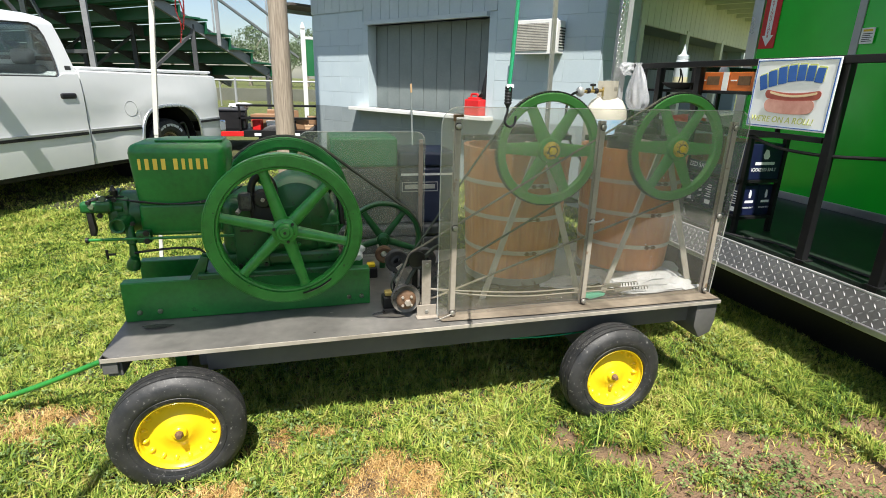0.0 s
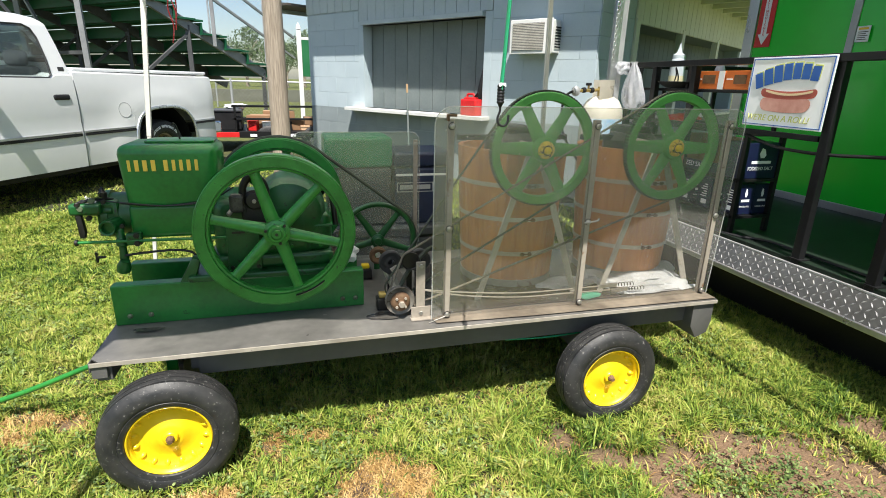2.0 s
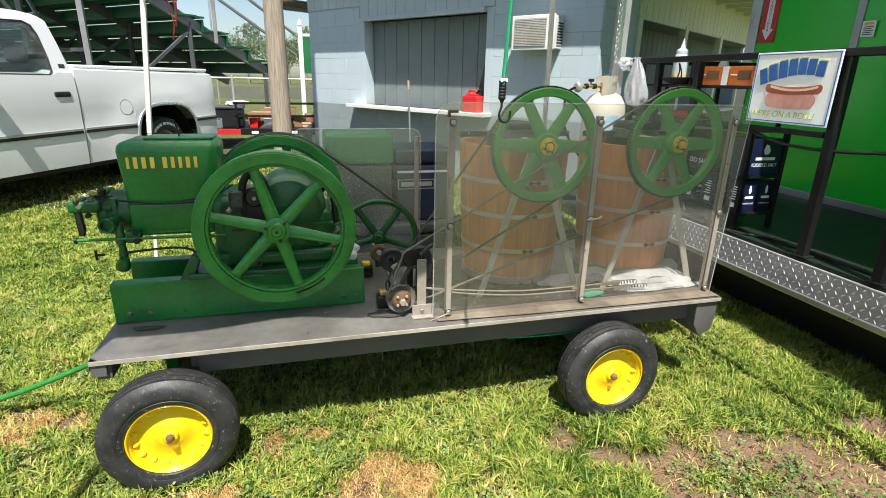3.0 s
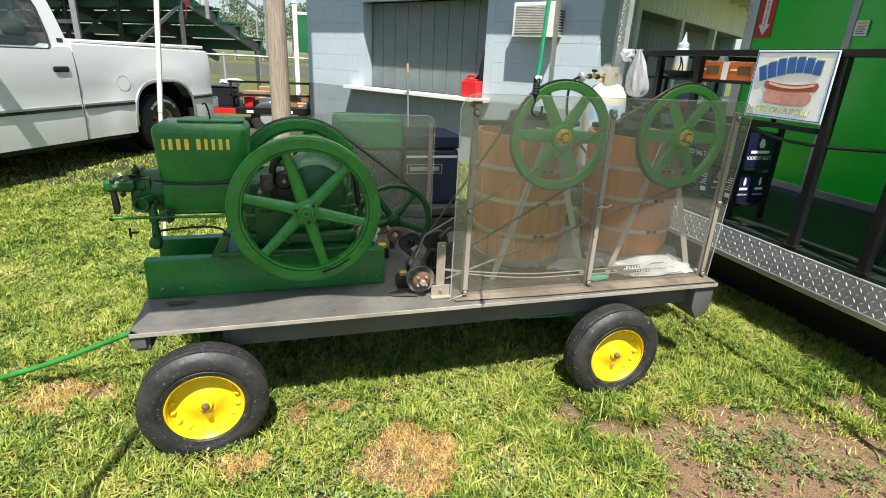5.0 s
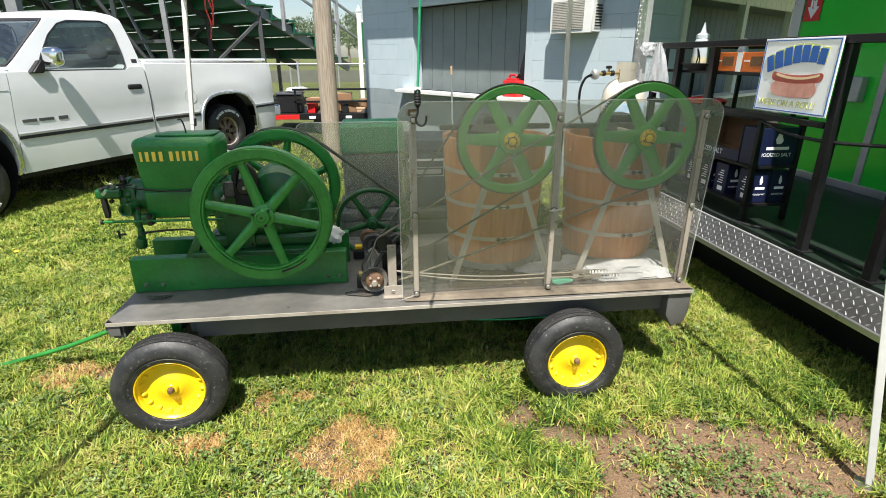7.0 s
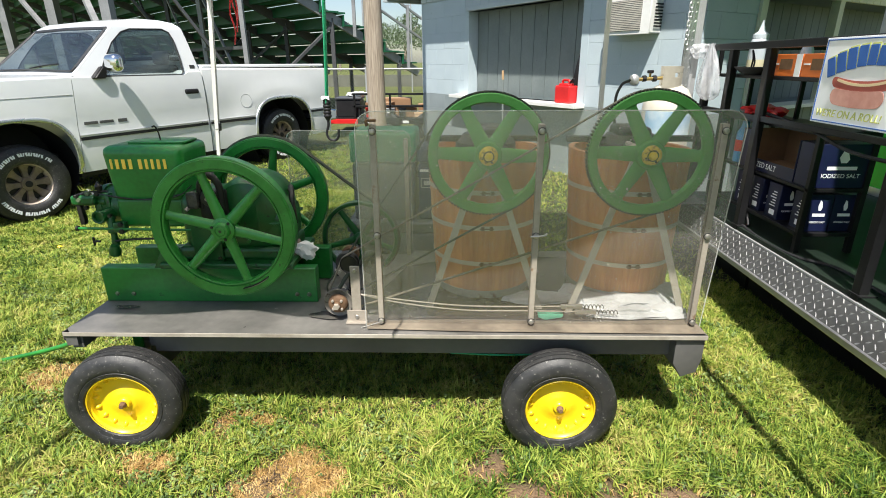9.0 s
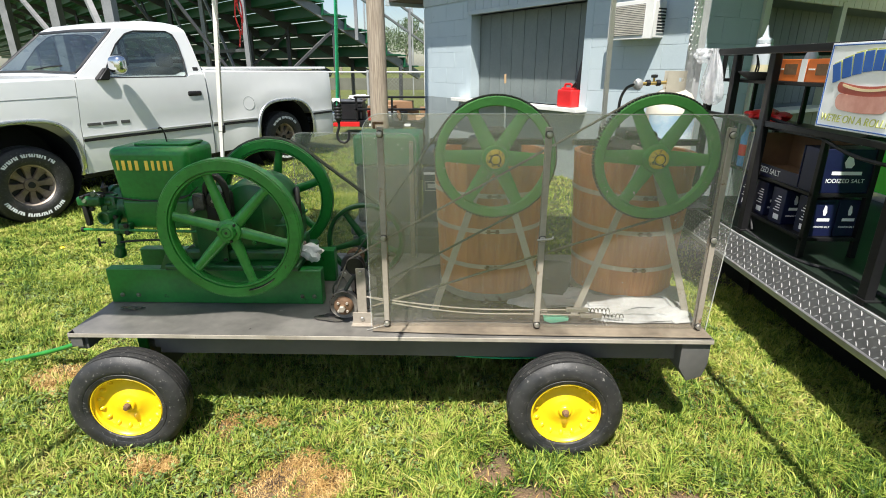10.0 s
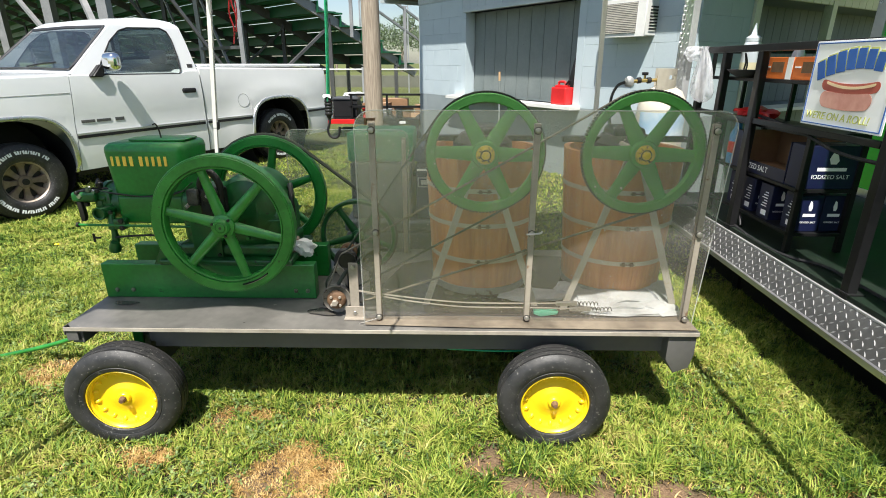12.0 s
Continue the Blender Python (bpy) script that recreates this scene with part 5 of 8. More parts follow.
belt((-0.047, 0.887), (0.42, 0.665), 0.305, 0.203, 2.66, 2.62, 0.012)
belt((1.045, 1.197), (0.42, 0.625), 0.237, 0.05, 2.055, 2.06, 0.006)
def belt_round(wheels, radius, mat):
    """A belt stretched over any number of wheels (x, y, z, r) whose axes run along y."""
    pts = sorted((x + r * math.cos(k * 0.1571), z + r * math.sin(k * 0.1571), y) for x, y, z, r in wheels for k in range(40))
    def chain(seq):
        out = []
        for p in seq:
            while len(out) > 1 and (out[-1][0] - out[-2][0]) * (p[1] - out[-2][1]) - (out[-1][1] - out[-2][1]) * (p[0] - out[-2][0]) <= 0:
                out.pop()
            out.append(p)
        return out[:-1]
    ring = chain(pts) + chain(pts[::-1])
    full = []
    for p, q in zip(ring, ring[1:] + ring[:1]):
        k = max(1, int(math.hypot(q[0] - p[0], q[1] - p[1]) / 0.03))
        full += [(p[0] + (q[0] - p[0]) * j / k, p[2] + (q[2] - p[2]) * j / k, p[1] + (q[1] - p[1]) * j / k) for j in range(k)]
    part("belt", tube(full, radius, 6, closed=True, flat=0.7), mat, drive, "dusty braided belt")


part("idler_wheel", lathe([(0.0, 0.012), (0.034, 0.012), (0.038, 0.016), (0.038, 0.01), (0.034, 0.006), (0.034, -0.006), (0.038, -0.012), (0.0, -0.012)], 28, m=Matrix.Translation((0.475, 2.05, 0.745)) @ turn), DARK_IRON, drive)
part("idler_support", box(0.463, 0.487, 2.066, 2.076, TOP, 0.76, 0.002), DARK_IRON, drive)
belt_round([(1.652, 2.02, 1.205, 0.237), (0.475, 2.05, 0.745, 0.036), (0.425, 2.03, 0.582, 0.054)], 0.0062, surface("dusty_belt", (0.06, 0.055, 0.045), (0.25, 0.215, 0.165), 0.8, grain=60, big=4, bump=0.4))
part("slack_belt", tube(bent([(0.43, 2.03, 0.64), (0.47, 2.05, 0.7), (0.53, 2.08, 0.75), (0.58, 2.12, 0.77), (0.62, 2.2, 0.74)]), 0.009, 8), BELT, drive, "slack dark belt")

SALTY = surface("salt_stained_steel", (0.08, 0.064, 0.046), (0.21, 0.175, 0.13), 0.6, grain=26, big=6, bump=0.2, worn=(0.16, 0.12, 0.085), worn_at=0.6)
film = link("salt_crust", plate([(0.56, 0.03), (0.8, 0.02), (1.0, 0.012), (1.3, 0.009), (1.5, 0.006), (1.92, 0.004), (1.922, 0.13), (1.5, 0.1), (0.9, 0.115), (0.6, 0.1), (0.55, 0.08)], 0.0006, 0, m=Matrix.Translation((0, 1.882, TOP + 0.0068)) @ Matrix.Rotation(radians(-90), 4, "X")), SALTY, smooth=0)
tagged(film, "thin tan salt crust on the deck along the guard", "salt crust")
WET = surface("wet_dark_deck", (0.025, 0.022, 0.018), (0.07, 0.062, 0.052), 0.22, grain=24, big=5, bump=0.1, worn=(0.16, 0.15, 0.135), worn_at=0.62)
pool = link("meltwater", plate([(0.62, 0.0), (1.0, 0.012), (1.45, 0.0), (1.88, 0.02), (1.9, 0.5), (1.5, 0.74), (1.0, 0.76), (0.66, 0.6), (0.57, 0.3)], 0.0004, 0, m=Matrix.Translation((0, 2.0, TOP + 0.0066)) @ Matrix.Rotation(radians(-90), 4, "X")), WET, smooth=0)
tagged(pool, "thin dark film of salty meltwater round the tubs", "meltwater")
OIL = surface("oil_wet_deck", (0.035, 0.033, 0.03), (0.075, 0.07, 0.062), 0.2, grain=20, big=9, bump=0.05)
for cx, cy, a_, b_, seed in ((-0.56, 2.1, 0.05, 0.022, 1.0), (0.36, 2.03, 0.06, 0.04, 4.4)):
    rim_ = [(cx + a_ * (1 + 0.3 * math.sin(3 * k * 0.3142 + seed) + 0.15 * math.sin(7 * k * 0.3142)) * math.cos(k * 0.3142), -(cy - 2.0) - b_ * (1 + 0.25 * math.sin(2 * k * 0.3142 + seed * 2)) * math.sin(k * 0.3142)) for k in range(20)]
    stain = link("oil_stain", plate([(x, -z) for x, z in rim_], 0.0004, 0, m=Matrix.Translation((0, 2.0, TOP + 0.0066)) @ Matrix.Rotation(radians(-90), 4, "X")), OIL, smooth=0)
    tagged(stain, "dark wet oil stain on the deck under the engine", "oil stain", "oil stains")
ice = thing("ice_heap", "dirty white heap of ice and salt on the deck", "ice")
for i, (x, y, a, b, c) in enumerate(((1.7, 2.2, 0.25, 0.16, 0.045), (1.66, 2.1, 0.18, 0.08, 0.03), (1.82, 2.1, 0.1, 0.09, 0.028), (1.5, 2.25, 0.1, 0.08, 0.03), (1.7, 2.03, 0.2, 0.03, 0.012), (1.3, 2.2, 0.16, 0.07, 0.016), (1.86, 2.25, 0.09, 0.14, 0.06))):
    part("ice_chunk", lump((x, y, TOP + 0.014), (a, b, c), i * 3.3, amount=0.4), ICE, ice)
lump_ = link("ice_block", box(1.48, 1.62, 2.1, 2.16, TOP + 0.012, TOP + 0.045, 0.006), ICE)
tagged(lump_, "small grey-white block of ice by the tub", "ice")
scoop = link("ice_scraper", plate([(0, 0), (0.03, -0.012), (0.1, 0.0), (0.105, 0.012), (0.05, 0.02), (0.0, 0.012)], 0.03, 0.002, m=Matrix.Translation((1.27, 2.0, TOP + 0.016))), surface("green_scraper", (0.08, 0.36, 0.24), (0.14, 0.45, 0.3), 0.5))
tagged(scoop, "small green plastic scraper lying on the deck", "scraper")


# ---- white pickup truck ----
def truck_shape():
    u, n = Vector((0.473, 0.881, 0)).normalized(), None
    m = Matrix(((u.x, -u.y, 0, -3.08), (u.y, u.x, 0, 5.5), (0, 0, 1, 0), (0, 0, 0, 1)))
    return m


truck = thing("pickup_truck", "white two-door pickup truck parked on the grass", "truck", truck_shape())
AX_F, AX_R, WR = -0.5, 2.95, 0.385
ARCHES = ((AX_F, 0.48, 0.5, 3.0), (AX_R, 0.565, 0.53, 3.0))


def loft(sections, name, mat, label="", smooth=35, caps=True):
    bm = bmesh.new()
    loops = [[bm.verts.new(p) for p in s] for s in sections]
    for a, b in zip(loops, loops[1:]):
        for k in range(len(a) - 1):
            bm.faces.new((a[k], a[k + 1], b[k + 1], b[k]))
    if caps:
        bm.faces.new(loops[0]), bm.faces.new(loops[-1][::-1])
    return part(name, bm, mat, truck, label, smooth)


def side_out(s, z):
    """How far the near flank stands in from the widest line: rounded shoulders, a crease, swollen wheel arches."""
    d = 0.035 * max(0.0, (z - 1.15) / 0.35) ** 2 + 0.02 * max(0.0, (0.75 - z) / 0.4) ** 2
    d += 0.006 * math.exp(-((z - 0.93) / 0.05) ** 2)
    d -= 0.018 / (1 + math.exp((math.hypot(s - AX_F, z - 0.45) - 0.7) / 0.06))
    q = ((abs(s - AX_R) / 0.9) ** 2.6 + (abs(z - 0.45) / 0.79) ** 2.6) ** (1 / 2.6)
    d += 0.012 - 0.03 / (1 + math.exp((q - 1) / 0.07)) if s > 1.64 else 0.0
    if s < -0.9:
        d += 0.5 * (-(s + 0.9)) ** 2
    if s > 3.9:
        d += 0.8 * (s - 3.9) ** 2
    return d


def low_line(s, base):
    z = base
    for c, rr, hh, e in ARCHES:
        if abs(s - c) < rr:
            z = max(z, 0.52 + hh * (1 - (abs(s - c) / rr) ** e) ** (1 / e))
    return z


def bent2(outline):
    """Points close together along a closed outline."""
    out = []
    for (a, b), (c, d) in zip(outline, outline[1:] + outline[:1]):
        n = max(1, int(math.hypot(c - a, d - b) / 0.04))
        out += [(a + (c - a) * k / n, b + (d - b) * k / n) for k in range(n)]
    return out


def loft_wedge():
    bm = bmesh.new()
    for k in range(2):
        y = 0.04 - 0.075 * k
        q = 0.02 * k
        for s, z in ((0.27 + q, 1.385), (0.44 - q, 1.385), (0.46 - q, 1.5), (0.4, 1.515)):
            bm.verts.new((s, y, z))
    bm.verts.ensure_lookup_table()
    v = list(bm.verts)
    bm.faces.new(v[:4]), bm.faces.new(v[7:3:-1])
    for k in range(4):
        bm.faces.new((v[k], v[(k + 1) % 4], v[4 + (k + 1) % 4], v[4 + k]))
    bmesh.ops.recalc_face_normals(bm, faces=list(bm.faces))
    bmesh.ops.bevel(bm, geom=list(bm.edges), offset=0.012, segments=3, affect="EDGES")
    return bm


def build_truck():
    W = 1.96
    stops = sorted(set([round(-1.5 + 0.06 * i, 3) for i in range(94)] + [AX_F + d for d in (-0.48, -0.479, -0.47, -0.45, 0.45, 0.465, 0.475, 0.479, 0.48)] + [AX_R + d for d in (-0.565, -0.564, -0.555, -0.54, 0.54, 0.555, 0.564, 0.565)]))

    def flank(s, top, base=0.43, seam=False):
        zb = low_line(s, base)
        rows = [zb + (top - zb) * k / 12 for k in range(13)]
        if seam:
            zb = base
            rows = [zb + (top - zb) * k / 12 for k in range(13)]
            at = [s + 0.05 + 0.11 * (z - 1.07) + (0.045 * (0.85 - z) if z < 0.85 else 0) for z in rows]
            s = at[-1]
            near = [(a, side_out(a, z), z) for a, z in zip(at, rows)]
            far = [(a, W - side_out(a, z), z) for a, z in reversed(list(zip(at, rows)))]
        else:
            near = [(s, side_out(s, z), z) for z in rows]
            far = [(s, W - side_out(s, z), z) for z in reversed(rows)]
        cap = [(s, 0.1, top + 0.018), (s, 0.3, top + 0.028), (s, W / 2, top + 0.032), (s, W - 0.3, top + 0.028), (s, W - 0.1, top + 0.018)]
        return near + cap + far

    front = [s for s in stops if s < -0.03]
    cab = [s for s in stops if 0.1 < s < 1.6] + [1.625]
    bed = [1.652] + [s for s in stops if 1.67 < s <= 4.06]
    loft([flank(s, 1.36 + 0.04 * min(1, (s + 1.5) / 1.6) - 0.2 * max(0, -1.1 - s)) for s in front] + [flank(-0.005, 1.4, seam=True)], "front_fender", WHITE_PAINT, "white hood and front fender")
    loft([flank(0.003, 1.4, seam=True)] + [flank(s, 1.4 if s < 1.4 else 1.43) for s in cab], "door", WHITE_PAINT, "white door with black-trimmed chrome moulding")
    loft([flank(s, 1.46 - 0.012 * (s - 1.6)) for s in bed], "cargo_bed", WHITE_PAINT, "white cargo bed with a flat cover")
    part("cab_gap", box(1.6, 1.68, 0.07, W - 0.07, 0.5, 1.4, 0.004), BLACK_PLASTIC, truck, "dark gap between cab and bed")
    part("bed_cover", box(1.72, 4.02, 0.1, W - 0.1, 1.475, 1.515, 0.018, seg=3), WHITE_PAINT, truck, "white bed cover")
    # cabin
    def cabin(s):
        pts = [(0.12, 1.42), (0.42, 1.69), (0.7, 1.935), (0.82, 1.995), (1.08, 2.03), (1.34, 2.025), (1.47, 2.0), (1.54, 1.945), (1.58, 1.76), (1.615, 1.5), (1.625, 1.44)]
        for (a, za), (b, zb) in zip(pts, pts[1:]):
            if a <= s <= b:
                return za + (zb - za) * (s - a) / (b - a)
        return 1.4

    def inset(z):
        return 0.03 + 0.12 * max(0, (z - 1.4)) / 0.5 + 0.1 * max(0, (z - 1.93) / 0.1) ** 2

    win = [(0.42, 1.41), (1.36, 1.405), (1.39, 1.435), (1.4, 1.6), (1.385, 1.8), (1.35, 1.885), (1.27, 1.92), (0.88, 1.905), (0.77, 1.87), (0.63, 1.755), (0.48, 1.56), (0.405, 1.44)]

    def inside(s, z):
        hit = False
        for (sa, za), (sb, zb) in zip(win, win[1:] + win[:1]):
            if (za > z) != (zb > z) and s < sa + (z - za) * (sb - sa) / (zb - za):
                hit = not hit
        return hit

    bm = bmesh.new()
    loops, NS, NR = [], 108, 30
    for i in range(NS + 1):
        s = 0.12 + 1.505 * i / NS
        top = cabin(s)
        rows = [1.38 + (top - 1.38) * k / NR for k in range(NR + 1)]
        near = [(s, inset(z), z) for z in rows]
        mid = [(s, W / 2 + (inset(top) - W / 2) * q, top + 0.012 * (1 - abs(q))) for q in (0.9, 0.6, 0.3, 0, -0.3, -0.6, -0.9)]
        loops.append([bm.verts.new(p) for p in near + mid + [(s, W - inset(z), z) for z in reversed(rows)]])
    for a, b in zip(loops, loops[1:]):
        for k in range(len(a) - 1):
            c = (a[k].co + a[k + 1].co + b[k].co + b[k + 1].co) / 4
            side = k < NR or k > NR + 7
            if side and inside(c.x, c.z):
                continue
            if not side and (0.17 < c.x < 0.64 or 1.55 < c.x < 1.6) and 0.28 < c.y < W - 0.28:
                continue
            bm.faces.new((a[k], a[k + 1], b[k + 1], b[k]))
    part("cabin", bm, WHITE_PAINT, truck, "white cab roof and pillars", 35)
    part("bench_seat", box(1.05, 1.5, 0.25, W - 0.25, 0.95, 1.15, 0.05, seg=3), SEAT, truck)
    part("seat_back", box(1.36, 1.5, 0.25, W - 0.25, 1.1, 1.52, 0.05, seg=3), SEAT, truck, "grey cloth seat back")
    for y in (0.5, W - 0.5):
        part("head_rest", box(1.38, 1.48, y - 0.13, y + 0.13, 1.52, 1.68, 0.04, seg=3), SEAT, truck)
    part("dashboard", box(0.2, 0.56, 0.15, W - 0.15, 1.2, 1.43, 0.04, seg=3), DASH, truck)
    part("steering_wheel", tube([(0.62 + 0.06 * math.sin(a_ * 0.3927), 0.5 + 0.18 * math.cos(a_ * 0.3927), 1.4 + 0.16 * math.sin(a_ * 0.3927)) for a_ in range(16)], 0.014, 8, closed=True), BLACK_PLASTIC, truck)
    # side window, follows the cabin's flank
    def pane(name, outline, label, mat=CAR_GLASS, off=0.006, other=False):
        bm = bmesh.new()
        vs = [bm.verts.new((s, (W - inset(z) + off) if other else (inset(z) - off), z)) for s, z in outline]
        f = bm.faces.new(vs)
        ext = bmesh.ops.extrude_face_region(bm, geom=[f])["geom"]
        bmesh.ops.translate(bm, verts=[q for q in ext if isinstance(q, bmesh.types.BMVert)], vec=(0, 0.004 if not other else -0.004, 0))
        return part(name, bm, mat, truck, label, 20)

    for other in (False, True):
        pts = [(s, (W - inset(z) + 0.004) if other else inset(z) - 0.004, z) for s, z in bent2(win)]
        part("window_seal", tube(pts, 0.011, 6, closed=True, flat=0.6), RUBBER_PLAIN, truck, "black window seal")
        pane("side_window", win, "tinted side window", CAR_TINT, 0.004, other).visible_shadow = False
    # windshield and rear window
    for name, pts in (("windshield", (0.16, 0.66)), ("rear_window", (1.545, 1.605))):
        bm = bmesh.new()
        sa, sb = pts
        steps = 8
        grid = []
        for k in range(steps + 1):
            s = sa + (sb - sa) * k / steps
            z = cabin(s)
            i_ = inset(z) + (0.06 if name == "windshield" else 0.16)
            grid.append([bm.verts.new((s - 0.004, i_ + (W - 2 * i_) * j / 6, z + 0.012 * (1 - abs(j - 3) / 3) + 0.006)) for j in range(7)])
        for a, b in zip(grid, grid[1:]):
            for j in range(6):
                bm.faces.new((a[j], a[j + 1], b[j + 1], b[j]))
        bmesh.ops.solidify(bm, geom=list(bm.faces), thickness=0.004)
        edge = [v.co.copy() for v in grid[0]] + [g[-1].co.copy() for g in grid[1:]] + [v.co.copy() for v in grid[-1][-2::-1]] + [g[0].co.copy() for g in grid[-2:0:-1]]
        glass = part(name, bm, WINDSCREEN, truck, "tinted curved glass")
        glass.visible_shadow = False
        part("window_border", tube([(p.x - 0.003, p.y, p.z + 0.004) for p in edge], 0.022, 6, closed=True, flat=0.35), RUBBER_PLAIN, truck, "black window border")
    part("windshield_wiper", tube(bent([(0.165, 1.0, 1.49), (0.2, 0.75, 1.52), (0.225, 0.5, 1.535)]), 0.008, 6), BLACK_PLASTIC, truck, "black windshield wiper")
    # mirror
    mir = part("door_mirror", box(0.4, 0.53, -0.245, -0.03, 1.45, 1.635, 0.06, seg=6), CHROME, truck, "chrome door mirror")
    part("mirror_arm", loft_wedge(), BLACK_PLASTIC, mir)
    # mouldings, arches, handle, fuel door, lamp, bumper
    for name, s0, s1 in (("side_moulding", 0.025, 1.6), ("side_moulding", 1.66, 2.37), ("side_moulding", 3.48, 4.0)):
        for k, (dz, hh, mat) in enumerate(((0, 0.026, BRIGHT_ALU), (-0.03, 0.032, BLACK_PLASTIC))):
            secs = []
            for i in range(13):
                s = s0 + (s1 - s0) * i / 12
                z = 0.81 + 0.02 * (s / 4) + dz
                y = side_out(s, z)
                secs.append([(s, y + 0.002, z - hh / 2), (s, y - 0.014, z - hh / 2 + 0.003), (s, y - 0.014, z + hh / 2 - 0.003), (s, y + 0.002, z + hh / 2)])
            loft(secs, name, mat, "chrome moulding" if k == 0 else "black moulding")
    for c, rr, hh, e in ARCHES:
        pts = []
        for a in range(0, 181, 6):
            q = radians(a)
            s, z = c + rr * math.copysign(abs(math.cos(q)) ** (2 / e), math.cos(q)), 0.52 + hh * math.sin(q) ** (2 / e)
            pts.append((s, side_out(s, z) - 0.004, z))
        part("wheel_arch_trim", tube([(c + rr, 0.06, 0.42)] + pts + [(c - rr, 0.06, 0.42)], 0.022, 8, flat=0.6), ARCH_CHROME, truck, "chrome wheel arch trim")
        part("wheel_well", lathe([(rr * 1.02, 0), (rr * 1.02, 0.5), (0, 0.5)], 36, m=Matrix.Translation((c, 0.09, 0.5)) @ Matrix.Rotation(radians(-90), 4, "X")), BLACK_PLASTIC, truck)
    part("door_handle", box(1.345, 1.54, side_out(1.4, 1.2) - 0.014, side_out(1.4, 1.2) + 0.02, 1.172, 1.232, 0.02, seg=4), BLACK_PLASTIC, truck, "black door handle")
    ring = [(2.265 + 0.09 * math.cos(k * 0.2618), 1.035 + 0.09 * math.sin(k * 0.2618)) for k in range(24)]
    part("fuel_door", tube([(a, side_out(a, z) - 0.0005, z) for a, z in ring], 0.0022, 6, closed=True), SEAM_GREY, truck, "thin round fuel door seam")
    for y0, y1 in ((0, 0), (W, W)):
        pts = [(-1.2 + 0.0625 * k, side_out(-1.2 + 0.0625 * k, 1.225) - 0.0005 if y0 == 0 else W - side_out(-1.2 + 0.0625 * k, 1.225) + 0.0005, 1.21 + 0.012 * k / 10) for k in range(21)]
        part("hood_seam", tube(pts, 0.003, 6), SEAM_GREY, truck, "thin hood shut line")
    part("tail_lamp", box(4.03, 4.085, 0.1, 0.24, 1.0, 1.36, 0.015, seg=3), RED, truck, "red tail lamp")
    part("rear_bumper", box(3.98, 4.22, 0.05, W - 0.05, 0.6, 0.78, 0.03, seg=3), CHROME, truck, "chrome rear bumper")
    part("front_bumper", box(-1.68, -1.45, 0.12, W - 0.12, 0.5, 0.75, 0.03, seg=3), CHROME, truck)
    for x, z, w_, hh in ((0.1, 0.937, 0.14, 0.03), (0.262, 0.937, 0.15, 0.03), (0.462, 0.937, 0.1, 0.036)):
        part("badge_bar", box(x, x + w_, side_out(x, z) - 0.006, side_out(x, z) + 0.004, z - hh / 2, z + hh / 2, 0.002), BADGE_GREY, truck, "dark chrome badge")
    part("cab_badge", box(1.5, 1.57, 0.046, 0.06, 1.47, 1.515, 0.003), BADGE_GREY, truck, "small dark badge on the pillar")
    part("rocker_panel", box(0.0, 2.4, 0.1, W - 0.1, 0.36, 0.46, 0.02), BLACK_PLASTIC, truck)
    part("chassis", box(-1.3, 4.0, 0.45, W - 0.45, 0.35, 0.6, 0.02), BLACK_PLASTIC, truck)
    # wheels
    first = None
    for s, y, yaw in ((AX_F, 0.17, 0), (AX_R, 0.17, 0), (AX_F, W - 0.17, 180), (AX_R, W - 0.17, 180)):
        m = pose(s, y, WR + (0.005 if s < 0 else 0.1), 0, 0, yaw) @ Matrix.Diagonal((1.03, 1, 1.03, 1))
        if first is None:
            w = thing("wheel", "", "", m)
            w.parent = truck
            t = Matrix.Rotation(radians(90), 4, "X")
            pr = [(0.2, 0.1), (0.215, 0.118), (0.25, 0.125), (0.3, 0.122), (0.34, 0.112), (0.36, 0.098), (0.372, 0.085), (0.375, 0.06), (0.366, 0.058), (0.366, 0.05), (0.376, 0.048), (0.377, 0.012), (0.368, 0.01)]
            part("tyre", lathe(pr + [(a, -b) for a, b in reversed(pr)], 56, m=t, close=True), RUBBER, w, "black tyre with white sidewall marks")
            part("rim", lathe([(0.205, 0.108), (0.21, 0.1), (0.195, 0.09), (0.18, 0.04), (0.18, -0.08)], 48, m=t), RIM_TAN, w, "dull bronze wheel rim")
            bm = bmesh.new()
            ends = []
            for rr, hw, zf in ((0.06, 0.027, 0.058), (0.11, 0.028, 0.05), (0.15, 0.036, 0.052), (0.192, 0.062, 0.07)):
                ends.append([bm.verts.new(t @ Vector(q)) for q in ((rr, -hw, zf - 0.022), (rr, -hw * 0.8, zf), (rr, hw * 0.8, zf), (rr, hw, zf - 0.022))])
            for p, q in zip(ends, ends[1:]):
                for k in range(4):
                    bm.faces.new((p[k], p[(k + 1) % 4], q[(k + 1) % 4], q[k]))
            spoke = part("wheel_spoke", bm, RIM_BROWN, w, "dark brown wheel spoke", 40)
            for i in range(1, 8):
                share("wheel_spoke", spoke.data, w, Matrix.Rotation(2 * math.pi * i / 8, 4, "Y"))["label"] = "dark brown wheel spoke"
            part("wheel_centre", lathe([(0, 0.075), (0.06, 0.07), (0.07, 0.05), (0.07, 0.03)], 24, m=t), RIM_BROWN, w)
            part("hub_cap", lathe([(0, 0.085), (0.03, 0.083), (0.035, 0.06)], 20, m=t), BLACK_PLASTIC, w)
            part("brake_drum", lathe([(0, 0.02), (0.175, 0.02), (0.178, -0.05)], 24, m=t), BLACK_PLASTIC, w)
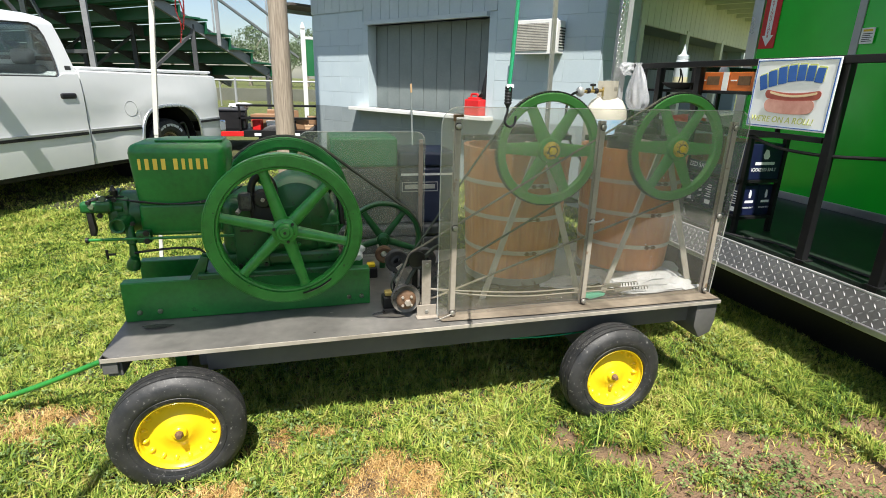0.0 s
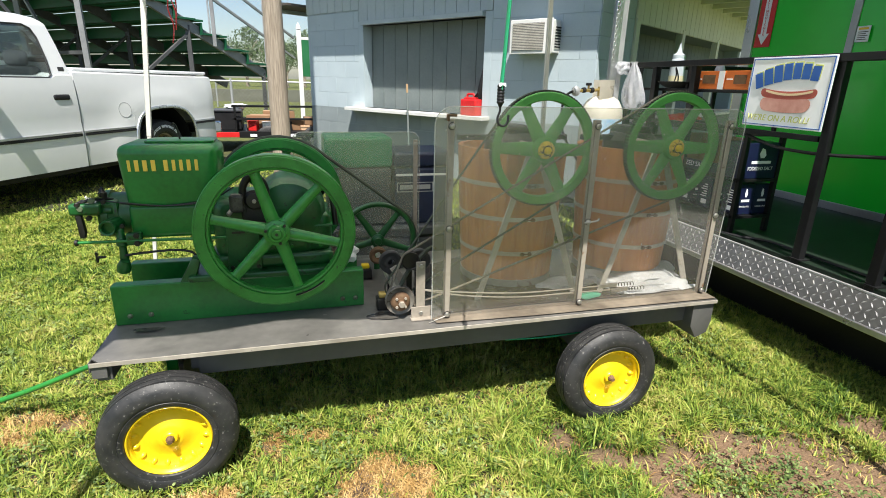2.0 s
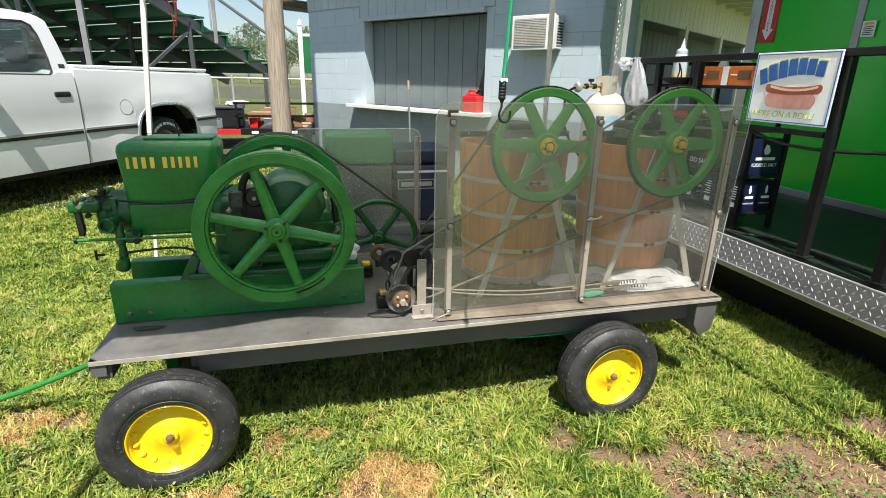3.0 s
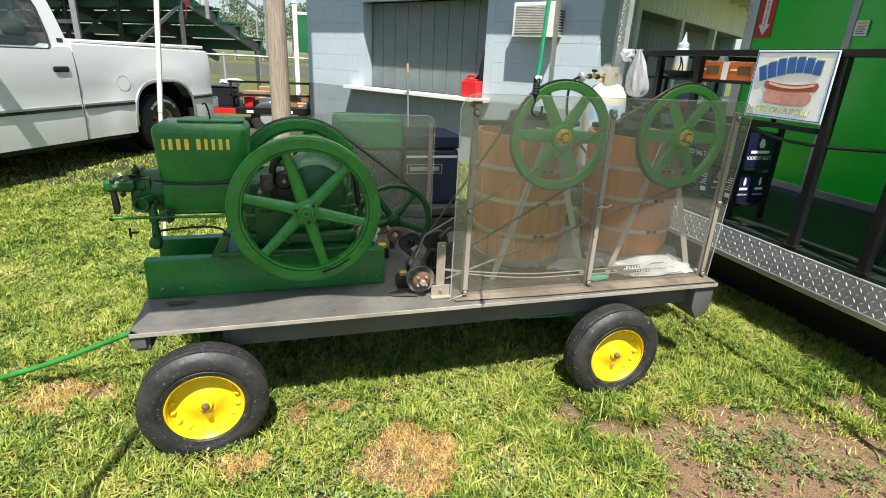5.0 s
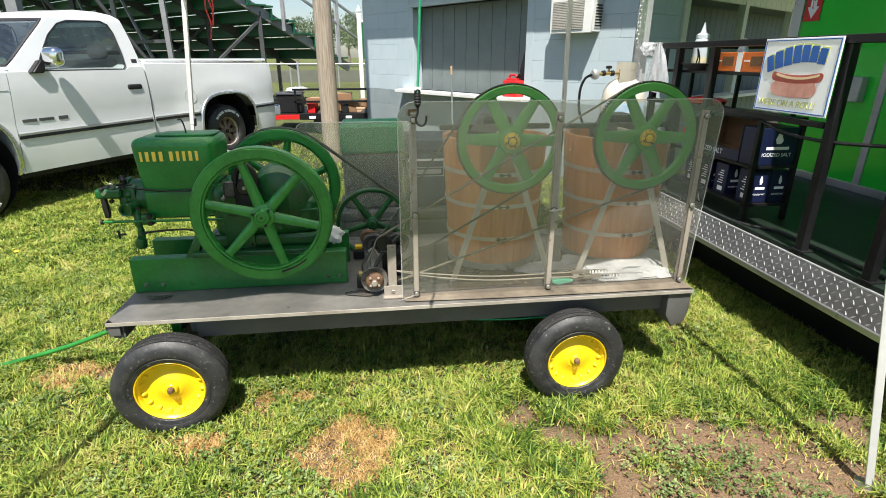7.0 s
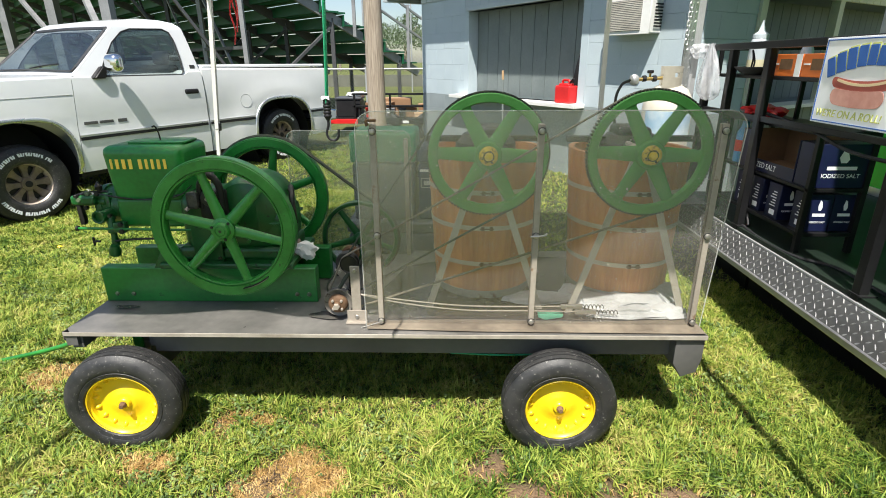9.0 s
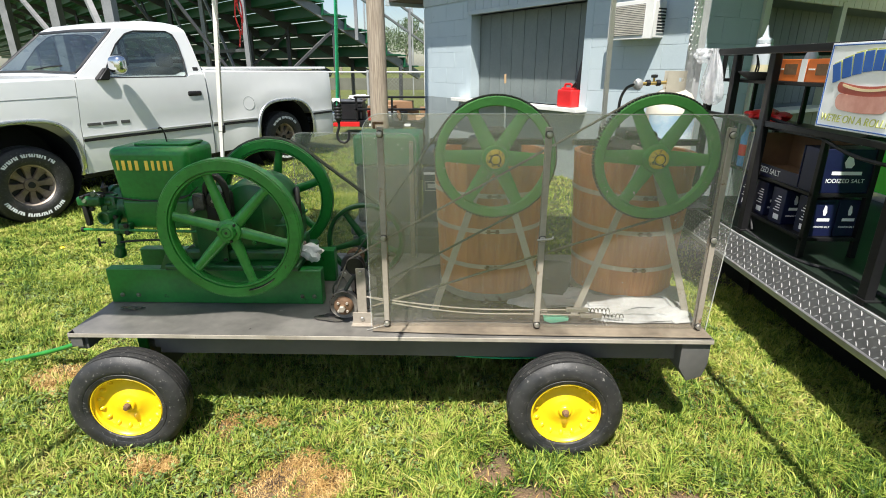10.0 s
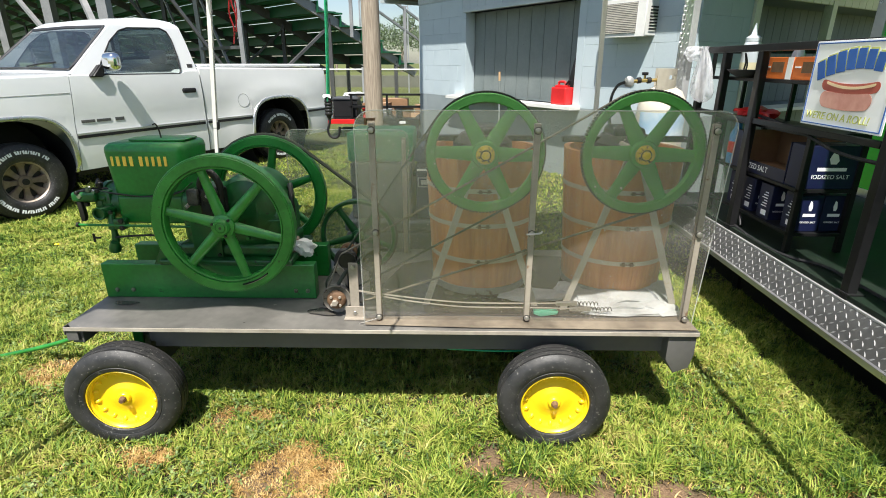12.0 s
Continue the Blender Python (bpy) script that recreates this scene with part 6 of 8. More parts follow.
            for i in list(range(-11, 12)) + list(range(27, 54)):
                if i % 11 == 3:
                    continue
                a = 2 * math.pi * i / 84 + math.pi / 2
                part("sidewall_mark", box(-0.0055 - 0.003 * (i % 3), 0.0055, -0.0165, 0.0165, 0.118, 0.1265, m=t @ Matrix.Rotation(a, 4, "Z") @ Matrix.Translation((0.292, 0, 0)) @ Matrix.Rotation(radians(90 + 14 * (i % 3 - 1)), 4, "Z")), WHITE_PRINT, w, "white sidewall lettering bar")
            first = w
        else:
            w = copy_thing(first, m)
            w.parent = truck
        w.matrix_basis = m
        for key in ("label", "category", "group", "kind"):
            if key in w:
                del w[key]


DASH = surface("pale_grey_dash", (0.32, 0.36, 0.37), (0.42, 0.46, 0.46), 0.6, grain=30, bump=0.1)
SEAM_GREY = surface("panel_gap_grey", (0.2, 0.21, 0.21), (0.3, 0.31, 0.31), 0.7, bump=0.0)
BADGE_GREY = surface("badge_grey", (0.07, 0.07, 0.07), (0.14, 0.14, 0.14), 0.35, metal=0.4, bump=0.05)
ARCH_CHROME = surface("weathered_trim_chrome", (0.6, 0.62, 0.63), (0.75, 0.77, 0.78), 0.28, metal=0.9, bump=0.03)
RIM_BROWN = surface("dark_bronze", (0.1, 0.07, 0.05), (0.26, 0.2, 0.155), 0.5, metal=0.3, big=9, bump=0.1)
RIM_TAN = surface("dusty_bronze_rim", (0.4, 0.32, 0.25), (0.58, 0.49, 0.4), 0.4, metal=0.3, bump=0.05, worn=(0.16, 0.1, 0.06), worn_at=0.62)
build_truck()

# ---- block building ----
BX = Vector((0.55, -0.836, 0)).normalized()
house = thing("block_building", "pale blue painted block building with a shuttered serving window", "building", Matrix(((BX.x, -BX.y, 0, 0.33), (BX.y, BX.x, 0, 10.11), (0, 0, 1, 0), (0, 0, 0, 1))))
HL, WX0, WX1, WZ0, WZ1, C = 5.46, 1.46, 3.9, 1.03, 2.27, 0.247


def build_house():
    # backing walls, open at the window
    for a in ((0.02, WX0, 0, 3.3), (WX1, HL - 0.02, 0, 3.3), (WX0, WX1, 0, WZ0), (WX0, WX1, WZ1, 3.3)):
        part("wall_core", box(a[0], a[1], -0.004, 0.2, a[2], a[3]), MORTAR, house, "", 0)
    part("side_wall", box(HL - 0.2, HL - 0.02, 0.2, 0.9, 0, 3.3), MORTAR, house, "", 0)
    part("side_wall", box(HL - 0.2, HL - 0.02, 0.9, 7.0, 0, 1.0), MORTAR, house, "", 0)
    part("side_wall", box(HL - 0.2, HL - 0.02, 0.9, 7.0, 2.24, 3.3), MORTAR, house, "", 0)
    part("back_wall", box(0.02, 0.2, 0.2, 7.0, 0, 3.3), MORTAR, house, "", 0)
    part("room_back", box(0.2, HL - 0.2, 6.8, 7.0, 0, 3.3), MORTAR, house, "", 0)
    # shutter boards and frame
    n = 9
    w = (WX1 - WX0 - 0.04) / n
    bd = None
    for i in range(n):
        m = Matrix.Translation((WX0 + 0.02 + w * i, 0.17, WZ0))
        if bd is None:
            bd = part("shutter_board", box(0.004, w - 0.004, 0, 0.02, 0.0, WZ1 - WZ0, 0.003), SHUTTER, house, "grey shutter board", 40, m)
        else:
            share("shutter_board", bd.data, house, m)
    part("window_jamb", box(WX0 - 0.1, WX0 + 0.02, -0.012, 0.165, WZ0, WZ1 + 0.06, 0.004), WALL_BLUE, house)
    part("window_jamb", box(WX1 - 0.02, WX1 + 0.1, -0.012, 0.165, WZ0, WZ1 + 0.06, 0.004), WALL_BLUE, house)
    part("window_head", box(WX0 + 0.02, WX1 - 0.02, -0.08, 0.165, WZ1 - 0.0, WZ1 + 0.06, 0.004), SIDING, house)
    part("window_sill", box(WX0 - 0.28, WX1 + 0.12, -0.2, 0.165, WZ0 - 0.05, WZ0, 0.005), OFFWHITE, house, "chipped white serving shelf")
    # siding boards above
    x = 0.0
    while x < HL - 1.5:
        z0 = 2.5 if x < 1.3 else WZ1 + 0.065
        part("siding_board", box(x + 0.003, x + 0.197, -0.025, 0.02, z0, 3.3, 0.003), SIDING, house)
        x += 0.2
    # blocks, one mesh for each shape
    shapes = {}
    def block(x0, x1, z, y, h, mat, m0=Matrix()):
        key = (round(x1 - x0, 2), round(h, 2), mat.name)
        g = 0.0007
        m = m0 @ Matrix.Translation((x0, y, z))
        if key not in shapes:
            shapes[key] = part("block", box(g, x1 - x0 - g, 0, 0.03, g * 1.6, h - g * 1.6, 0.0025), mat, house, "", 40, m).data
        else:
            share("block", shapes[key], house, m)
    for k in range(13):
        z = 0.03 + C * k - 0.02
        mat = WALL_GREY if z < 0.9 else WALL_BLUE
        off = 0.25 if k % 2 else 0.0
        cuts = [0.0] + [off + 0.5 * i for i in range(0, 13) if 0.05 < off + 0.5 * i < HL - 0.03] + [HL]
        for a, b in zip(cuts, cuts[1:]):
            for s, e in ((a, min(b, WX0 - 0.1)), (max(a, WX1 + 0.1), b)) if z > WZ0 - 0.2 and z < WZ1 else ((a, b),):
                if e - s > 0.04 and not (z > 2.4 and a < HL - 1.5):
                    block(s, e, z, -0.01, C, mat)
        # flank beyond the corner
        turn = Matrix.Translation((HL + 0.01, 0, 0)) @ Matrix.Rotation(radians(90), 4, "Z")
        cuts = [0.0] + [off + 0.5 * i for i in range(0, 2) if off + 0.5 * i > 0.05] + [0.9]
        for a, b in zip(cuts, cuts[1:]):
            if b - a > 0.04:
                block(a, b, z, 0.0, C, mat, turn)
    # flank serving windows under beige siding
    y = 0.9
    part("flank_shutter", box(HL - 0.5, HL - 0.48, 0.9, 7.0, 1.0, 2.2), SHUTTER, house)
    part("flank_return", box(HL - 0.5, HL - 0.201, 0.86, 0.9, 0.0, 3.3), MORTAR, house, "", 0)
    part("flank_ceiling", box(HL - 0.5, HL - 0.012, 0.9, 7.0, 2.2, 2.24), SHUTTER, house)
    while y < 6.9:
        part("siding_board", box(HL - 0.01, HL + 0.03, y + 0.004, y + 0.196, 2.2, 3.3, 0.003), BEIGE, house)
        part("siding_board", box(HL - 0.01, HL + 0.02, y + 0.004, y + 0.196, 0.0, 1.05, 0.003), SHUTTER, house)
        part("shutter_board", box(HL - 0.48, HL - 0.46, y + 0.004, y + 0.196, 1.05, 2.2, 0.003), SHUTTER, house)
        y += 0.2
    for yy in (0.9, 2.6, 4.4, 6.85):
        part("flank_post", box(HL - 0.06, HL + 0.04, yy, yy + 0.12, 1.0, 2.25, 0.005), BEIGE, house)
    part("flank_shelf", box(HL - 0.05, HL + 0.25, 1.05, 6.8, 1.02, 1.06, 0.004), OFFWHITE, house)
    # roof with eaves, fascia and rafter tails
    part("roof", box(-0.6, HL + 0.7, -0.48, 7.5, 3.32, 3.42, 0.01), SHADE_STEEL, house, "low roof with overhanging eaves")
    part("fascia", box(-0.62, HL + 0.72, -0.52, -0.48, 3.2, 3.4, 0.004), SIDING, house)
    part("front_soffit", box(-0.6, HL + 0.7, -0.48, -0.026, 3.29, 3.318, 0.003), SIDING, house)
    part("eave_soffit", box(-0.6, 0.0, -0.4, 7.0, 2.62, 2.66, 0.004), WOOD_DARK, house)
    part("eave_fascia", box(-0.66, -0.6, -0.45, 7.0, 2.56, 2.74, 0.004), SIDING, house)
    # unseen low overhang, added to keep the flank wall in shade
    part("flank_awning", box(HL + 0.03, HL + 1.1, 0.0, 7.0, 2.78, 2.84, 0.006), BEIGE, house, "boarded overhang added to shade the flank")
    for i in range(12):
        part("awning_rafter", box(HL + 0.03, HL + 1.07, 0.2 + 0.6 * i, 0.26 + 0.6 * i, 2.66, 2.78, 0.004), BEIGE, house)
    for i in range(12):
        part("rafter_tail", box(HL + 0.03, HL + 0.65, 0.2 + 0.6 * i, 0.26 + 0.6 * i, 3.12, 3.3, 0.004), BEIGE, house)


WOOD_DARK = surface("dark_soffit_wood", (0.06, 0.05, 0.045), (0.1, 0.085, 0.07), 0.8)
build_house()

GRILLE = surface("dusty_grille_plastic", (0.34, 0.32, 0.27), (0.5, 0.48, 0.42), 0.7, grain=40, big=9, bump=0.1)
ac = thing("air_conditioner", "white window air conditioner set in the block wall", "air conditioner", house.matrix_basis @ Matrix.Translation((4.42, 0.06, 1.805)))
part("case", box(0, 0.56, -0.25, 0.1, 0, 0.36, 0.012), OFFWHITE, ac)
part("front_frame", box(-0.01, 0.57, -0.268, -0.25, -0.01, 0.37, 0.008), OFFWHITE, ac)
part("grille_back", box(0.03, 0.46, -0.272, -0.268, 0.03, 0.33), COOLER_GREY, ac)
for i in range(17):
    part("grille_slat", box(0.03, 0.46, -0.279, -0.272, 0.034 + 0.0175 * i, 0.0455 + 0.0175 * i, 0.001), GRILLE, ac)
for i in range(8):
    part("side_louvre", box(0.571, 0.574, -0.2, -0.08, 0.06 + 0.03 * i, 0.075 + 0.03 * i), DARK_IRON, ac)

# ---- posts, poles and what hangs from them ----
pole = thing("utility_pole", "weathered grey-brown wooden utility pole", "pole", Matrix.Translation((-0.17, 7.47, 0)))
part("pole_shaft", lathe([(0.128, -0.1), (0.122, 1.5), (0.112, 4.0), (0.1, 7.0), (0, 7.0)], 28), POLE_WOOD, pole)
canopy = thing("canopy_tent", "pop-up canopy tent on thin white square legs over the wagon", "canopy tent")
CORNERS = [(-0.82, 4.15), (1.985, 4.05), (1.99, 1.4), (-0.79, 1.24)]
FEET = [(-1.05, 4.15), (2.02, 4.05), (2.27, 1.13), (-1.04, 0.97)]
LEG_PAINT = surface("dull_white_leg_paint", (0.5, 0.5, 0.47), (0.6, 0.6, 0.57), 0.5, grain=30, bump=0.08, worn=(0.32, 0.3, 0.27), worn_at=0.66)
for (x, y), (cx, cy) in zip(FEET, CORNERS):
    lean = Matrix.Translation((x, y, 0)) @ Vector((cx - x, cy - y, 2.5)).to_track_quat("Z", "Y").to_matrix().to_4x4()
    leg = part("lower_leg", box(-0.0125, 0.0125, -0.0125, 0.0125, 0.0, 1.1, 0.002), LEG_PAINT, canopy, "thin white leg tube", 40, lean)
    part("upper_leg", box(-0.0155, 0.0155, -0.0155, 0.0155, 1.05, 2.5, 0.003), LEG_PAINT, leg)
    part("foot_plate", box(-0.045, 0.045, -0.045, 0.045, 0.0, 0.006, 0.002), STEEL, leg)
    part("lock_clip", box(-0.021, 0.021, -0.026, -0.017, 1.04, 1.1, 0.004), BLACK_PLASTIC, leg)
CANVAS = surface("pale_canvas", (0.7, 0.7, 0.68), (0.78, 0.78, 0.76), 0.9, grain=200, bump=0.1)
cn, cl = CANVAS.node_tree.nodes, CANVAS.node_tree.links
thin, both = cn.new("ShaderNodeBsdfTranslucent"), cn.new("ShaderNodeMixShader")
thin.inputs[0].default_value, both.inputs[0].default_value = (0.965, 0.955, 0.905, 1), 0.8
cl.new(cn["Principled BSDF"].outputs[0], both.inputs[1]), cl.new(thin.outputs[0], both.inputs[2]), cl.new(both.outputs[0], cn["Material Output"].inputs[0])
mid = Vector((sum(c[0] for c in CORNERS) / 4, sum(c[1] for c in CORNERS) / 4, 3.2))
ring, low = [], []
for (xa, ya), (xb, yb) in zip(CORNERS, CORNERS[1:] + CORNERS[:1]):
    for k in range(24):
        q = k / 24
        c = Vector((xa + (xb - xa) * q, ya + (yb - ya) * q, 2.5 - 0.05 * math.sin(math.pi * q)))
        out = (Vector((c.x, c.y, 0)) - Vector((mid.x, mid.y, 0))).normalized() * 0.06
        ring.append(c + out)
        low.append(c + out * (1.3 + 0.5 * math.sin(k * 0.9)) + Vector((0, 0, -0.36 - 0.025 * math.sin(k * 1.3))))
bm = bmesh.new()
top, a_, b_ = bm.verts.new(mid), [bm.verts.new(p) for p in ring], [bm.verts.new(p) for p in low]
for k in range(len(a_)):
    n_ = (k + 1) % len(a_)
    bm.faces.new((a_[k], a_[n_], top)), bm.faces.new((a_[k], b_[k], b_[n_], a_[n_]))
bmesh.ops.solidify(bm, geom=list(bm.faces), thickness=0.002)
part("canvas_roof", bm, CANVAS, canopy, "pale canvas roof with a hanging valance")
strap = thing("bungee_strap", "green strap with a black hook hanging from above", "bungee strap", Matrix.Translation((0.587, 1.405, 0)))
part("strap_band", tube(bent([(0.0, 0, 2.62), (0.012, 0, 2.3), (0.014, 0, 1.8), (0.006, 0, 1.55), (0.0, 0, 1.44)]), 0.011, 8, flat=0.35), GREEN_STRAP, strap)
bm = bmesh.new()
for i in range(6):
    lathe([(0.0085, 0.008), (0.0102, 0.006), (0.0102, 0.002), (0.0085, 0)], 14, bm, Matrix.Translation((0, 0, 1.405 + 0.008 * i)), close=False)
lathe([(0.003, 1.395), (0.008, 1.405), (0.0085, 1.455), (0, 1.456)], 14, bm)
part("hook_grip", bm, BLACK_PLASTIC, strap)
part("hook", tube(bent([(0, 0, 1.4), (0.0, 0, 1.385), (-0.006, 0, 1.365), (0.0, 0, 1.35), (0.014, 0, 1.346), (0.024, 0, 1.356), (0.026, 0, 1.375)]), 0.0034, 8), BLACK_PLASTIC, strap, "black plastic hook")
part("torn_tag", plate([(-0.012, 0.002), (-0.008, -0.004), (0.0, 0.001), (0.01, -0.004), (0.009, 0.006), (-0.008, 0.007)], 0.001, m=Matrix.Translation((0, -0.012, 1.452))), WHITE_PRINT, strap)


# ---- green food trailer with porch ----
trailer = thing("food_trailer", "bright green food trailer with a railed porch and tread plate edge", "food trailer")
FX, FZ = 2.69, 0.56
TY0, TY1 = -1.6, 4.1


def build_trailer():
    part("porch_floor", box(FX, 4.12, TY0, TY1, FZ - 0.06, FZ, 0.004), PORCH, trailer, "dark porch floor")
    part("green_wall", box(4.12, 4.2, TY0, 4.3, FZ - 0.1, 3.1, 0.003), TRAILER_GREEN, trailer, "glossy bright green wall")
    part("wall_end", box(4.2, 6.4, 4.22, 4.3, FZ - 0.1, 3.1, 0.003), TRAILER_GREEN, trailer)
    part("end_wall", box(FX + 0.02, 4.12, TY0 - 0.06, TY0, FZ, 3.1, 0.003), TRAILER_GREEN, trailer)
    part("base_trim", box(4.105, 4.12, TY0, 4.3, FZ, FZ + 0.06, 0.003), BRIGHT_ALU, trailer, "bright aluminium base trim")
    for y in (3.29, 1.9, 0.5):
        part("wall_seam", box(4.108, 4.12, y - 0.03, y + 0.03, FZ + 0.06, 3.1, 0.003), GALV, trailer)
    part("corner_trim", box(4.1, 4.125, 4.2, 4.31, FZ, 3.1, 0.002), BRIGHT_ALU, trailer, "tread plate corner trim")
    # chassis, and an added black sheet standing in for the shade beneath
    part("chassis", box(FX + 0.1, 6.3, TY0 + 0.1, TY1 - 0.1, 0.3, FZ - 0.06, 0.01), BLACK, trailer)
    part("side_skirt", box(2.97, 3.0, TY0 + 0.1, TY1 - 0.1, 0.02, 0.3, 0.003), BLACK, trailer, "black sheet added for the shade under the floor")
    # sloping tread plate edge
    a, b = Vector((2.618, 0, 0.391)), Vector((2.686, 0, 0.538))
    d = b - a
    ang = math.atan2(d.z, d.x)
    m = Matrix.Translation((a.x, 0, a.z)) @ Matrix.Rotation(-ang, 4, "Y")
    part("tread_plate", box(0, d.length, TY0, TY1, -0.006, 0, 0.001, m=m), TREAD, trailer, "diamond tread plate")
    part("edge_rail", box(2.605, 2.627, TY0, TY1, 0.363, 0.395, 0.004), BRIGHT_ALU, trailer, "polished edge rail")
    part("inner_lip", box(FX - 0.012, FX + 0.03, TY0, TY1, FZ - 0.036, FZ - 0.024, 0.003), GALV, trailer)
    bm = bmesh.new()
    for i in range(5):
        for j in range(int((TY1 - TY0) / 0.038)):
            s = 1 if (i + j) % 2 else -1
            mm = m @ Matrix.Translation((0.015 + i * 0.03, TY0 + 0.03 + j * 0.038, 0.0)) @ Matrix.Rotation(radians(45 * s), 4, "Z")
            pts = [(-0.0145, 0, 0), (0, -0.004, 0), (0.0145, 0, 0), (0, 0.004, 0), (-0.01, 0, 0.003), (0.01, 0, 0.003)]
            v = [bm.verts.new(mm @ Vector(q)) for q in pts]
            for f in ((0, 1, 5, 4), (1, 2, 5), (2, 3, 4, 5), (3, 0, 4)):
                bm.faces.new([v[k] for k in f])
    t_ = part("tread_bump", bm, TREAD_BUMP, trailer, "", 0)
    t_["kind"] = "stuff"
    # corner post with tread plate edges
    part("corner_post", box(2.56, 2.65, 4.0, 4.07, FZ - 0.1, 3.1, 0.003), GALV, trailer)
    part("post_seam", box(2.594, 2.618, 3.99, 4.0, FZ - 0.1, 3.1, 0.002), GALV, trailer, "pale strip between tread plates")
    for x in (2.535, 2.565):
        cp = part("post_trim", box(x, x + 0.03, 3.985, 4.002, FZ - 0.1, 3.1, 0.002), BRIGHT_ALU, trailer, "tread plate strip")
        bm = bmesh.new()
        for j in range(80):
            mm = Matrix.Translation((x + 0.015, 3.985, FZ + 0.03 * j)) @ Matrix.Rotation(radians(90), 4, "X") @ Matrix.Rotation(radians(45 if j % 2 else -45), 4, "Z")
            v = [bm.verts.new(mm @ Vector(q)) for q in [(-0.012, 0, 0), (0, -0.004, 0), (0.012, 0, 0), (0, 0.004, 0), (-0.006, 0, 0.0025), (0.006, 0, 0.0025)]]
            for f in ((0, 1, 5, 4), (1, 2, 5), (2, 3, 4, 5), (3, 0, 4)):
                bm.faces.new([v[k] for k in f])
        part("tread_bump", bm, BRIGHT_ALU, cp, "", 0)["kind"] = "stuff"
    # railing
    part("top_rail", box(2.675, 2.715, TY0, 3.96, 1.6, 1.64, 0.004), BLACK, trailer, "black square rail")
    part("top_rail", box(2.717, 4.1, 3.92, 3.96, 1.6, 1.64, 0.004), BLACK, trailer)
    for y in (3.94, 3.62, 3.2, 2.16, 1.75, 0.9):
        part("rail_post", box(2.685, 2.73, y - 0.024, y + 0.024, FZ - 0.03, 1.63, 0.004), BLACK, trailer, "black square rail post")
        part("post_foot", box(2.68, 2.76, y - 0.04, y + 0.04, FZ, FZ + 0.008, 0.002), BLACK, trailer)
    part("mid_rail", box(2.695, 2.725, 2.2, 4.0, 1.2, 1.23, 0.003), BLACK, trailer)


build_trailer()
for y in (-0.8, 3.4):
    part("support_leg", box(2.95, 3.02, y, y + 0.07, 0.0, 0.32, 0.004), BLACK, trailer)
    part("support_leg", box(5.9, 5.97, y, y + 0.07, 0.0, 0.32, 0.004), BLACK, trailer)
for y in (0.6, 1.4):
    part("trailer_tyre", lathe([(0.16, 0.09), (0.2, 0.1), (0.29, 0.095), (0.315, 0.07), (0.318, -0.07), (0.29, -0.095), (0.16, -0.09)], 36, m=Matrix.Translation((3.9, y, 0.318)) @ Matrix.Rotation(radians(90), 4, "Y"), close=True), RUBBER, trailer)
part("roof", box(4.0, 6.4, TY0, 4.3, 3.1, 3.2, 0.01), OFFWHITE, trailer)
part("porch_roof", box(2.66, 3.998, TY0, 4.1, 3.1, 3.2, 0.01), OFFWHITE, trailer, "flat roof over the porch")
part("far_wall", box(6.36, 6.4, TY0, 4.22, FZ - 0.1, 3.1, 0.003), TRAILER_GREEN, trailer)
part("tongue_beam", box(2.2, 2.6, 4.12, 4.2, 0.45, 0.53, 0.005), BLACK, trailer)
part("tank_tray", box(2.12, 2.68, 3.56, 4.2, 0.585, 0.6, 0.003), BLACK, trailer)
part("tray_leg", box(2.36, 2.44, 3.82, 3.9, 0.0, 0.585, 0.005), BLACK, trailer)
part("wall_box", box(4.06, 4.119, 3.42, 3.6, 1.22, 1.4, 0.006), GALV, trailer)


chain = thing("hanging_chain", "bright steel chain hanging at the porch corner", "chain", Matrix.Translation((2.525, 3.95, 0)))
loop = [(0.011 * math.cos(k * math.pi / 8), 0, 0.009 * math.sin(k * math.pi / 8) + (0.009 if k < 8 else -0.009)) for k in range(16)]
first_link = part("chain_link", tube(loop, 0.0035, 6, closed=True), BRIGHT_ALU, chain, "", 40, Matrix.Translation((0, 0, 1.66)))
for k in range(1, 30):
    share("chain_link", first_link.data, chain, Matrix.Translation((0, 0, 1.66 + 0.029 * k)) @ Matrix.Rotation(radians(90 * (k % 2)), 4, "Z"))


def facing(x, y, z):
    """Stands a piece on the trailer's flank: its x runs to -y of the world, its front to -x."""
    return Matrix(((0, 1, 0, x), (-1, 0, 0, y), (0, 0, 1, z), (0, 0, 0, 1)))


# hot dog sign
sign = thing("hot_dog_sign", "white hot dog sign with blue lettering bars tied to the rail", "sign", facing(2.664, 2.68, 1.256) @ Matrix.Diagonal((0.945, 1, 0.955, 1)))
SW, SH = 0.545, 0.395
part("board", box(0, SW, -0.006, 0, 0, SH, 0.002), WHITE_PRINT, sign)
for a in ((0.008, SW - 0.008, 0.008, 0.013), (0.008, SW - 0.008, SH - 0.013, SH - 0.008), (0.008, 0.013, 0.013, SH - 0.013), (SW - 0.013, SW - 0.008, 0.013, SH - 0.013)):
    part("border", box(a[0], a[1], -0.0085, -0.006, a[2], a[3]), BLUE_PRINT, sign, "blue border")
xs = 0.05
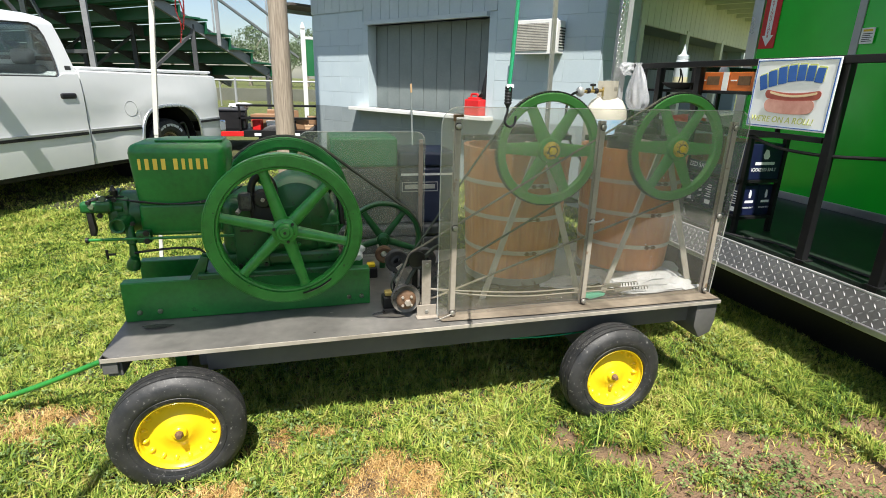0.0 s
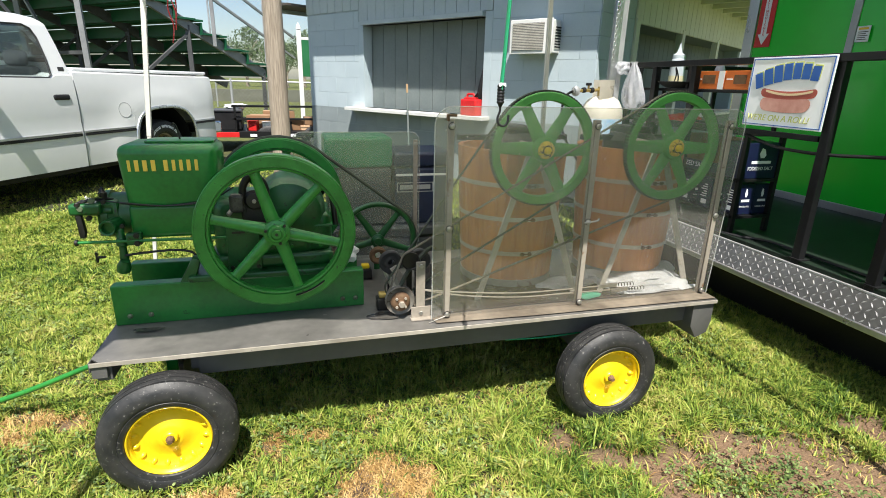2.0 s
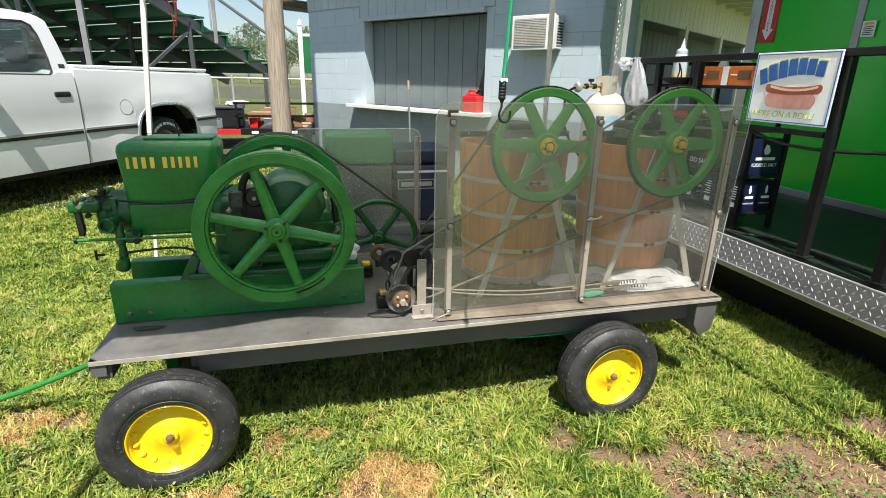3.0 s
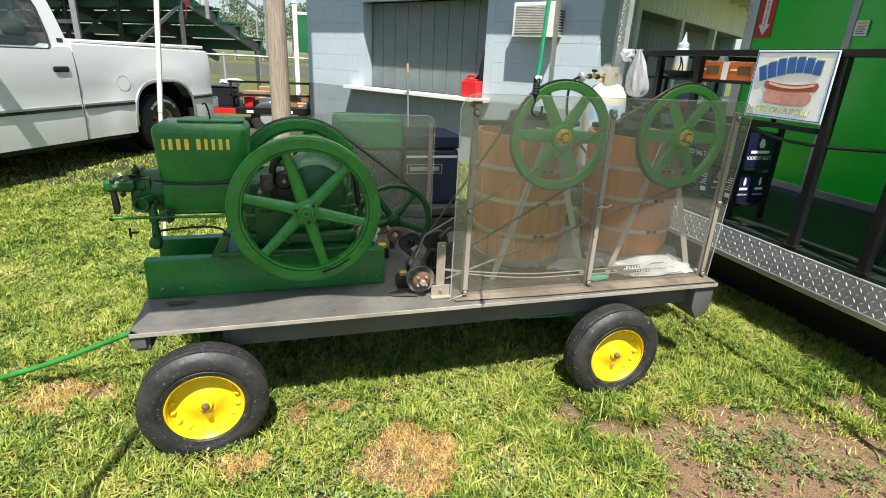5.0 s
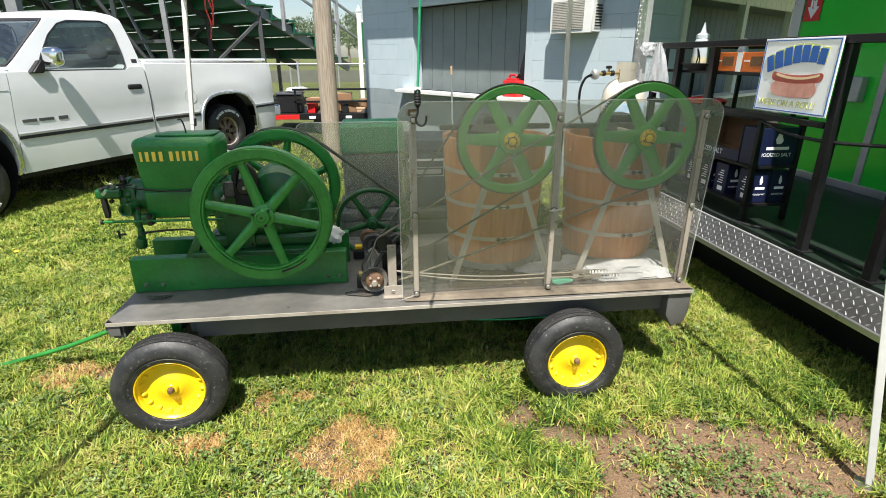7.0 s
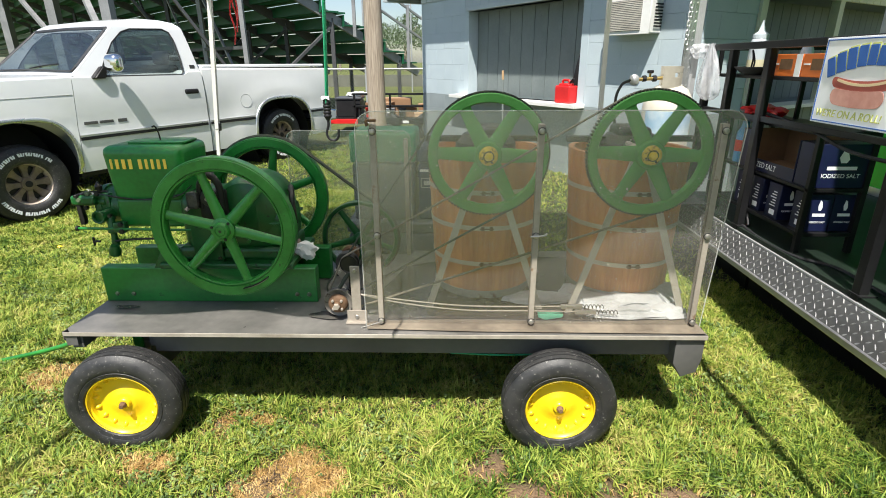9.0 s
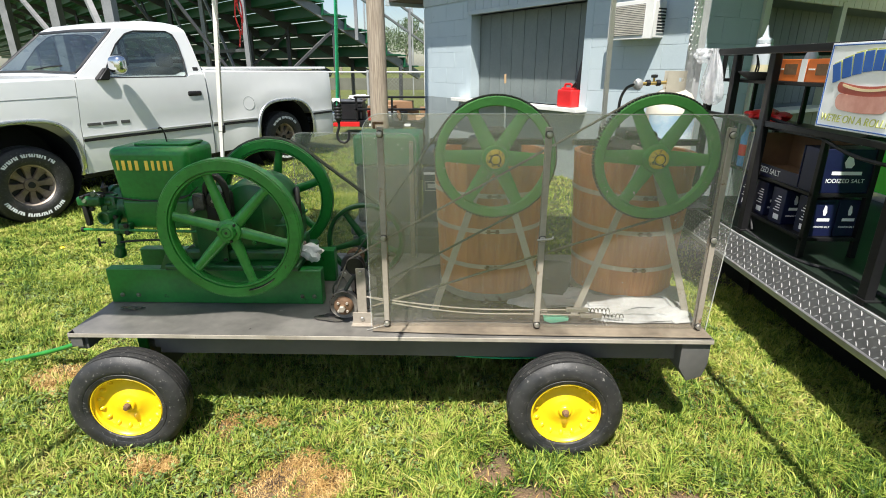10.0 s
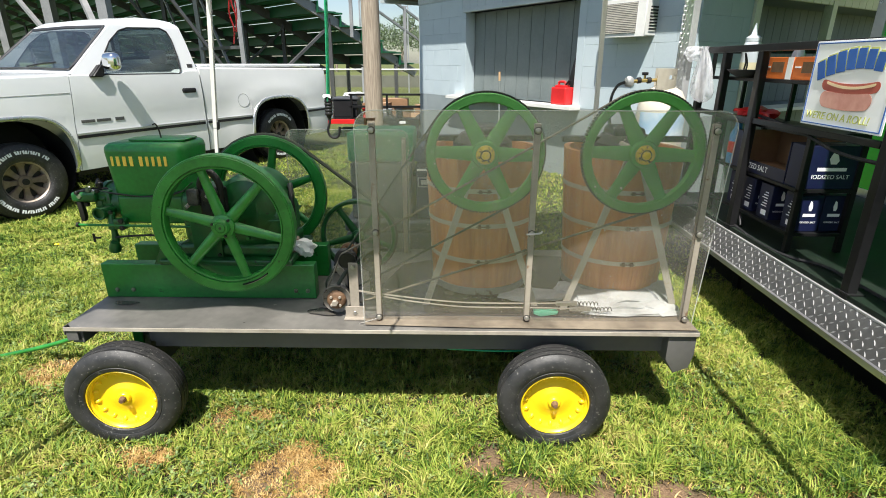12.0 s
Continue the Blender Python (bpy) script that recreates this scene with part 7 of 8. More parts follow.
for i, wd in enumerate((0.052, 0.058, 0.056, 0.054, 0.05, 0.05, 0.05)):
    f = (i + 0.5) / 7
    z, tilt, hh = 0.22 + 0.095 * math.sin(math.pi * (0.1 + 0.62 * f)), 34 - 46 * f, 0.095 - 0.03 * abs(f - 0.35)
    for dx, dz, dy, mat in ((0.005, 0.008, -0.0085, LIME_PRINT), (0, 0, -0.011, BLUE_PRINT)):
        part("lettering_bar", box(-wd / 2, wd / 2, dy, dy + 0.0025, -hh / 2, hh / 2, 0.001, m=Matrix.Translation((xs + wd / 2 + dx, 0, z + dz)) @ Matrix.Rotation(radians(-tilt * 0.55), 4, "Y")), mat, sign, "bold lettering bar")
    xs += wd + 0.008


CREAM_PRINT = surface("cream_print", (0.66, 0.52, 0.3), (0.74, 0.6, 0.4), 0.4, bump=0.02)
ROSE_PRINT = surface("rose_brown_print", (0.46, 0.2, 0.16), (0.66, 0.37, 0.31), 0.4, big=9, bump=0.02)


def sausage(x0, x1, z, sag, r, mat, name, y, label):
    mid_, half = (x0 + x1) / 2, (x1 - x0) / 2 - r

    def sink(x):
        return z - sag * (1 - ((x - mid_) / (half + r)) ** 2)

    up = [(mid_ - half + 2 * half * k / 16, r) for k in range(17)]
    cap_r = [(mid_ + half + r * math.sin(math.pi * k / 8), r * math.cos(math.pi * k / 8)) for k in range(1, 8)]
    line = up + cap_r + [(x, -d) for x, d in reversed(up)] + [(2 * mid_ - x, d) for x, d in reversed(cap_r)]
    part(name, plate([(x, sink(x) + d) for x, d in reversed(line)], 0.002, 0, m=Matrix.Translation((0, y, 0))), mat, sign, label, 0)


sausage(0.12, 0.47, 0.222, -0.03, 0.034, WHITE_PRINT, "bun_print", -0.0062, "pale printed bun")
sausage(0.105, 0.475, 0.2, 0.02, 0.024, PINK_PRINT, "sausage_print", -0.009, "red printed sausage")
sausage(0.14, 0.45, 0.207, 0.02, 0.006, CREAM_PRINT, "mustard_print", -0.0112, "printed mustard line")
sausage(0.115, 0.45, 0.135, 0.012, 0.037, ROSE_PRINT, "sausage_print", -0.0118, "pinkish printed sausage")
part("motto", text_bm("WE'RE ON A ROLL!", 0.05, 0.001, shear=0.2), LIME_PRINT, sign, "yellow-green motto", 0, Matrix.Translation((0.245, -0.0075, 0.035)) @ FACE_Y)

# fire extinguisher sign and warning label on the green wall
fs = thing("fire_extinguisher_sign", "red and white fire extinguisher arrow sign on the green wall", "sign", facing(4.116, 4.19, 1.82))
part("board", box(0, 0.17, -0.004, 0, 0, 0.6, 0.001), RED, fs)
part("arrow", plate([(0.085, 0.02), (0.145, 0.11), (0.115, 0.11), (0.115, 0.43), (0.055, 0.43), (0.055, 0.11), (0.025, 0.11)], 0.002, m=Matrix.Translation((0, -0.006, 0))), WHITE_PRINT, fs, "white arrow", 0)
for i, ch in enumerate("EXTINGUISHER"):
    part("letter", text_bm(ch, 0.034, 0.0008), RED, fs, "", 0, Matrix.Translation((0.085, -0.0075, 0.395 - i * 0.0275)) @ FACE_Y)
part("heading", text_bm("FIRE", 0.07, 0.0008), WHITE_PRINT, fs, "", 0, Matrix.Translation((0.085, -0.0055, 0.5)) @ FACE_Y)
wl = thing("warning_label", "small white warning sticker with a yellow head on the green wall", "label", facing(4.106, 3.25, 1.81))
part("sticker", box(0, 0.1, -0.002, 0, 0, 0.11), WHITE_PRINT, wl)
part("sticker_head", box(0.015, 0.085, -0.004, -0.002, 0.085, 0.1), YELLOW, wl, "yellow head")
for i in range(5):
    part("text_bar", box(0.015, 0.088 - 0.015 * (i % 2), -0.0035, -0.002, 0.015 + 0.013 * i, 0.02 + 0.013 * i), DARK_IRON, wl)

# shelf unit on the porch
shelf = thing("shelf_rack", "black steel shelf rack on the porch", "shelf")
SX0, SX1, SY0, SY1 = 2.738, 3.045, 2.69, 3.62
for x in (SX0, SX1 - 0.03):
    for y in (SY0, SY1 - 0.03):
        part("leg", box(x, x + 0.03, y, y + 0.03, FZ, 1.2, 0.003), BLACK, shelf)
for z in (0.672, 0.912, 1.2):
    part("shelf_board", box(SX0, SX1, SY0, SY1, z - 0.02, z, 0.003), BLACK, shelf)
upper = thing("rail_shelf", "black shelf hung on the porch rail", "shelf")
part("shelf_board", box(2.735, 3.0, 2.72, 3.9, 1.432, 1.452, 0.003), BLACK, upper)
for y in (2.74, 3.3, 3.86):
    part("bracket", box(2.735, 2.76, y, y + 0.02, 1.44, 1.62, 0.003), BLACK, upper)
    part("bracket", box(2.975, 3.0, y, y + 0.02, 1.201, 1.452, 0.003), BLACK, upper)


def print_face(ob, x0, w, z0, h, y, face_m):
    """White figure shape, name bar and the readable words on a salt pack's face."""
    part("figure_print", plate([(x0 + w * 0.46, z0 + h * 0.58), (x0 + w * 0.56, z0 + h * 0.58), (x0 + w * 0.6, z0 + h * 0.66), (x0 + w * 0.55, z0 + h * 0.82), (x0 + w * 0.47, z0 + h * 0.86), (x0 + w * 0.42, z0 + h * 0.7)], 0.001, m=face_m @ Matrix.Translation((0, y, 0))), WHITE_PRINT, ob, "white figure shape", 0)
    part("name_bar", box(x0 + w * 0.24, x0 + w * 0.76, y - 0.001, y, z0 + h * 0.42, z0 + h * 0.5, m=face_m), WHITE_PRINT, ob, "white name bar")
    part("words", text_bm("IODIZED SALT", w * 0.105, 0.0005), WHITE_PRINT, ob, "", 0, face_m @ Matrix.Translation((x0 + w * 0.5, y - 0.0006, z0 + h * 0.24)) @ FACE_Y)


def salt_case(x, y, w, d, z, h, tray):
    c = thing("salt_case", "navy cardboard case of iodized salt, " + ("cut open as a tray" if tray else "closed"), "carton", Matrix.Translation((x, y, z)))
    if tray:
        t = 0.006
        part("case_panel", box(0, w, 0, d, 0, t), NAVY, c)
        part("case_panel", box(0, w, 0, t, t, h), NAVY, c)
        part("case_panel", box(w - t, w, t, d - t, t, h), CARD, c, "bare brown inside")
        part("case_panel", box(0, w, d - t, d, t, h), CARD, c)
        part("front_flap", plate([(0, 0.006), (d - 2 * t, 0.006), (d - 2 * t, h * 0.3), (0.09, h * 0.3), (0.06, h), (0, h)], t, m=Matrix.Translation((0, d - t, 0)) @ Matrix.Rotation(radians(-90), 4, "Z") @ Matrix.Translation((0, 0, 0)) @ Matrix.Diagonal((1, 1, 1, 1))), NAVY, c)
        part("inner_card", box(0.03, w - 0.02, 0.03, d - 0.03, h * 0.05, h * 0.12), CARD, c)
        part("words", text_bm("IODIZED SALT", 0.045, 0.0005), WHITE_PRINT, c, "", 0, Matrix(((0, 1, 0, -0.0015), (-1, 0, 0, d * 0.55), (0, 0, 1, h * 0.1), (0, 0, 0, 1))) @ FACE_Y)
    else:
        part("case_body", box(0, w, 0, d, 0, h, 0.003), NAVY, c)
        print_face(c, 0, w, 0, h, -0.0005, Matrix())
    return c


salt_case(2.745, 2.7, 0.29, 0.13, 0.913, 0.225, False)
salt_case(2.745, 2.84, 0.285, 0.56, 0.913, 0.225, True)
for i, (x, y) in enumerate(((2.778, 2.715), (2.912, 2.72), (2.76, 2.93), (2.765, 3.12), (2.77, 3.3), (2.9, 2.95), (2.91, 3.16))):
    c = thing("salt_box", "navy printed box of iodized salt on the rack", "box", Matrix.Translation((x, y, 0.673)), "salt boxes")
    part("box_body", box(0, 0.125, 0, 0.125, 0, 0.2, 0.003), NAVY, c)
    print_face(c, 0, 0.125, 0, 0.2, -0.0005, Matrix())
    part("price_code", box(-0.001, 0, 0.03, 0.08, 0.02, 0.05), WHITE_PRINT, c, "white barcode patch")
    for k in range(6):
        part("text_bar", box(-0.001, 0, 0.035, 0.09 - 0.012 * (k % 3), 0.07 + 0.016 * k, 0.076 + 0.016 * k), WHITE_PRINT, c)
for y0, y1, lab in ((2.72, 2.97, "orange"), (2.972, 3.25, "dark orange")):
    b_ = thing("glove_box", lab + " printed cardboard box of gloves on the shelf", "box", Matrix.Translation((2.745, y0, 1.453)))
    part("box_body", box(0, 0.12, 0.002, y1 - y0 - 0.002, 0, 0.115, 0.003), ORANGE, b_)
    part("white_band", box(-0.001, 0, (y1 - y0) * 0.02, (y1 - y0) * 0.2, 0.0, 0.1145), WHITE_PRINT, b_, "white band")
    part("dark_print", box(-0.0015, 0, (y1 - y0) * 0.3, (y1 - y0) * 0.7, 0.035, 0.09), RUST, b_, "brown printed picture")
    part("text_bar", box(-0.002, 0, (y1 - y0) * 0.74, (y1 - y0) * 0.94, 0.06, 0.068), WHITE_PRINT, b_)
PALE_BOTTLE = surface("cloudy_bottle_plastic", (0.42, 0.48, 0.52), (0.5, 0.56, 0.6), 0.3, bump=0.03)
bo = thing("squeeze_bottle", "white squeeze bottle with pointed spout on the shelf", "bottle", Matrix.Translation((2.79, 3.5, 1.453)) @ Matrix.Diagonal((1, 1, 0.875, 1)))
part("bottle_body", lathe([(0, 0), (0.05, 0), (0.054, 0.01), (0.052, 0.2), (0.045, 0.235), (0.042, 0.24), (0, 0.24)], 28), PALE_BOTTLE, bo, "white translucent body")
part("cap", lathe([(0.045, 0.24), (0.045, 0.265), (0.02, 0.285), (0.012, 0.32), (0.004, 0.36), (0, 0.36)], 24), PALE_BOTTLE, bo)
part("contents", lathe([(0.0515, 0.01), (0.0545, 0.02), (0.0535, 0.1), (0.051, 0.1)], 28), surface("pale_sauce", (0.5, 0.47, 0.3), (0.6, 0.56, 0.38), 0.4), bo, "yellowish sauce")
wb = thing("water_bottle", "clear water bottle with a blue label", "bottle", Matrix.Translation((2.9, 3.2, 1.453)))
part("bottle_body", lathe([(0, 0), (0.032, 0), (0.034, 0.01), (0.034, 0.13), (0.02, 0.17), (0.013, 0.18), (0, 0.18)], 20), surface("pale_blue_plastic", (0.35, 0.45, 0.55), (0.45, 0.55, 0.62), 0.15, bump=0.02), wb)
part("cap", lathe([(0.015, 0.178), (0.015, 0.2), (0, 0.2)], 16), WHITE_PLASTIC, wb)
part("label_band", lathe([(0.0345, 0.05), (0.0352, 0.052), (0.0352, 0.1), (0.0345, 0.102)], 20), BLUE_PRINT, wb)
bowl = thing("black_tray", "shallow black oval tray with a cord on the shelf", "tray", Matrix.Translation((2.765, 3.45, 1.453)))
part("tray_dish", lathe([(0, 0), (0.06, 0), (0.1, 0.02), (0.13, 0.045), (0.125, 0.047), (0.09, 0.024), (0, 0.01)], 32, m=Matrix.Diagonal((0.75, 1.4, 1, 1))), BLACK_PLASTIC, bowl)
part("cord", tube(bent([(-0.03, 0.0, 0.03), (-0.04, -0.03, 0.09), (-0.05, -0.03, 0.14), (-0.045, -0.06, 0.08), (-0.06, -0.08, 0.03)]), 0.005), BLACK_PLASTIC, bowl)
ca = thing("spray_bottle", "blue-labelled bottle with a red cap on the rack", "bottle", Matrix.Translation((2.79, 3.42 + 0.06, 0.913)) @ Matrix.Scale(1.15, 4))
part("bottle_body", lathe([(0, 0), (0.035, 0), (0.037, 0.01), (0.037, 0.16), (0.02, 0.2), (0.018, 0.25), (0, 0.25)], 20), surface("blue_bottle", (0.05, 0.22, 0.5), (0.1, 0.32, 0.6), 0.3, bump=0.02), ca)
part("label_band", lathe([(0.0372, 0.06), (0.038, 0.062), (0.038, 0.12), (0.0372, 0.122)], 20), RED, ca)
part("cap", lathe([(0.02, 0.25), (0.02, 0.29), (0, 0.29)], 14), RED, ca)
rr = link("red_cloth", lump((2.9, 3.5, 1.225), (0.11, 0.13, 0.05), 4.4, amount=0.5), RED)
tagged(rr, "crumpled red cloth on the shelf rack", "cloth")
THIN_BAG = surface("thin_white_bag", (0.55, 0.57, 0.62), (0.75, 0.77, 0.8), 0.25, bump=0.2, big=20)
THIN_BAG.node_tree.nodes["Principled BSDF"].inputs["Alpha"].default_value = 0.42
bm = bmesh.new()
rings, turns = [], 40
for f, wide in ((0.0, 0.3), (0.05, 0.2), (0.12, 0.32), (0.25, 0.52), (0.4, 0.7), (0.55, 0.86), (0.7, 0.97), (0.82, 1.0), (0.92, 0.9), (0.98, 0.62), (1.0, 0.2)):
    ring = []
    for k in range(turns):
        a_ = 2 * math.pi * k / turns
        fold = 1 + 0.2 * (1 - 0.6 * f) * math.sin(6 * a_ + 2.5 * f) + 0.09 * math.sin(11 * a_ - 5 * f)
        ring.append(bm.verts.new((2.66 + 0.05 * wide * fold * math.cos(a_), 3.85 - 0.05 * f + 0.125 * wide * fold * math.sin(a_), 1.645 - 0.36 * f + 0.01 * math.sin(3 * a_) * f)))
    rings.append(ring)
for p, q in zip(rings, rings[1:]):
    for k in range(turns):
        bm.faces.new((p[k], p[(k + 1) % turns], q[(k + 1) % turns], q[k]))
bm.faces.new(rings[-1])
bag = link("plastic_bag", bm, THIN_BAG, smooth=70)
tagged(bag, "white plastic bag tied to the porch rail", "bag")
bag = link("plastic_bag", lump((2.63, 3.95, 1.6), (0.06, 0.035, 0.05), 6.2, amount=0.35, sub=4), THIN_BAG)
tagged(bag, "knotted white plastic bag at the rail corner", "bag")
cb = thing("power_cable", "black power cable slung along the porch rail", "cable")
part("cable_run", tube(bent([(2.735, 3.25, 1.25), (2.725, 2.8, 1.21), (2.72, 2.5, 1.15), (2.72, 2.3, 1.137), (2.72, 2.1, 1.143), (2.72, 1.8, 1.17), (2.73, 0.8, 1.25)]), 0.009), BLACK_PLASTIC, cb)
part("cable_run", tube(bent([(2.735, 3.25, 1.25), (2.74, 3.24, 1.0), (2.75, 3.22, 0.7), (2.74, 3.15, 0.575)]), 0.008), BLACK_PLASTIC, cb)
gc = thing("floor_cable", "black cable lying along the tread plate", "cable")
part("cable_run", tube(bent([(2.72, 3.2, 0.565), (2.7, 2.85, 0.555), (2.72, 2.6, 0.565), (2.8, 2.45, 0.572), (2.8, 2.2, 0.572), (2.79, 1.7, 0.572), (2.79, 0.5, 0.572)]), 0.009), BLACK_PLASTIC, gc)
ch = thing("stool", "black stool on the porch", "stool", Matrix.Translation((3.05, 1.72, FZ)))
part("seat", lathe([(0, 0.5), (0.15, 0.5), (0.16, 0.48), (0.15, 0.45), (0, 0.45)], 28), BLACK_PLASTIC, ch)
for a in range(4):
    t_ = radians(45 + 90 * a)
    part("leg", rod((0.1 * math.cos(t_), 0.1 * math.sin(t_), 0.45), (0.17 * math.cos(t_), 0.17 * math.sin(t_), 0.0), 0.014), BLACK, ch)


# ---- propane cylinder ----
CREAM = surface("cream_tank_paint", (0.5, 0.47, 0.4), (0.6, 0.57, 0.49), 0.45, grain=30, bump=0.1, worn=(0.3, 0.2, 0.12), worn_at=0.68)
tank = thing("propane_cylinder", "cream propane cylinder with regulator and black hose beside the trailer", "gas cylinder", Matrix.Translation((2.415, 3.85, 0.601)))
part("cylinder_body", lathe([(0, 0.04), (0.11, 0.04), (0.15, 0.07), (0.165, 0.13), (0.165, 0.62), (0.155, 0.69), (0.12, 0.75), (0.06, 0.785), (0, 0.79)], 40), CREAM, tank)
part("foot_ring", lathe([(0.13, 0), (0.14, 0), (0.14, 0.06), (0.13, 0.06)], 32, close=True), CREAM, tank)
bm = bmesh.new()
grid = [[bm.verts.new((-0.03 + 0.1 * math.cos(radians(-125 + 5 * i)), 0.1 * math.sin(radians(-125 + 5 * i)), 0.755 + 0.0145 * j)) for j in range(11)] for i in range(45)]
for i in range(44):
    for j in range(10):
        # hand holes through the collar
        if not (5 <= j <= 6 and (9 <= i <= 13 or 30 <= i <= 34)):
            bm.faces.new((grid[i][j], grid[i + 1][j], grid[i + 1][j + 1], grid[i][j + 1]))
bmesh.ops.solidify(bm, geom=list(bm.faces), thickness=0.003)
part("collar", bm, CREAM, tank, "cream steel collar with hand holes")
BRASS = surface("valve_brass", (0.35, 0.25, 0.08), (0.5, 0.38, 0.15), 0.35, metal=0.8)
part("valve", rod((-0.05, -0.02, 0.77), (-0.05, -0.02, 0.85), 0.017), BRASS, tank, "brass valve")
part("valve_outlet", rod((-0.05, -0.02, 0.825), (-0.23, -0.03, 0.815), 0.012), BRASS, tank, "brass outlet")
part("valve_stem", rod((-0.155, -0.026, 0.82), (-0.155, -0.026, 0.862), 0.008), BRASS, tank)
part("valve_knob", lathe([(0, 0.0), (0.02, 0.0), (0.023, 0.008), (0.021, 0.02), (0, 0.022)], 12, m=Matrix.Translation((-0.155, -0.026, 0.855))), BLACK_PLASTIC, tank)
for x in (-0.11, -0.18):
    part("union_nut", rod((x, -0.026, 0.822), (x - 0.028, -0.028, 0.82), 0.021, 8), BLACK_PLASTIC, tank, "black union nut")
part("regulator", lathe([(0, 0), (0.03, 0), (0.037, 0.01), (0.037, 0.022), (0.016, 0.036), (0, 0.036)], 28, m=Matrix.Translation((-0.262, -0.01, 0.812)) @ Matrix.Rotation(radians(90), 4, "X")), GALV, tank, "silver regulator")
part("gas_hose", tube(bent([(-0.29, -0.03, 0.81), (-0.35, -0.05, 0.78), (-0.385, -0.06, 0.68), (-0.37, -0.08, 0.5), (-0.24, -0.1, 0.3), (-0.1, -0.24, 0.12), (0.1, -0.3, 0.02)]), 0.01), RUBBER_PLAIN, tank, "black rubber hose")
bm = bmesh.new()
for i in range(18):
    t0, t1 = radians(-165 + 7 * i), radians(-165 + 7 * (i + 1))
    v = [bm.verts.new((0.1665 * math.cos(t), 0.1665 * math.sin(t), z)) for t, z in ((t0, 0.45), (t1, 0.45), (t1, 0.61), (t0, 0.61))]
    bm.faces.new(v)
bmesh.ops.remove_doubles(bm, verts=bm.verts, dist=1e-5)
bmesh.ops.solidify(bm, geom=list(bm.faces), thickness=0.001)
part("sticker", bm, surface("blue_sticker", (0.12, 0.35, 0.62), (0.7, 0.78, 0.84), 0.4, big=9, grain=20), tank, "blue and white sticker")

# ---- serving shelf things ----
gas = thing("fuel_can", "red plastic fuel can on the serving shelf", "fuel can", house.matrix_basis @ Matrix.Translation((3.62, -0.04, 1.031)))
part("can_body", box(-0.01, 0.25, -0.1, 0.06, 0, 0.215, 0.02, seg=3), RED, gas)
part("can_shoulder", box(0.03, 0.21, -0.075, 0.035, 0.205, 0.24, 0.015, seg=3), RED, gas)
part("handle", tube(bent([(0.055, -0.025, 0.225), (0.06, -0.025, 0.272), (0.12, -0.025, 0.28), (0.165, -0.025, 0.272), (0.175, -0.025, 0.225)]), 0.015, 10), RED, gas)
part("spout", rod((0.17, -0.025, 0.235), (0.24, -0.025, 0.3), 0.014), BLACK_PLASTIC, gas)
# black wedge shape put in for the shadow in the window corner
net = link("folded_umbrella", lathe([(0.0, 0.0), (0.02, 0.02), (0.05, 0.2), (0.03, 0.45), (0.01, 0.62), (0, 0.63)], 12, m=house.matrix_basis @ Matrix.Translation((3.78, 0.02, 1.035)) @ Matrix.Rotation(radians(8), 4, "Y")), BLACK_PLASTIC)
tagged(net, "black wedge added for the shadow in the window corner", "umbrella")
stick = thing("broom_handle", "wooden broom handle leaning against the serving shelf", "broom", Matrix.Translation((1.58, 7.55, 0)))
part("handle_shaft", rod((0.02, -0.05, 0.02), (0.0, 0.03, 1.3), 0.014), SHUTTER, stick)
part("handle_tip", rod((0.0, 0.03, 1.3), (-0.004, 0.035, 1.42), 0.016), surface("bare_wood", (0.42, 0.27, 0.14), (0.52, 0.35, 0.2), 0.6), stick)
part("broom_head", box(-0.14, 0.18, -0.08, -0.02, 0.0, 0.1, 0.01), SHUTTER, stick)
rb = thing("red_ribbon", "thin red ribbon strip hanging by the canopy leg", "ribbon", Matrix.Translation((-0.72, 4.15, 0)))
for k, dx in enumerate((0.0, 0.022, 0.03)):
    pts = [(-0.25 + dx, 0.01 * k, 2.62)] + [(dx + 0.012 * math.sin(2.3 * q + 2 * k), 0.01 * k, 2.4 - 0.105 * q - 0.02 * k) for q in range(8 - k)]
    part("ribbon_strip", tube(bent(pts), 0.015, 6, flat=0.25), RED_TAPE, rb)

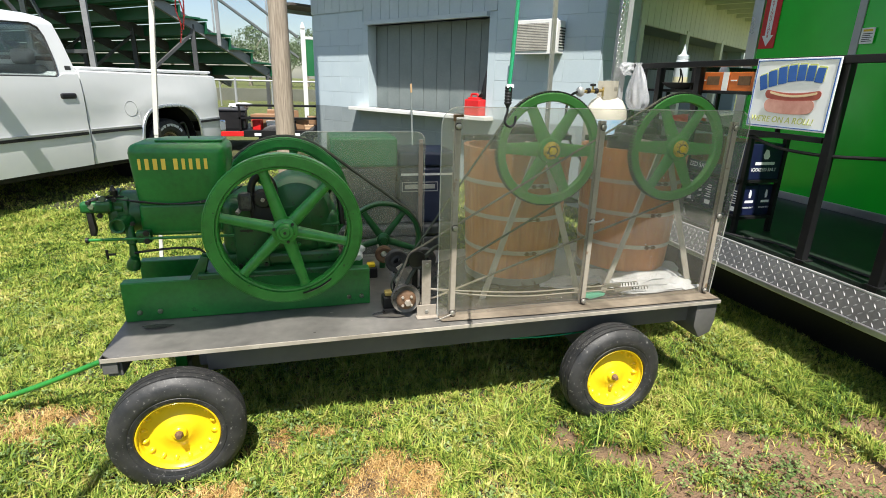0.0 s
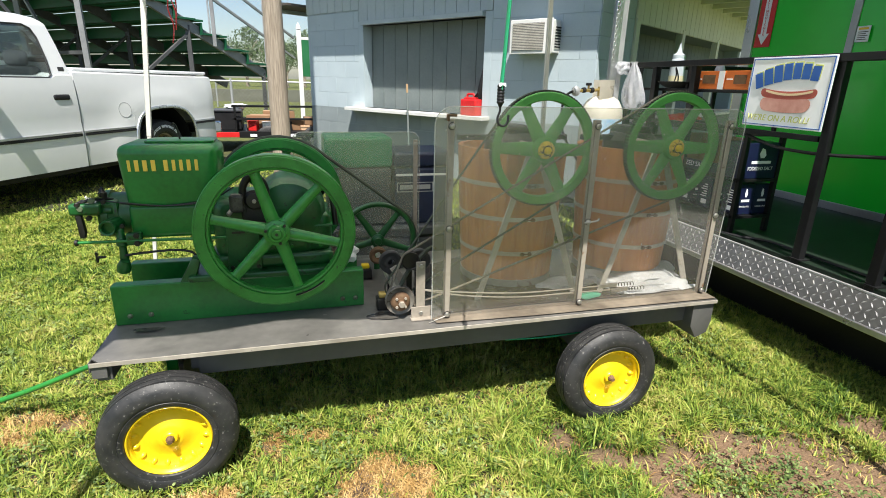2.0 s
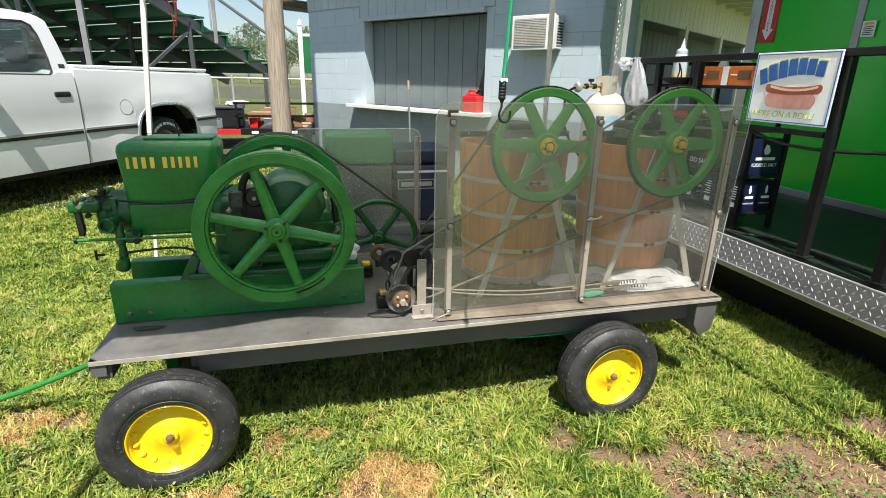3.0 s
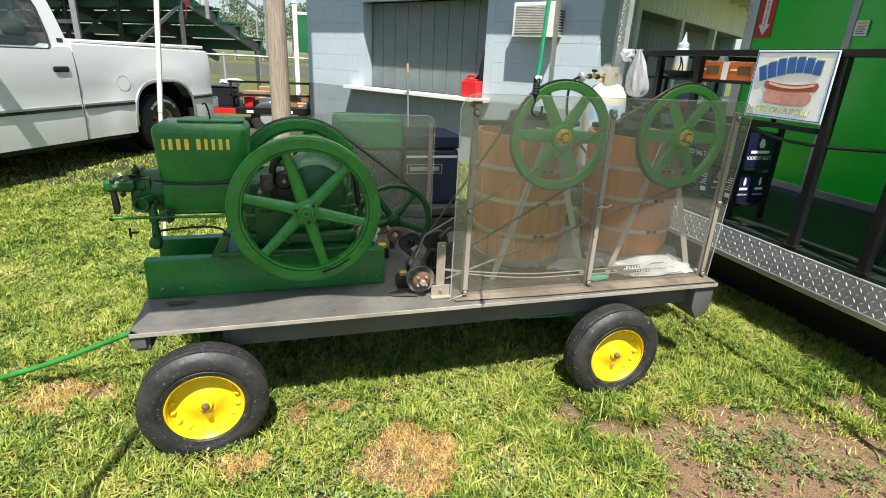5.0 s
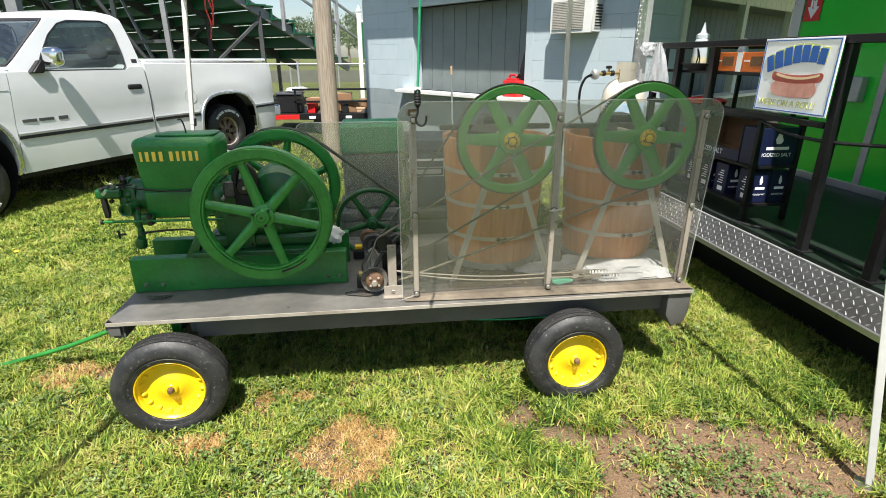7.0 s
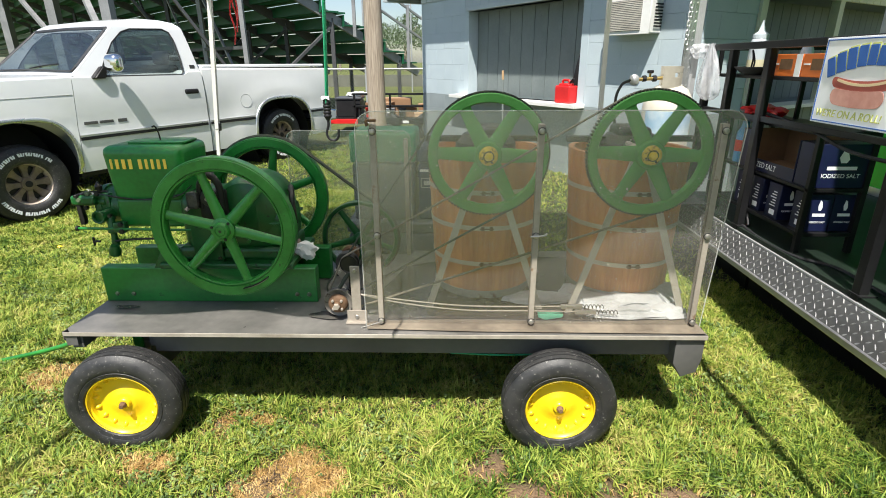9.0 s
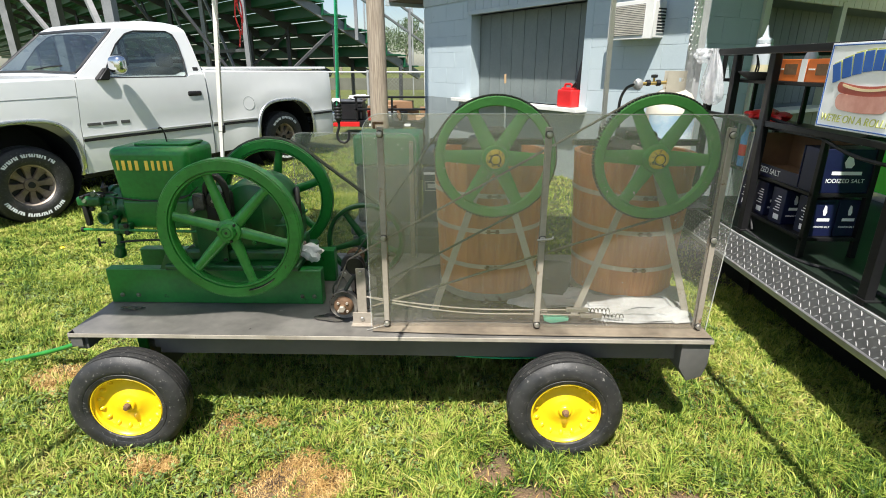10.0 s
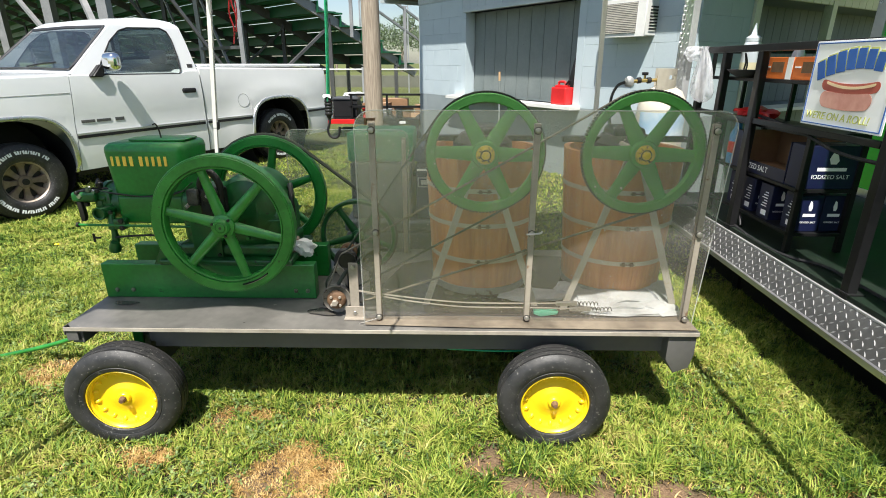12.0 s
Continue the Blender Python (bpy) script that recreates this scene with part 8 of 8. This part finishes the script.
# ---- coolers behind the wagon ----
def cooler(name, label, x0, x1, y0, y1, z0, zl, z1, body, lid, stripe=False, badge=None):
    c = thing(name, label, "cooler", Matrix.Translation(((x0 + x1) / 2, (y0 + y1) / 2, z0)))
    a, b = (x1 - x0) / 2, (y1 - y0) / 2
    part("cooler_body", box(-a, a, -b, b, 0, zl - z0 - 0.006, 0.018, seg=3), body, c)
    part("cooler_lid", box(-a - 0.01, a + 0.01, -b - 0.01, b + 0.01, zl - z0, z1 - z0, 0.022, seg=3), lid, c)
    if stripe:
        part("stripe", box(-a + 0.01, a - 0.01, -b - 0.004, -b + 0.004, zl - z0 - 0.06, zl - z0 - 0.045), WHITE_PLASTIC, c, "white stripe")
    if badge:
        u0, u1, v0, v1 = badge[0], badge[1], badge[2] - z0, badge[3] - z0
        part("badge_bar", box(u0 + 0.02, u1 - 0.02, -b - 0.003, -b + 0.004, v0 + 0.018, v1 - 0.018, 0.002), badge[4], c, "brand badge bar")
        for e in ((u0, u1, v0, v0 + 0.005), (u0, u1, v1 - 0.005, v1), (u0, u0 + 0.005, v0 + 0.005, v1 - 0.005), (u1 - 0.005, u1, v0 + 0.005, v1 - 0.005)) if badge[5:] else ():
            part("badge_rim", box(e[0], e[1], -b - 0.004, -b + 0.004, e[2], e[3]), badge[4], c)
    for s in (-1, 1):
        part("handle", box(s * a - 0.015, s * a + 0.015, -0.1, 0.1, (zl - z0) * 0.7, (zl - z0) * 0.82, 0.006), BLACK_PLASTIC, c)
    return c


cooler("base_cooler", "large grey cooler on the grass under other coolers", 0.18, 1.08, 3.45, 3.95, 0.0, 0.42, 0.5, COOLER_GREY, COOLER_GREY)
cooler("green_cooler", "grey cooler with a green branded lid on another cooler", 0.22, 0.645, 3.5, 3.9, 0.501, 0.9, 1.1, COOLER_GREY, COOLER_GREEN, False, (-0.1, 0.12, 1.0, 1.05, surface("pale_green_print", (0.12, 0.4, 0.25), (0.2, 0.5, 0.32), 0.5)))
cooler("navy_cooler", "navy cooler with a white stripe and badge on another cooler", 0.67, 1.06, 3.5, 3.9, 0.501, 0.9, 1.0, COOLER_NAVY, COOLER_NAVY, True, (-0.18, 0.075, 0.728, 0.795, GALV, True))

# ---- utility trailer with boxes ----
ut = thing("utility_trailer", "low black utility trailer with red lamps loaded with boxes", "trailer", Matrix.Translation((-0.55, 11.0, 0)))
part("trailer_bed", box(-1.1, 2.6, -0.5, 1.2, 0.42, 0.5, 0.006), BLACK, ut)
part("front_beam", box(-0.45, 2.6, -0.54, -0.5, 0.38, 0.5, 0.006), BLACK, ut)
part("red_beam", box(-1.1, -0.45, -0.54, -0.5, 0.39, 0.48, 0.006), RED, ut, "red painted beam end")
for z in (0.72, 0.95):
    part("side_rail", box(-0.55, 2.6, -0.52, -0.48, z - 0.02, z + 0.02, 0.004), BLACK, ut)
for x in (-0.5, 0.2, 0.9, 1.6, 2.3):
    part("stake", box(x - 0.02, x + 0.02, -0.52, -0.48, 0.5, 0.95, 0.004), BLACK, ut)
for x in (-1.0, -0.2, 0.5):
    part("side_lamp", box(x - 0.06, x + 0.06, -0.56, -0.54, 0.4, 0.45, 0.004), WHITE_PRINT if x > -0.9 else RED, ut)
for x in (0.1, 0.95):
    part("tyre", lathe([(0.14, 0.08), (0.26, 0.085), (0.3, 0.06), (0.3, -0.06), (0.26, -0.085), (0.14, -0.08)], 28, m=Matrix.Translation((x, -0.42, 0.3)) @ Matrix.Rotation(radians(90), 4, "X"), close=True), RUBBER, ut)
    part("hub", rod((x, -0.52, 0.3), (x, -0.4, 0.3), 0.13, 20), GALV, ut)
tote = thing("storage_tote", "black plastic tote with a grey lid on the utility trailer", "tote", Matrix.Translation((-1.2, 10.85, 0.501)))
part("tote_body", box(-0.24, 0.24, -0.22, 0.22, 0, 0.34, 0.02), BLACK_PLASTIC, tote)
part("tote_lid", box(-0.26, 0.26, -0.24, 0.24, 0.34, 0.38, 0.012), COOLER_GREY, tote)
wr = link("white_wrap", lump((-1.05, 10.85, 0.93), (0.2, 0.15, 0.05), 1.2, amount=0.5), WHITE_PLASTIC)
tagged(wr, "crumpled white plastic wrap on the tote", "wrap")
for i, (x, y, w, d, h) in enumerate(((-0.6, 10.9, 0.5, 0.4, 0.27), (-0.05, 10.8, 0.4, 0.3, 0.2), (0.4, 10.9, 0.45, 0.35, 0.24), (-0.3, 11.3, 0.6, 0.4, 0.33), (1.0, 10.95, 0.4, 0.35, 0.2))):
    c = thing("cardboard_box", "brown cardboard box on the utility trailer", "box", pose(x, y, 0.501, 0, 0, (i * 37) % 20 - 10), "boxes on the trailer")
    part("box_body", box(-w / 2, w / 2, -d / 2, d / 2, 0, h, 0.006), CARD, c)
    part("tape", box(-w / 2, w / 2, -0.03, 0.03, h, h + 0.001), BUN_PRINT, c)

dice = random.Random(21)
for k, (col, word) in enumerate(((RED, "red"), (WHITE_PLASTIC, "white"), (BLACK_PLASTIC, "black"), (BUN_PRINT, "tan"), (RED, "red"), (COOLER_GREY, "grey"), (WHITE_PLASTIC, "white"), (CARD, "brown"), (RED, "red"), (BLACK_PLASTIC, "black"))):
    w, d, h = dice.uniform(0.12, 0.3), dice.uniform(0.1, 0.25), dice.uniform(0.08, 0.24)
    c = thing("crate", word + " bin among the load of the utility trailer", "crate", pose(-0.75 + 0.31 * k, 10.62 + dice.uniform(-0.04, 0.1), 0.501, 0, 0, dice.uniform(-20, 20)))
    part("crate_body", box(-w / 2, w / 2, -d / 2, d / 2, 0, h, 0.008), col, c)
    part("crate_rim", box(-w / 2 - 0.008, w / 2 + 0.008, -d / 2 - 0.008, d / 2 + 0.008, h - 0.03, h + 0.004, 0.004), col, c)

# ---- green sign on white posts ----
gs = thing("green_field_sign", "green sign between white posts with finials", "sign", Matrix.Translation((0.19, 13.2, 0)))
for x in (0.0, 1.5):
    part("post", box(x - 0.05, x + 0.05, -0.05, 0.05, 0, 2.5, 0.006), OFFWHITE, gs)
    part("finial", lathe([(0.03, 2.5), (0.06, 2.53), (0.05, 2.57), (0.02, 2.64), (0, 2.67)], 16, m=Matrix.Translation((x, 0, 0))), OFFWHITE, gs)
part("sign_board", box(0.05, 1.45, -0.02, 0.02, 1.5, 2.3, 0.004), surface("sign_green", (0.01, 0.12, 0.04), (0.015, 0.15, 0.05), 0.5), gs)
part("sign_frame", box(0.05, 1.45, -0.025, 0.025, 2.3, 2.36, 0.004), OFFWHITE, gs)
for z, a, b in ((2.12, 0.35, 1.1), (1.9, 0.3, 1.2), (1.82, 0.3, 1.2), (1.7, 0.4, 1.0)):
    part("text_bar", box(a, b, -0.024, -0.02, z, z + 0.05), WHITE_PRINT, gs)

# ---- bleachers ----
# a shaded and a sunlit copy of the stand's steel, light put into colour
DARK_STEEL = surface("shaded_bleacher_steel", (0.05, 0.052, 0.055), (0.08, 0.082, 0.085), 0.6, metal=0.3, grain=30, bump=0.05)
STAND_GALV = surface("lit_stand_steel", (0.2, 0.205, 0.21), (0.3, 0.305, 0.31), 0.55, metal=0.4, grain=30, bump=0.08)
VV, WW = Vector((-0.707, 0.707, 0)), Vector((0.707, 0.707, 0))
LOW = Vector((-0.45, 18.0, 1.3))
stand = thing("bleachers", "green plank bleachers on grey steel supports seen from behind", "bleachers")


def on_stand(run, along, up=0.0):
    return LOW - WW * run + VV * along + Vector((0, 0, 0.47 * run + up))


def beam(a, b, w, h, mat, name):
    d = Vector(b) - Vector(a)
    m = Matrix.Translation(a) @ d.to_track_quat("X", "Z").to_matrix().to_4x4()
    part(name, box(0, d.length, -w / 2, w / 2, -h / 2, h / 2, 0, m=m), mat, stand, "", 0)


for j in range(11):
    al = 2.7 * j if j < 3 else 2.7 * 3 + 3.6 * (j - 3)
    # the end stringer takes the sunlit copy, the others the shaded one
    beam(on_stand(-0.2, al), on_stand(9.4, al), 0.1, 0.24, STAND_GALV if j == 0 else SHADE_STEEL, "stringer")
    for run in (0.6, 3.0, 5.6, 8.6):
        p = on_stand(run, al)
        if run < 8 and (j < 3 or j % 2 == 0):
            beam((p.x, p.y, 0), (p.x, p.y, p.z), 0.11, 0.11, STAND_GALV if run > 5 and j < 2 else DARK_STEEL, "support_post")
    if j > 2:
        continue
    a, b = on_stand(5.6, al), on_stand(8.6, al)
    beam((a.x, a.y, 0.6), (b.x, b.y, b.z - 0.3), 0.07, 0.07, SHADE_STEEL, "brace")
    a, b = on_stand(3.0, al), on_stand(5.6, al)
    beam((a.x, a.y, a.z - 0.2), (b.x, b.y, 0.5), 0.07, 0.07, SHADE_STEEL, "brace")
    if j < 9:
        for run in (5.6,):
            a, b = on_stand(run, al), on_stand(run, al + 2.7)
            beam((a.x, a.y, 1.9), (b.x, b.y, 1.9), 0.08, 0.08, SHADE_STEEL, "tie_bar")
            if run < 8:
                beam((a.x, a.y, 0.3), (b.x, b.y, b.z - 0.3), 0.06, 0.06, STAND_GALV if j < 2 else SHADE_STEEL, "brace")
for al, w_ in ((-0.3, 0.2), (5.5, 0.25), (16.1, 0.3), (27, 0.3)):
    p = on_stand(8.6, al)
    beam((p.x, p.y, 0), (p.x, p.y, p.z), w_, w_, STAND_GALV, "support_post")
for a0, z0, a1, z1 in ((0.7, 2.2, 3.6, 5.0), (6.6, 2.3, 14.5, 4.8)):
    a, b = on_stand(8.6, a0), on_stand(8.6, a1)
    beam((a.x, a.y, z0), (b.x, b.y, z1), 0.12, 0.12, STAND_GALV, "brace")
for k in range(13):
    run = 0.1 + 0.72 * k
    for off, up in ((0.0, 0.16), (0.29, 0.16), (0.5, 0.48)):
        a, b = on_stand(run + off, -0.15, up - 0.47 * off), on_stand(run + off, 90, up - 0.47 * off)
        beam(a, b, 0.27, 0.045, PLANK_GREEN, "plank")
    a, b = on_stand(run + 0.42, -0.15, 0.28 - 0.47 * 0.42), on_stand(run + 0.42, 90, 0.28 - 0.47 * 0.42)
    beam(a, b, 0.03, 0.3, PLANK_GREEN, "riser_board")
for run in (0.4, 2.4, 4.4, 6.4):
    p = on_stand(run, -0.25)
    beam((p.x, p.y, p.z - 0.2), (p.x, p.y, p.z + 1.7), 0.09, 0.09, STAND_GALV, "end_rail_post")
beam(on_stand(-0.5, -0.25, 1.0), on_stand(7.0, -0.25, 1.0), 0.06, 0.06, STAND_GALV, "end_rail")
beam(on_stand(-0.5, -0.25, 1.6), on_stand(7.0, -0.25, 1.6), 0.06, 0.06, STAND_GALV, "end_rail")


# ---- chain-link fences ----
def chain_fence(name, label, a, b, z0, z1, gap, wire, posts):
    f = thing(name, label, "fence")
    a, b = Vector(a), Vector(b)
    L, d = (b - a).length, (b - a).normalized()
    side = Vector((-d.y, d.x, 0))
    bm = bmesh.new()
    h = z1 - z0
    n = int((L + h) / gap)
    for i in range(n):
        for s in (1, -1):
            u0, u1 = (i * gap - h, i * gap) if s > 0 else (i * gap, i * gap - h)
            p0, p1 = [u0, z0], [u1, z1]
            if s > 0:
                if p0[0] < 0:
                    p0 = [0, z0 - u0]
                if p1[0] > L:
                    p1 = [L, z1 - (u1 - L)]
            else:
                if p0[0] > L:
                    p0 = [L, z0 + (u0 - L)]
                if p1[0] < 0:
                    p1 = [0, z1 + u1]
            if p1[1] - p0[1] < 0.05:
                continue
            P, Q = a + d * p0[0], a + d * p1[0]
            P.z, Q.z = p0[1], p1[1]
            t = Vector((0, 0, wire)) if True else side
            o = side * wire * 0.5
            v = [bm.verts.new(q) for q in (P - t / 2, P + o + t / 2, P - o + t / 2, Q - t / 2, Q + o + t / 2, Q - o + t / 2)]
            for q in ((0, 1, 4, 3), (1, 2, 5, 4), (2, 0, 3, 5)):
                bm.faces.new([v[k] for k in q])
    w_ = part("wire_mesh", bm, GALV, f, "", 0)
    w_["kind"] = "stuff"
    for i in range(posts + 1):
        p = a + d * L * i / posts
        part("post", rod((p.x, p.y, 0), (p.x, p.y, z1 + 0.06), 0.035, 12), GALV, f)
    part("top_rail", rod((a.x, a.y, z1), (b.x, b.y, z1), 0.025, 10), GALV, f)


chain_fence("low_fence", "low galvanised chain-link fence behind the trailer", (-6, 15.2, 0), (5, 15.8, 0), 0.05, 1.35, 0.1, 0.007, 5)
chain_fence("tall_fence", "tall galvanised chain-link backstop fence", (-3.5, 27, 0), (8, 27, 0), 0.1, 6.0, 0.2, 0.009, 5)
br_ = thing("barrier_wall", "long low pale wall along the far field", "wall")
part("wall_panel", box(-30, 30, 33, 33.2, 0, 0.8, 0.01), surface("weathered_board", (0.1, 0.105, 0.08), (0.17, 0.17, 0.14), 0.8), br_)

# ---- far trees and bank ----
# leaf greens paled: the haze of distance is mixed into their colour
LEAF = grass_material("hazed_far_leaves", [(0.2, (0.07, 0.11, 0.05)), (0.55, (0.12, 0.17, 0.085)), (0.9, (0.2, 0.25, 0.14))])


def tree(x, y, h, seed):
    g = random.Random(seed)
    t = thing("tree", "leafy green tree beyond the field", "tree", Matrix.Translation((x, y, 0)), "far trees")
    bm = rod((0, 0, 0), (0, 0, h * 0.5), h * 0.03, 10, r2=h * 0.018)
    for i in range(6):
        a = g.uniform(0, 6.28)
        rod((0, 0, h * g.uniform(0.25, 0.5)), (math.cos(a) * h * 0.25, math.sin(a) * h * 0.25, h * g.uniform(0.55, 0.8)), h * 0.012, 6, bm, h * 0.005)
    part("trunk", bm, POLE_WOOD, t)
    bm = bmesh.new()
    for i in range(2400):
        c = g.choice(((0, 0, 0.7, 0.26), (0.2, 0, 0.6, 0.2), (-0.2, 0.1, 0.58, 0.2), (0, -0.2, 0.55, 0.2), (0.08, 0.1, 0.85, 0.15)))
        d = Vector((g.gauss(0, 1), g.gauss(0, 1), g.gauss(0, 1))).normalized() * c[3] * g.uniform(0.6, 1.1)
        p = Vector((c[0] + d.x, c[1] + d.y, c[2] + d.z * 0.85)) * h
        s = h * g.uniform(0.007, 0.017)
        q = Euler((g.uniform(0, 6), g.uniform(0, 6), g.uniform(0, 6))).to_matrix()
        bm.faces.new([bm.verts.new(p + q @ Vector(k) * s) for k in ((-1, -0.6, 0), (1, -0.5, 0.2), (0.9, 0.7, 0), (-0.8, 0.6, -0.2))])
    part("crown", bm, LEAF, t, "", 0)


for i, (x, y, h) in enumerate(((-3, 85, 8), (1.5, 90, 9), (6, 84, 7.5), (-12, 95, 8), (-7, 88, 9), (11, 92, 9), (-18, 90, 8), (4, 97, 10), (-1, 80, 6.5))):
    tree(x, y, h, i)
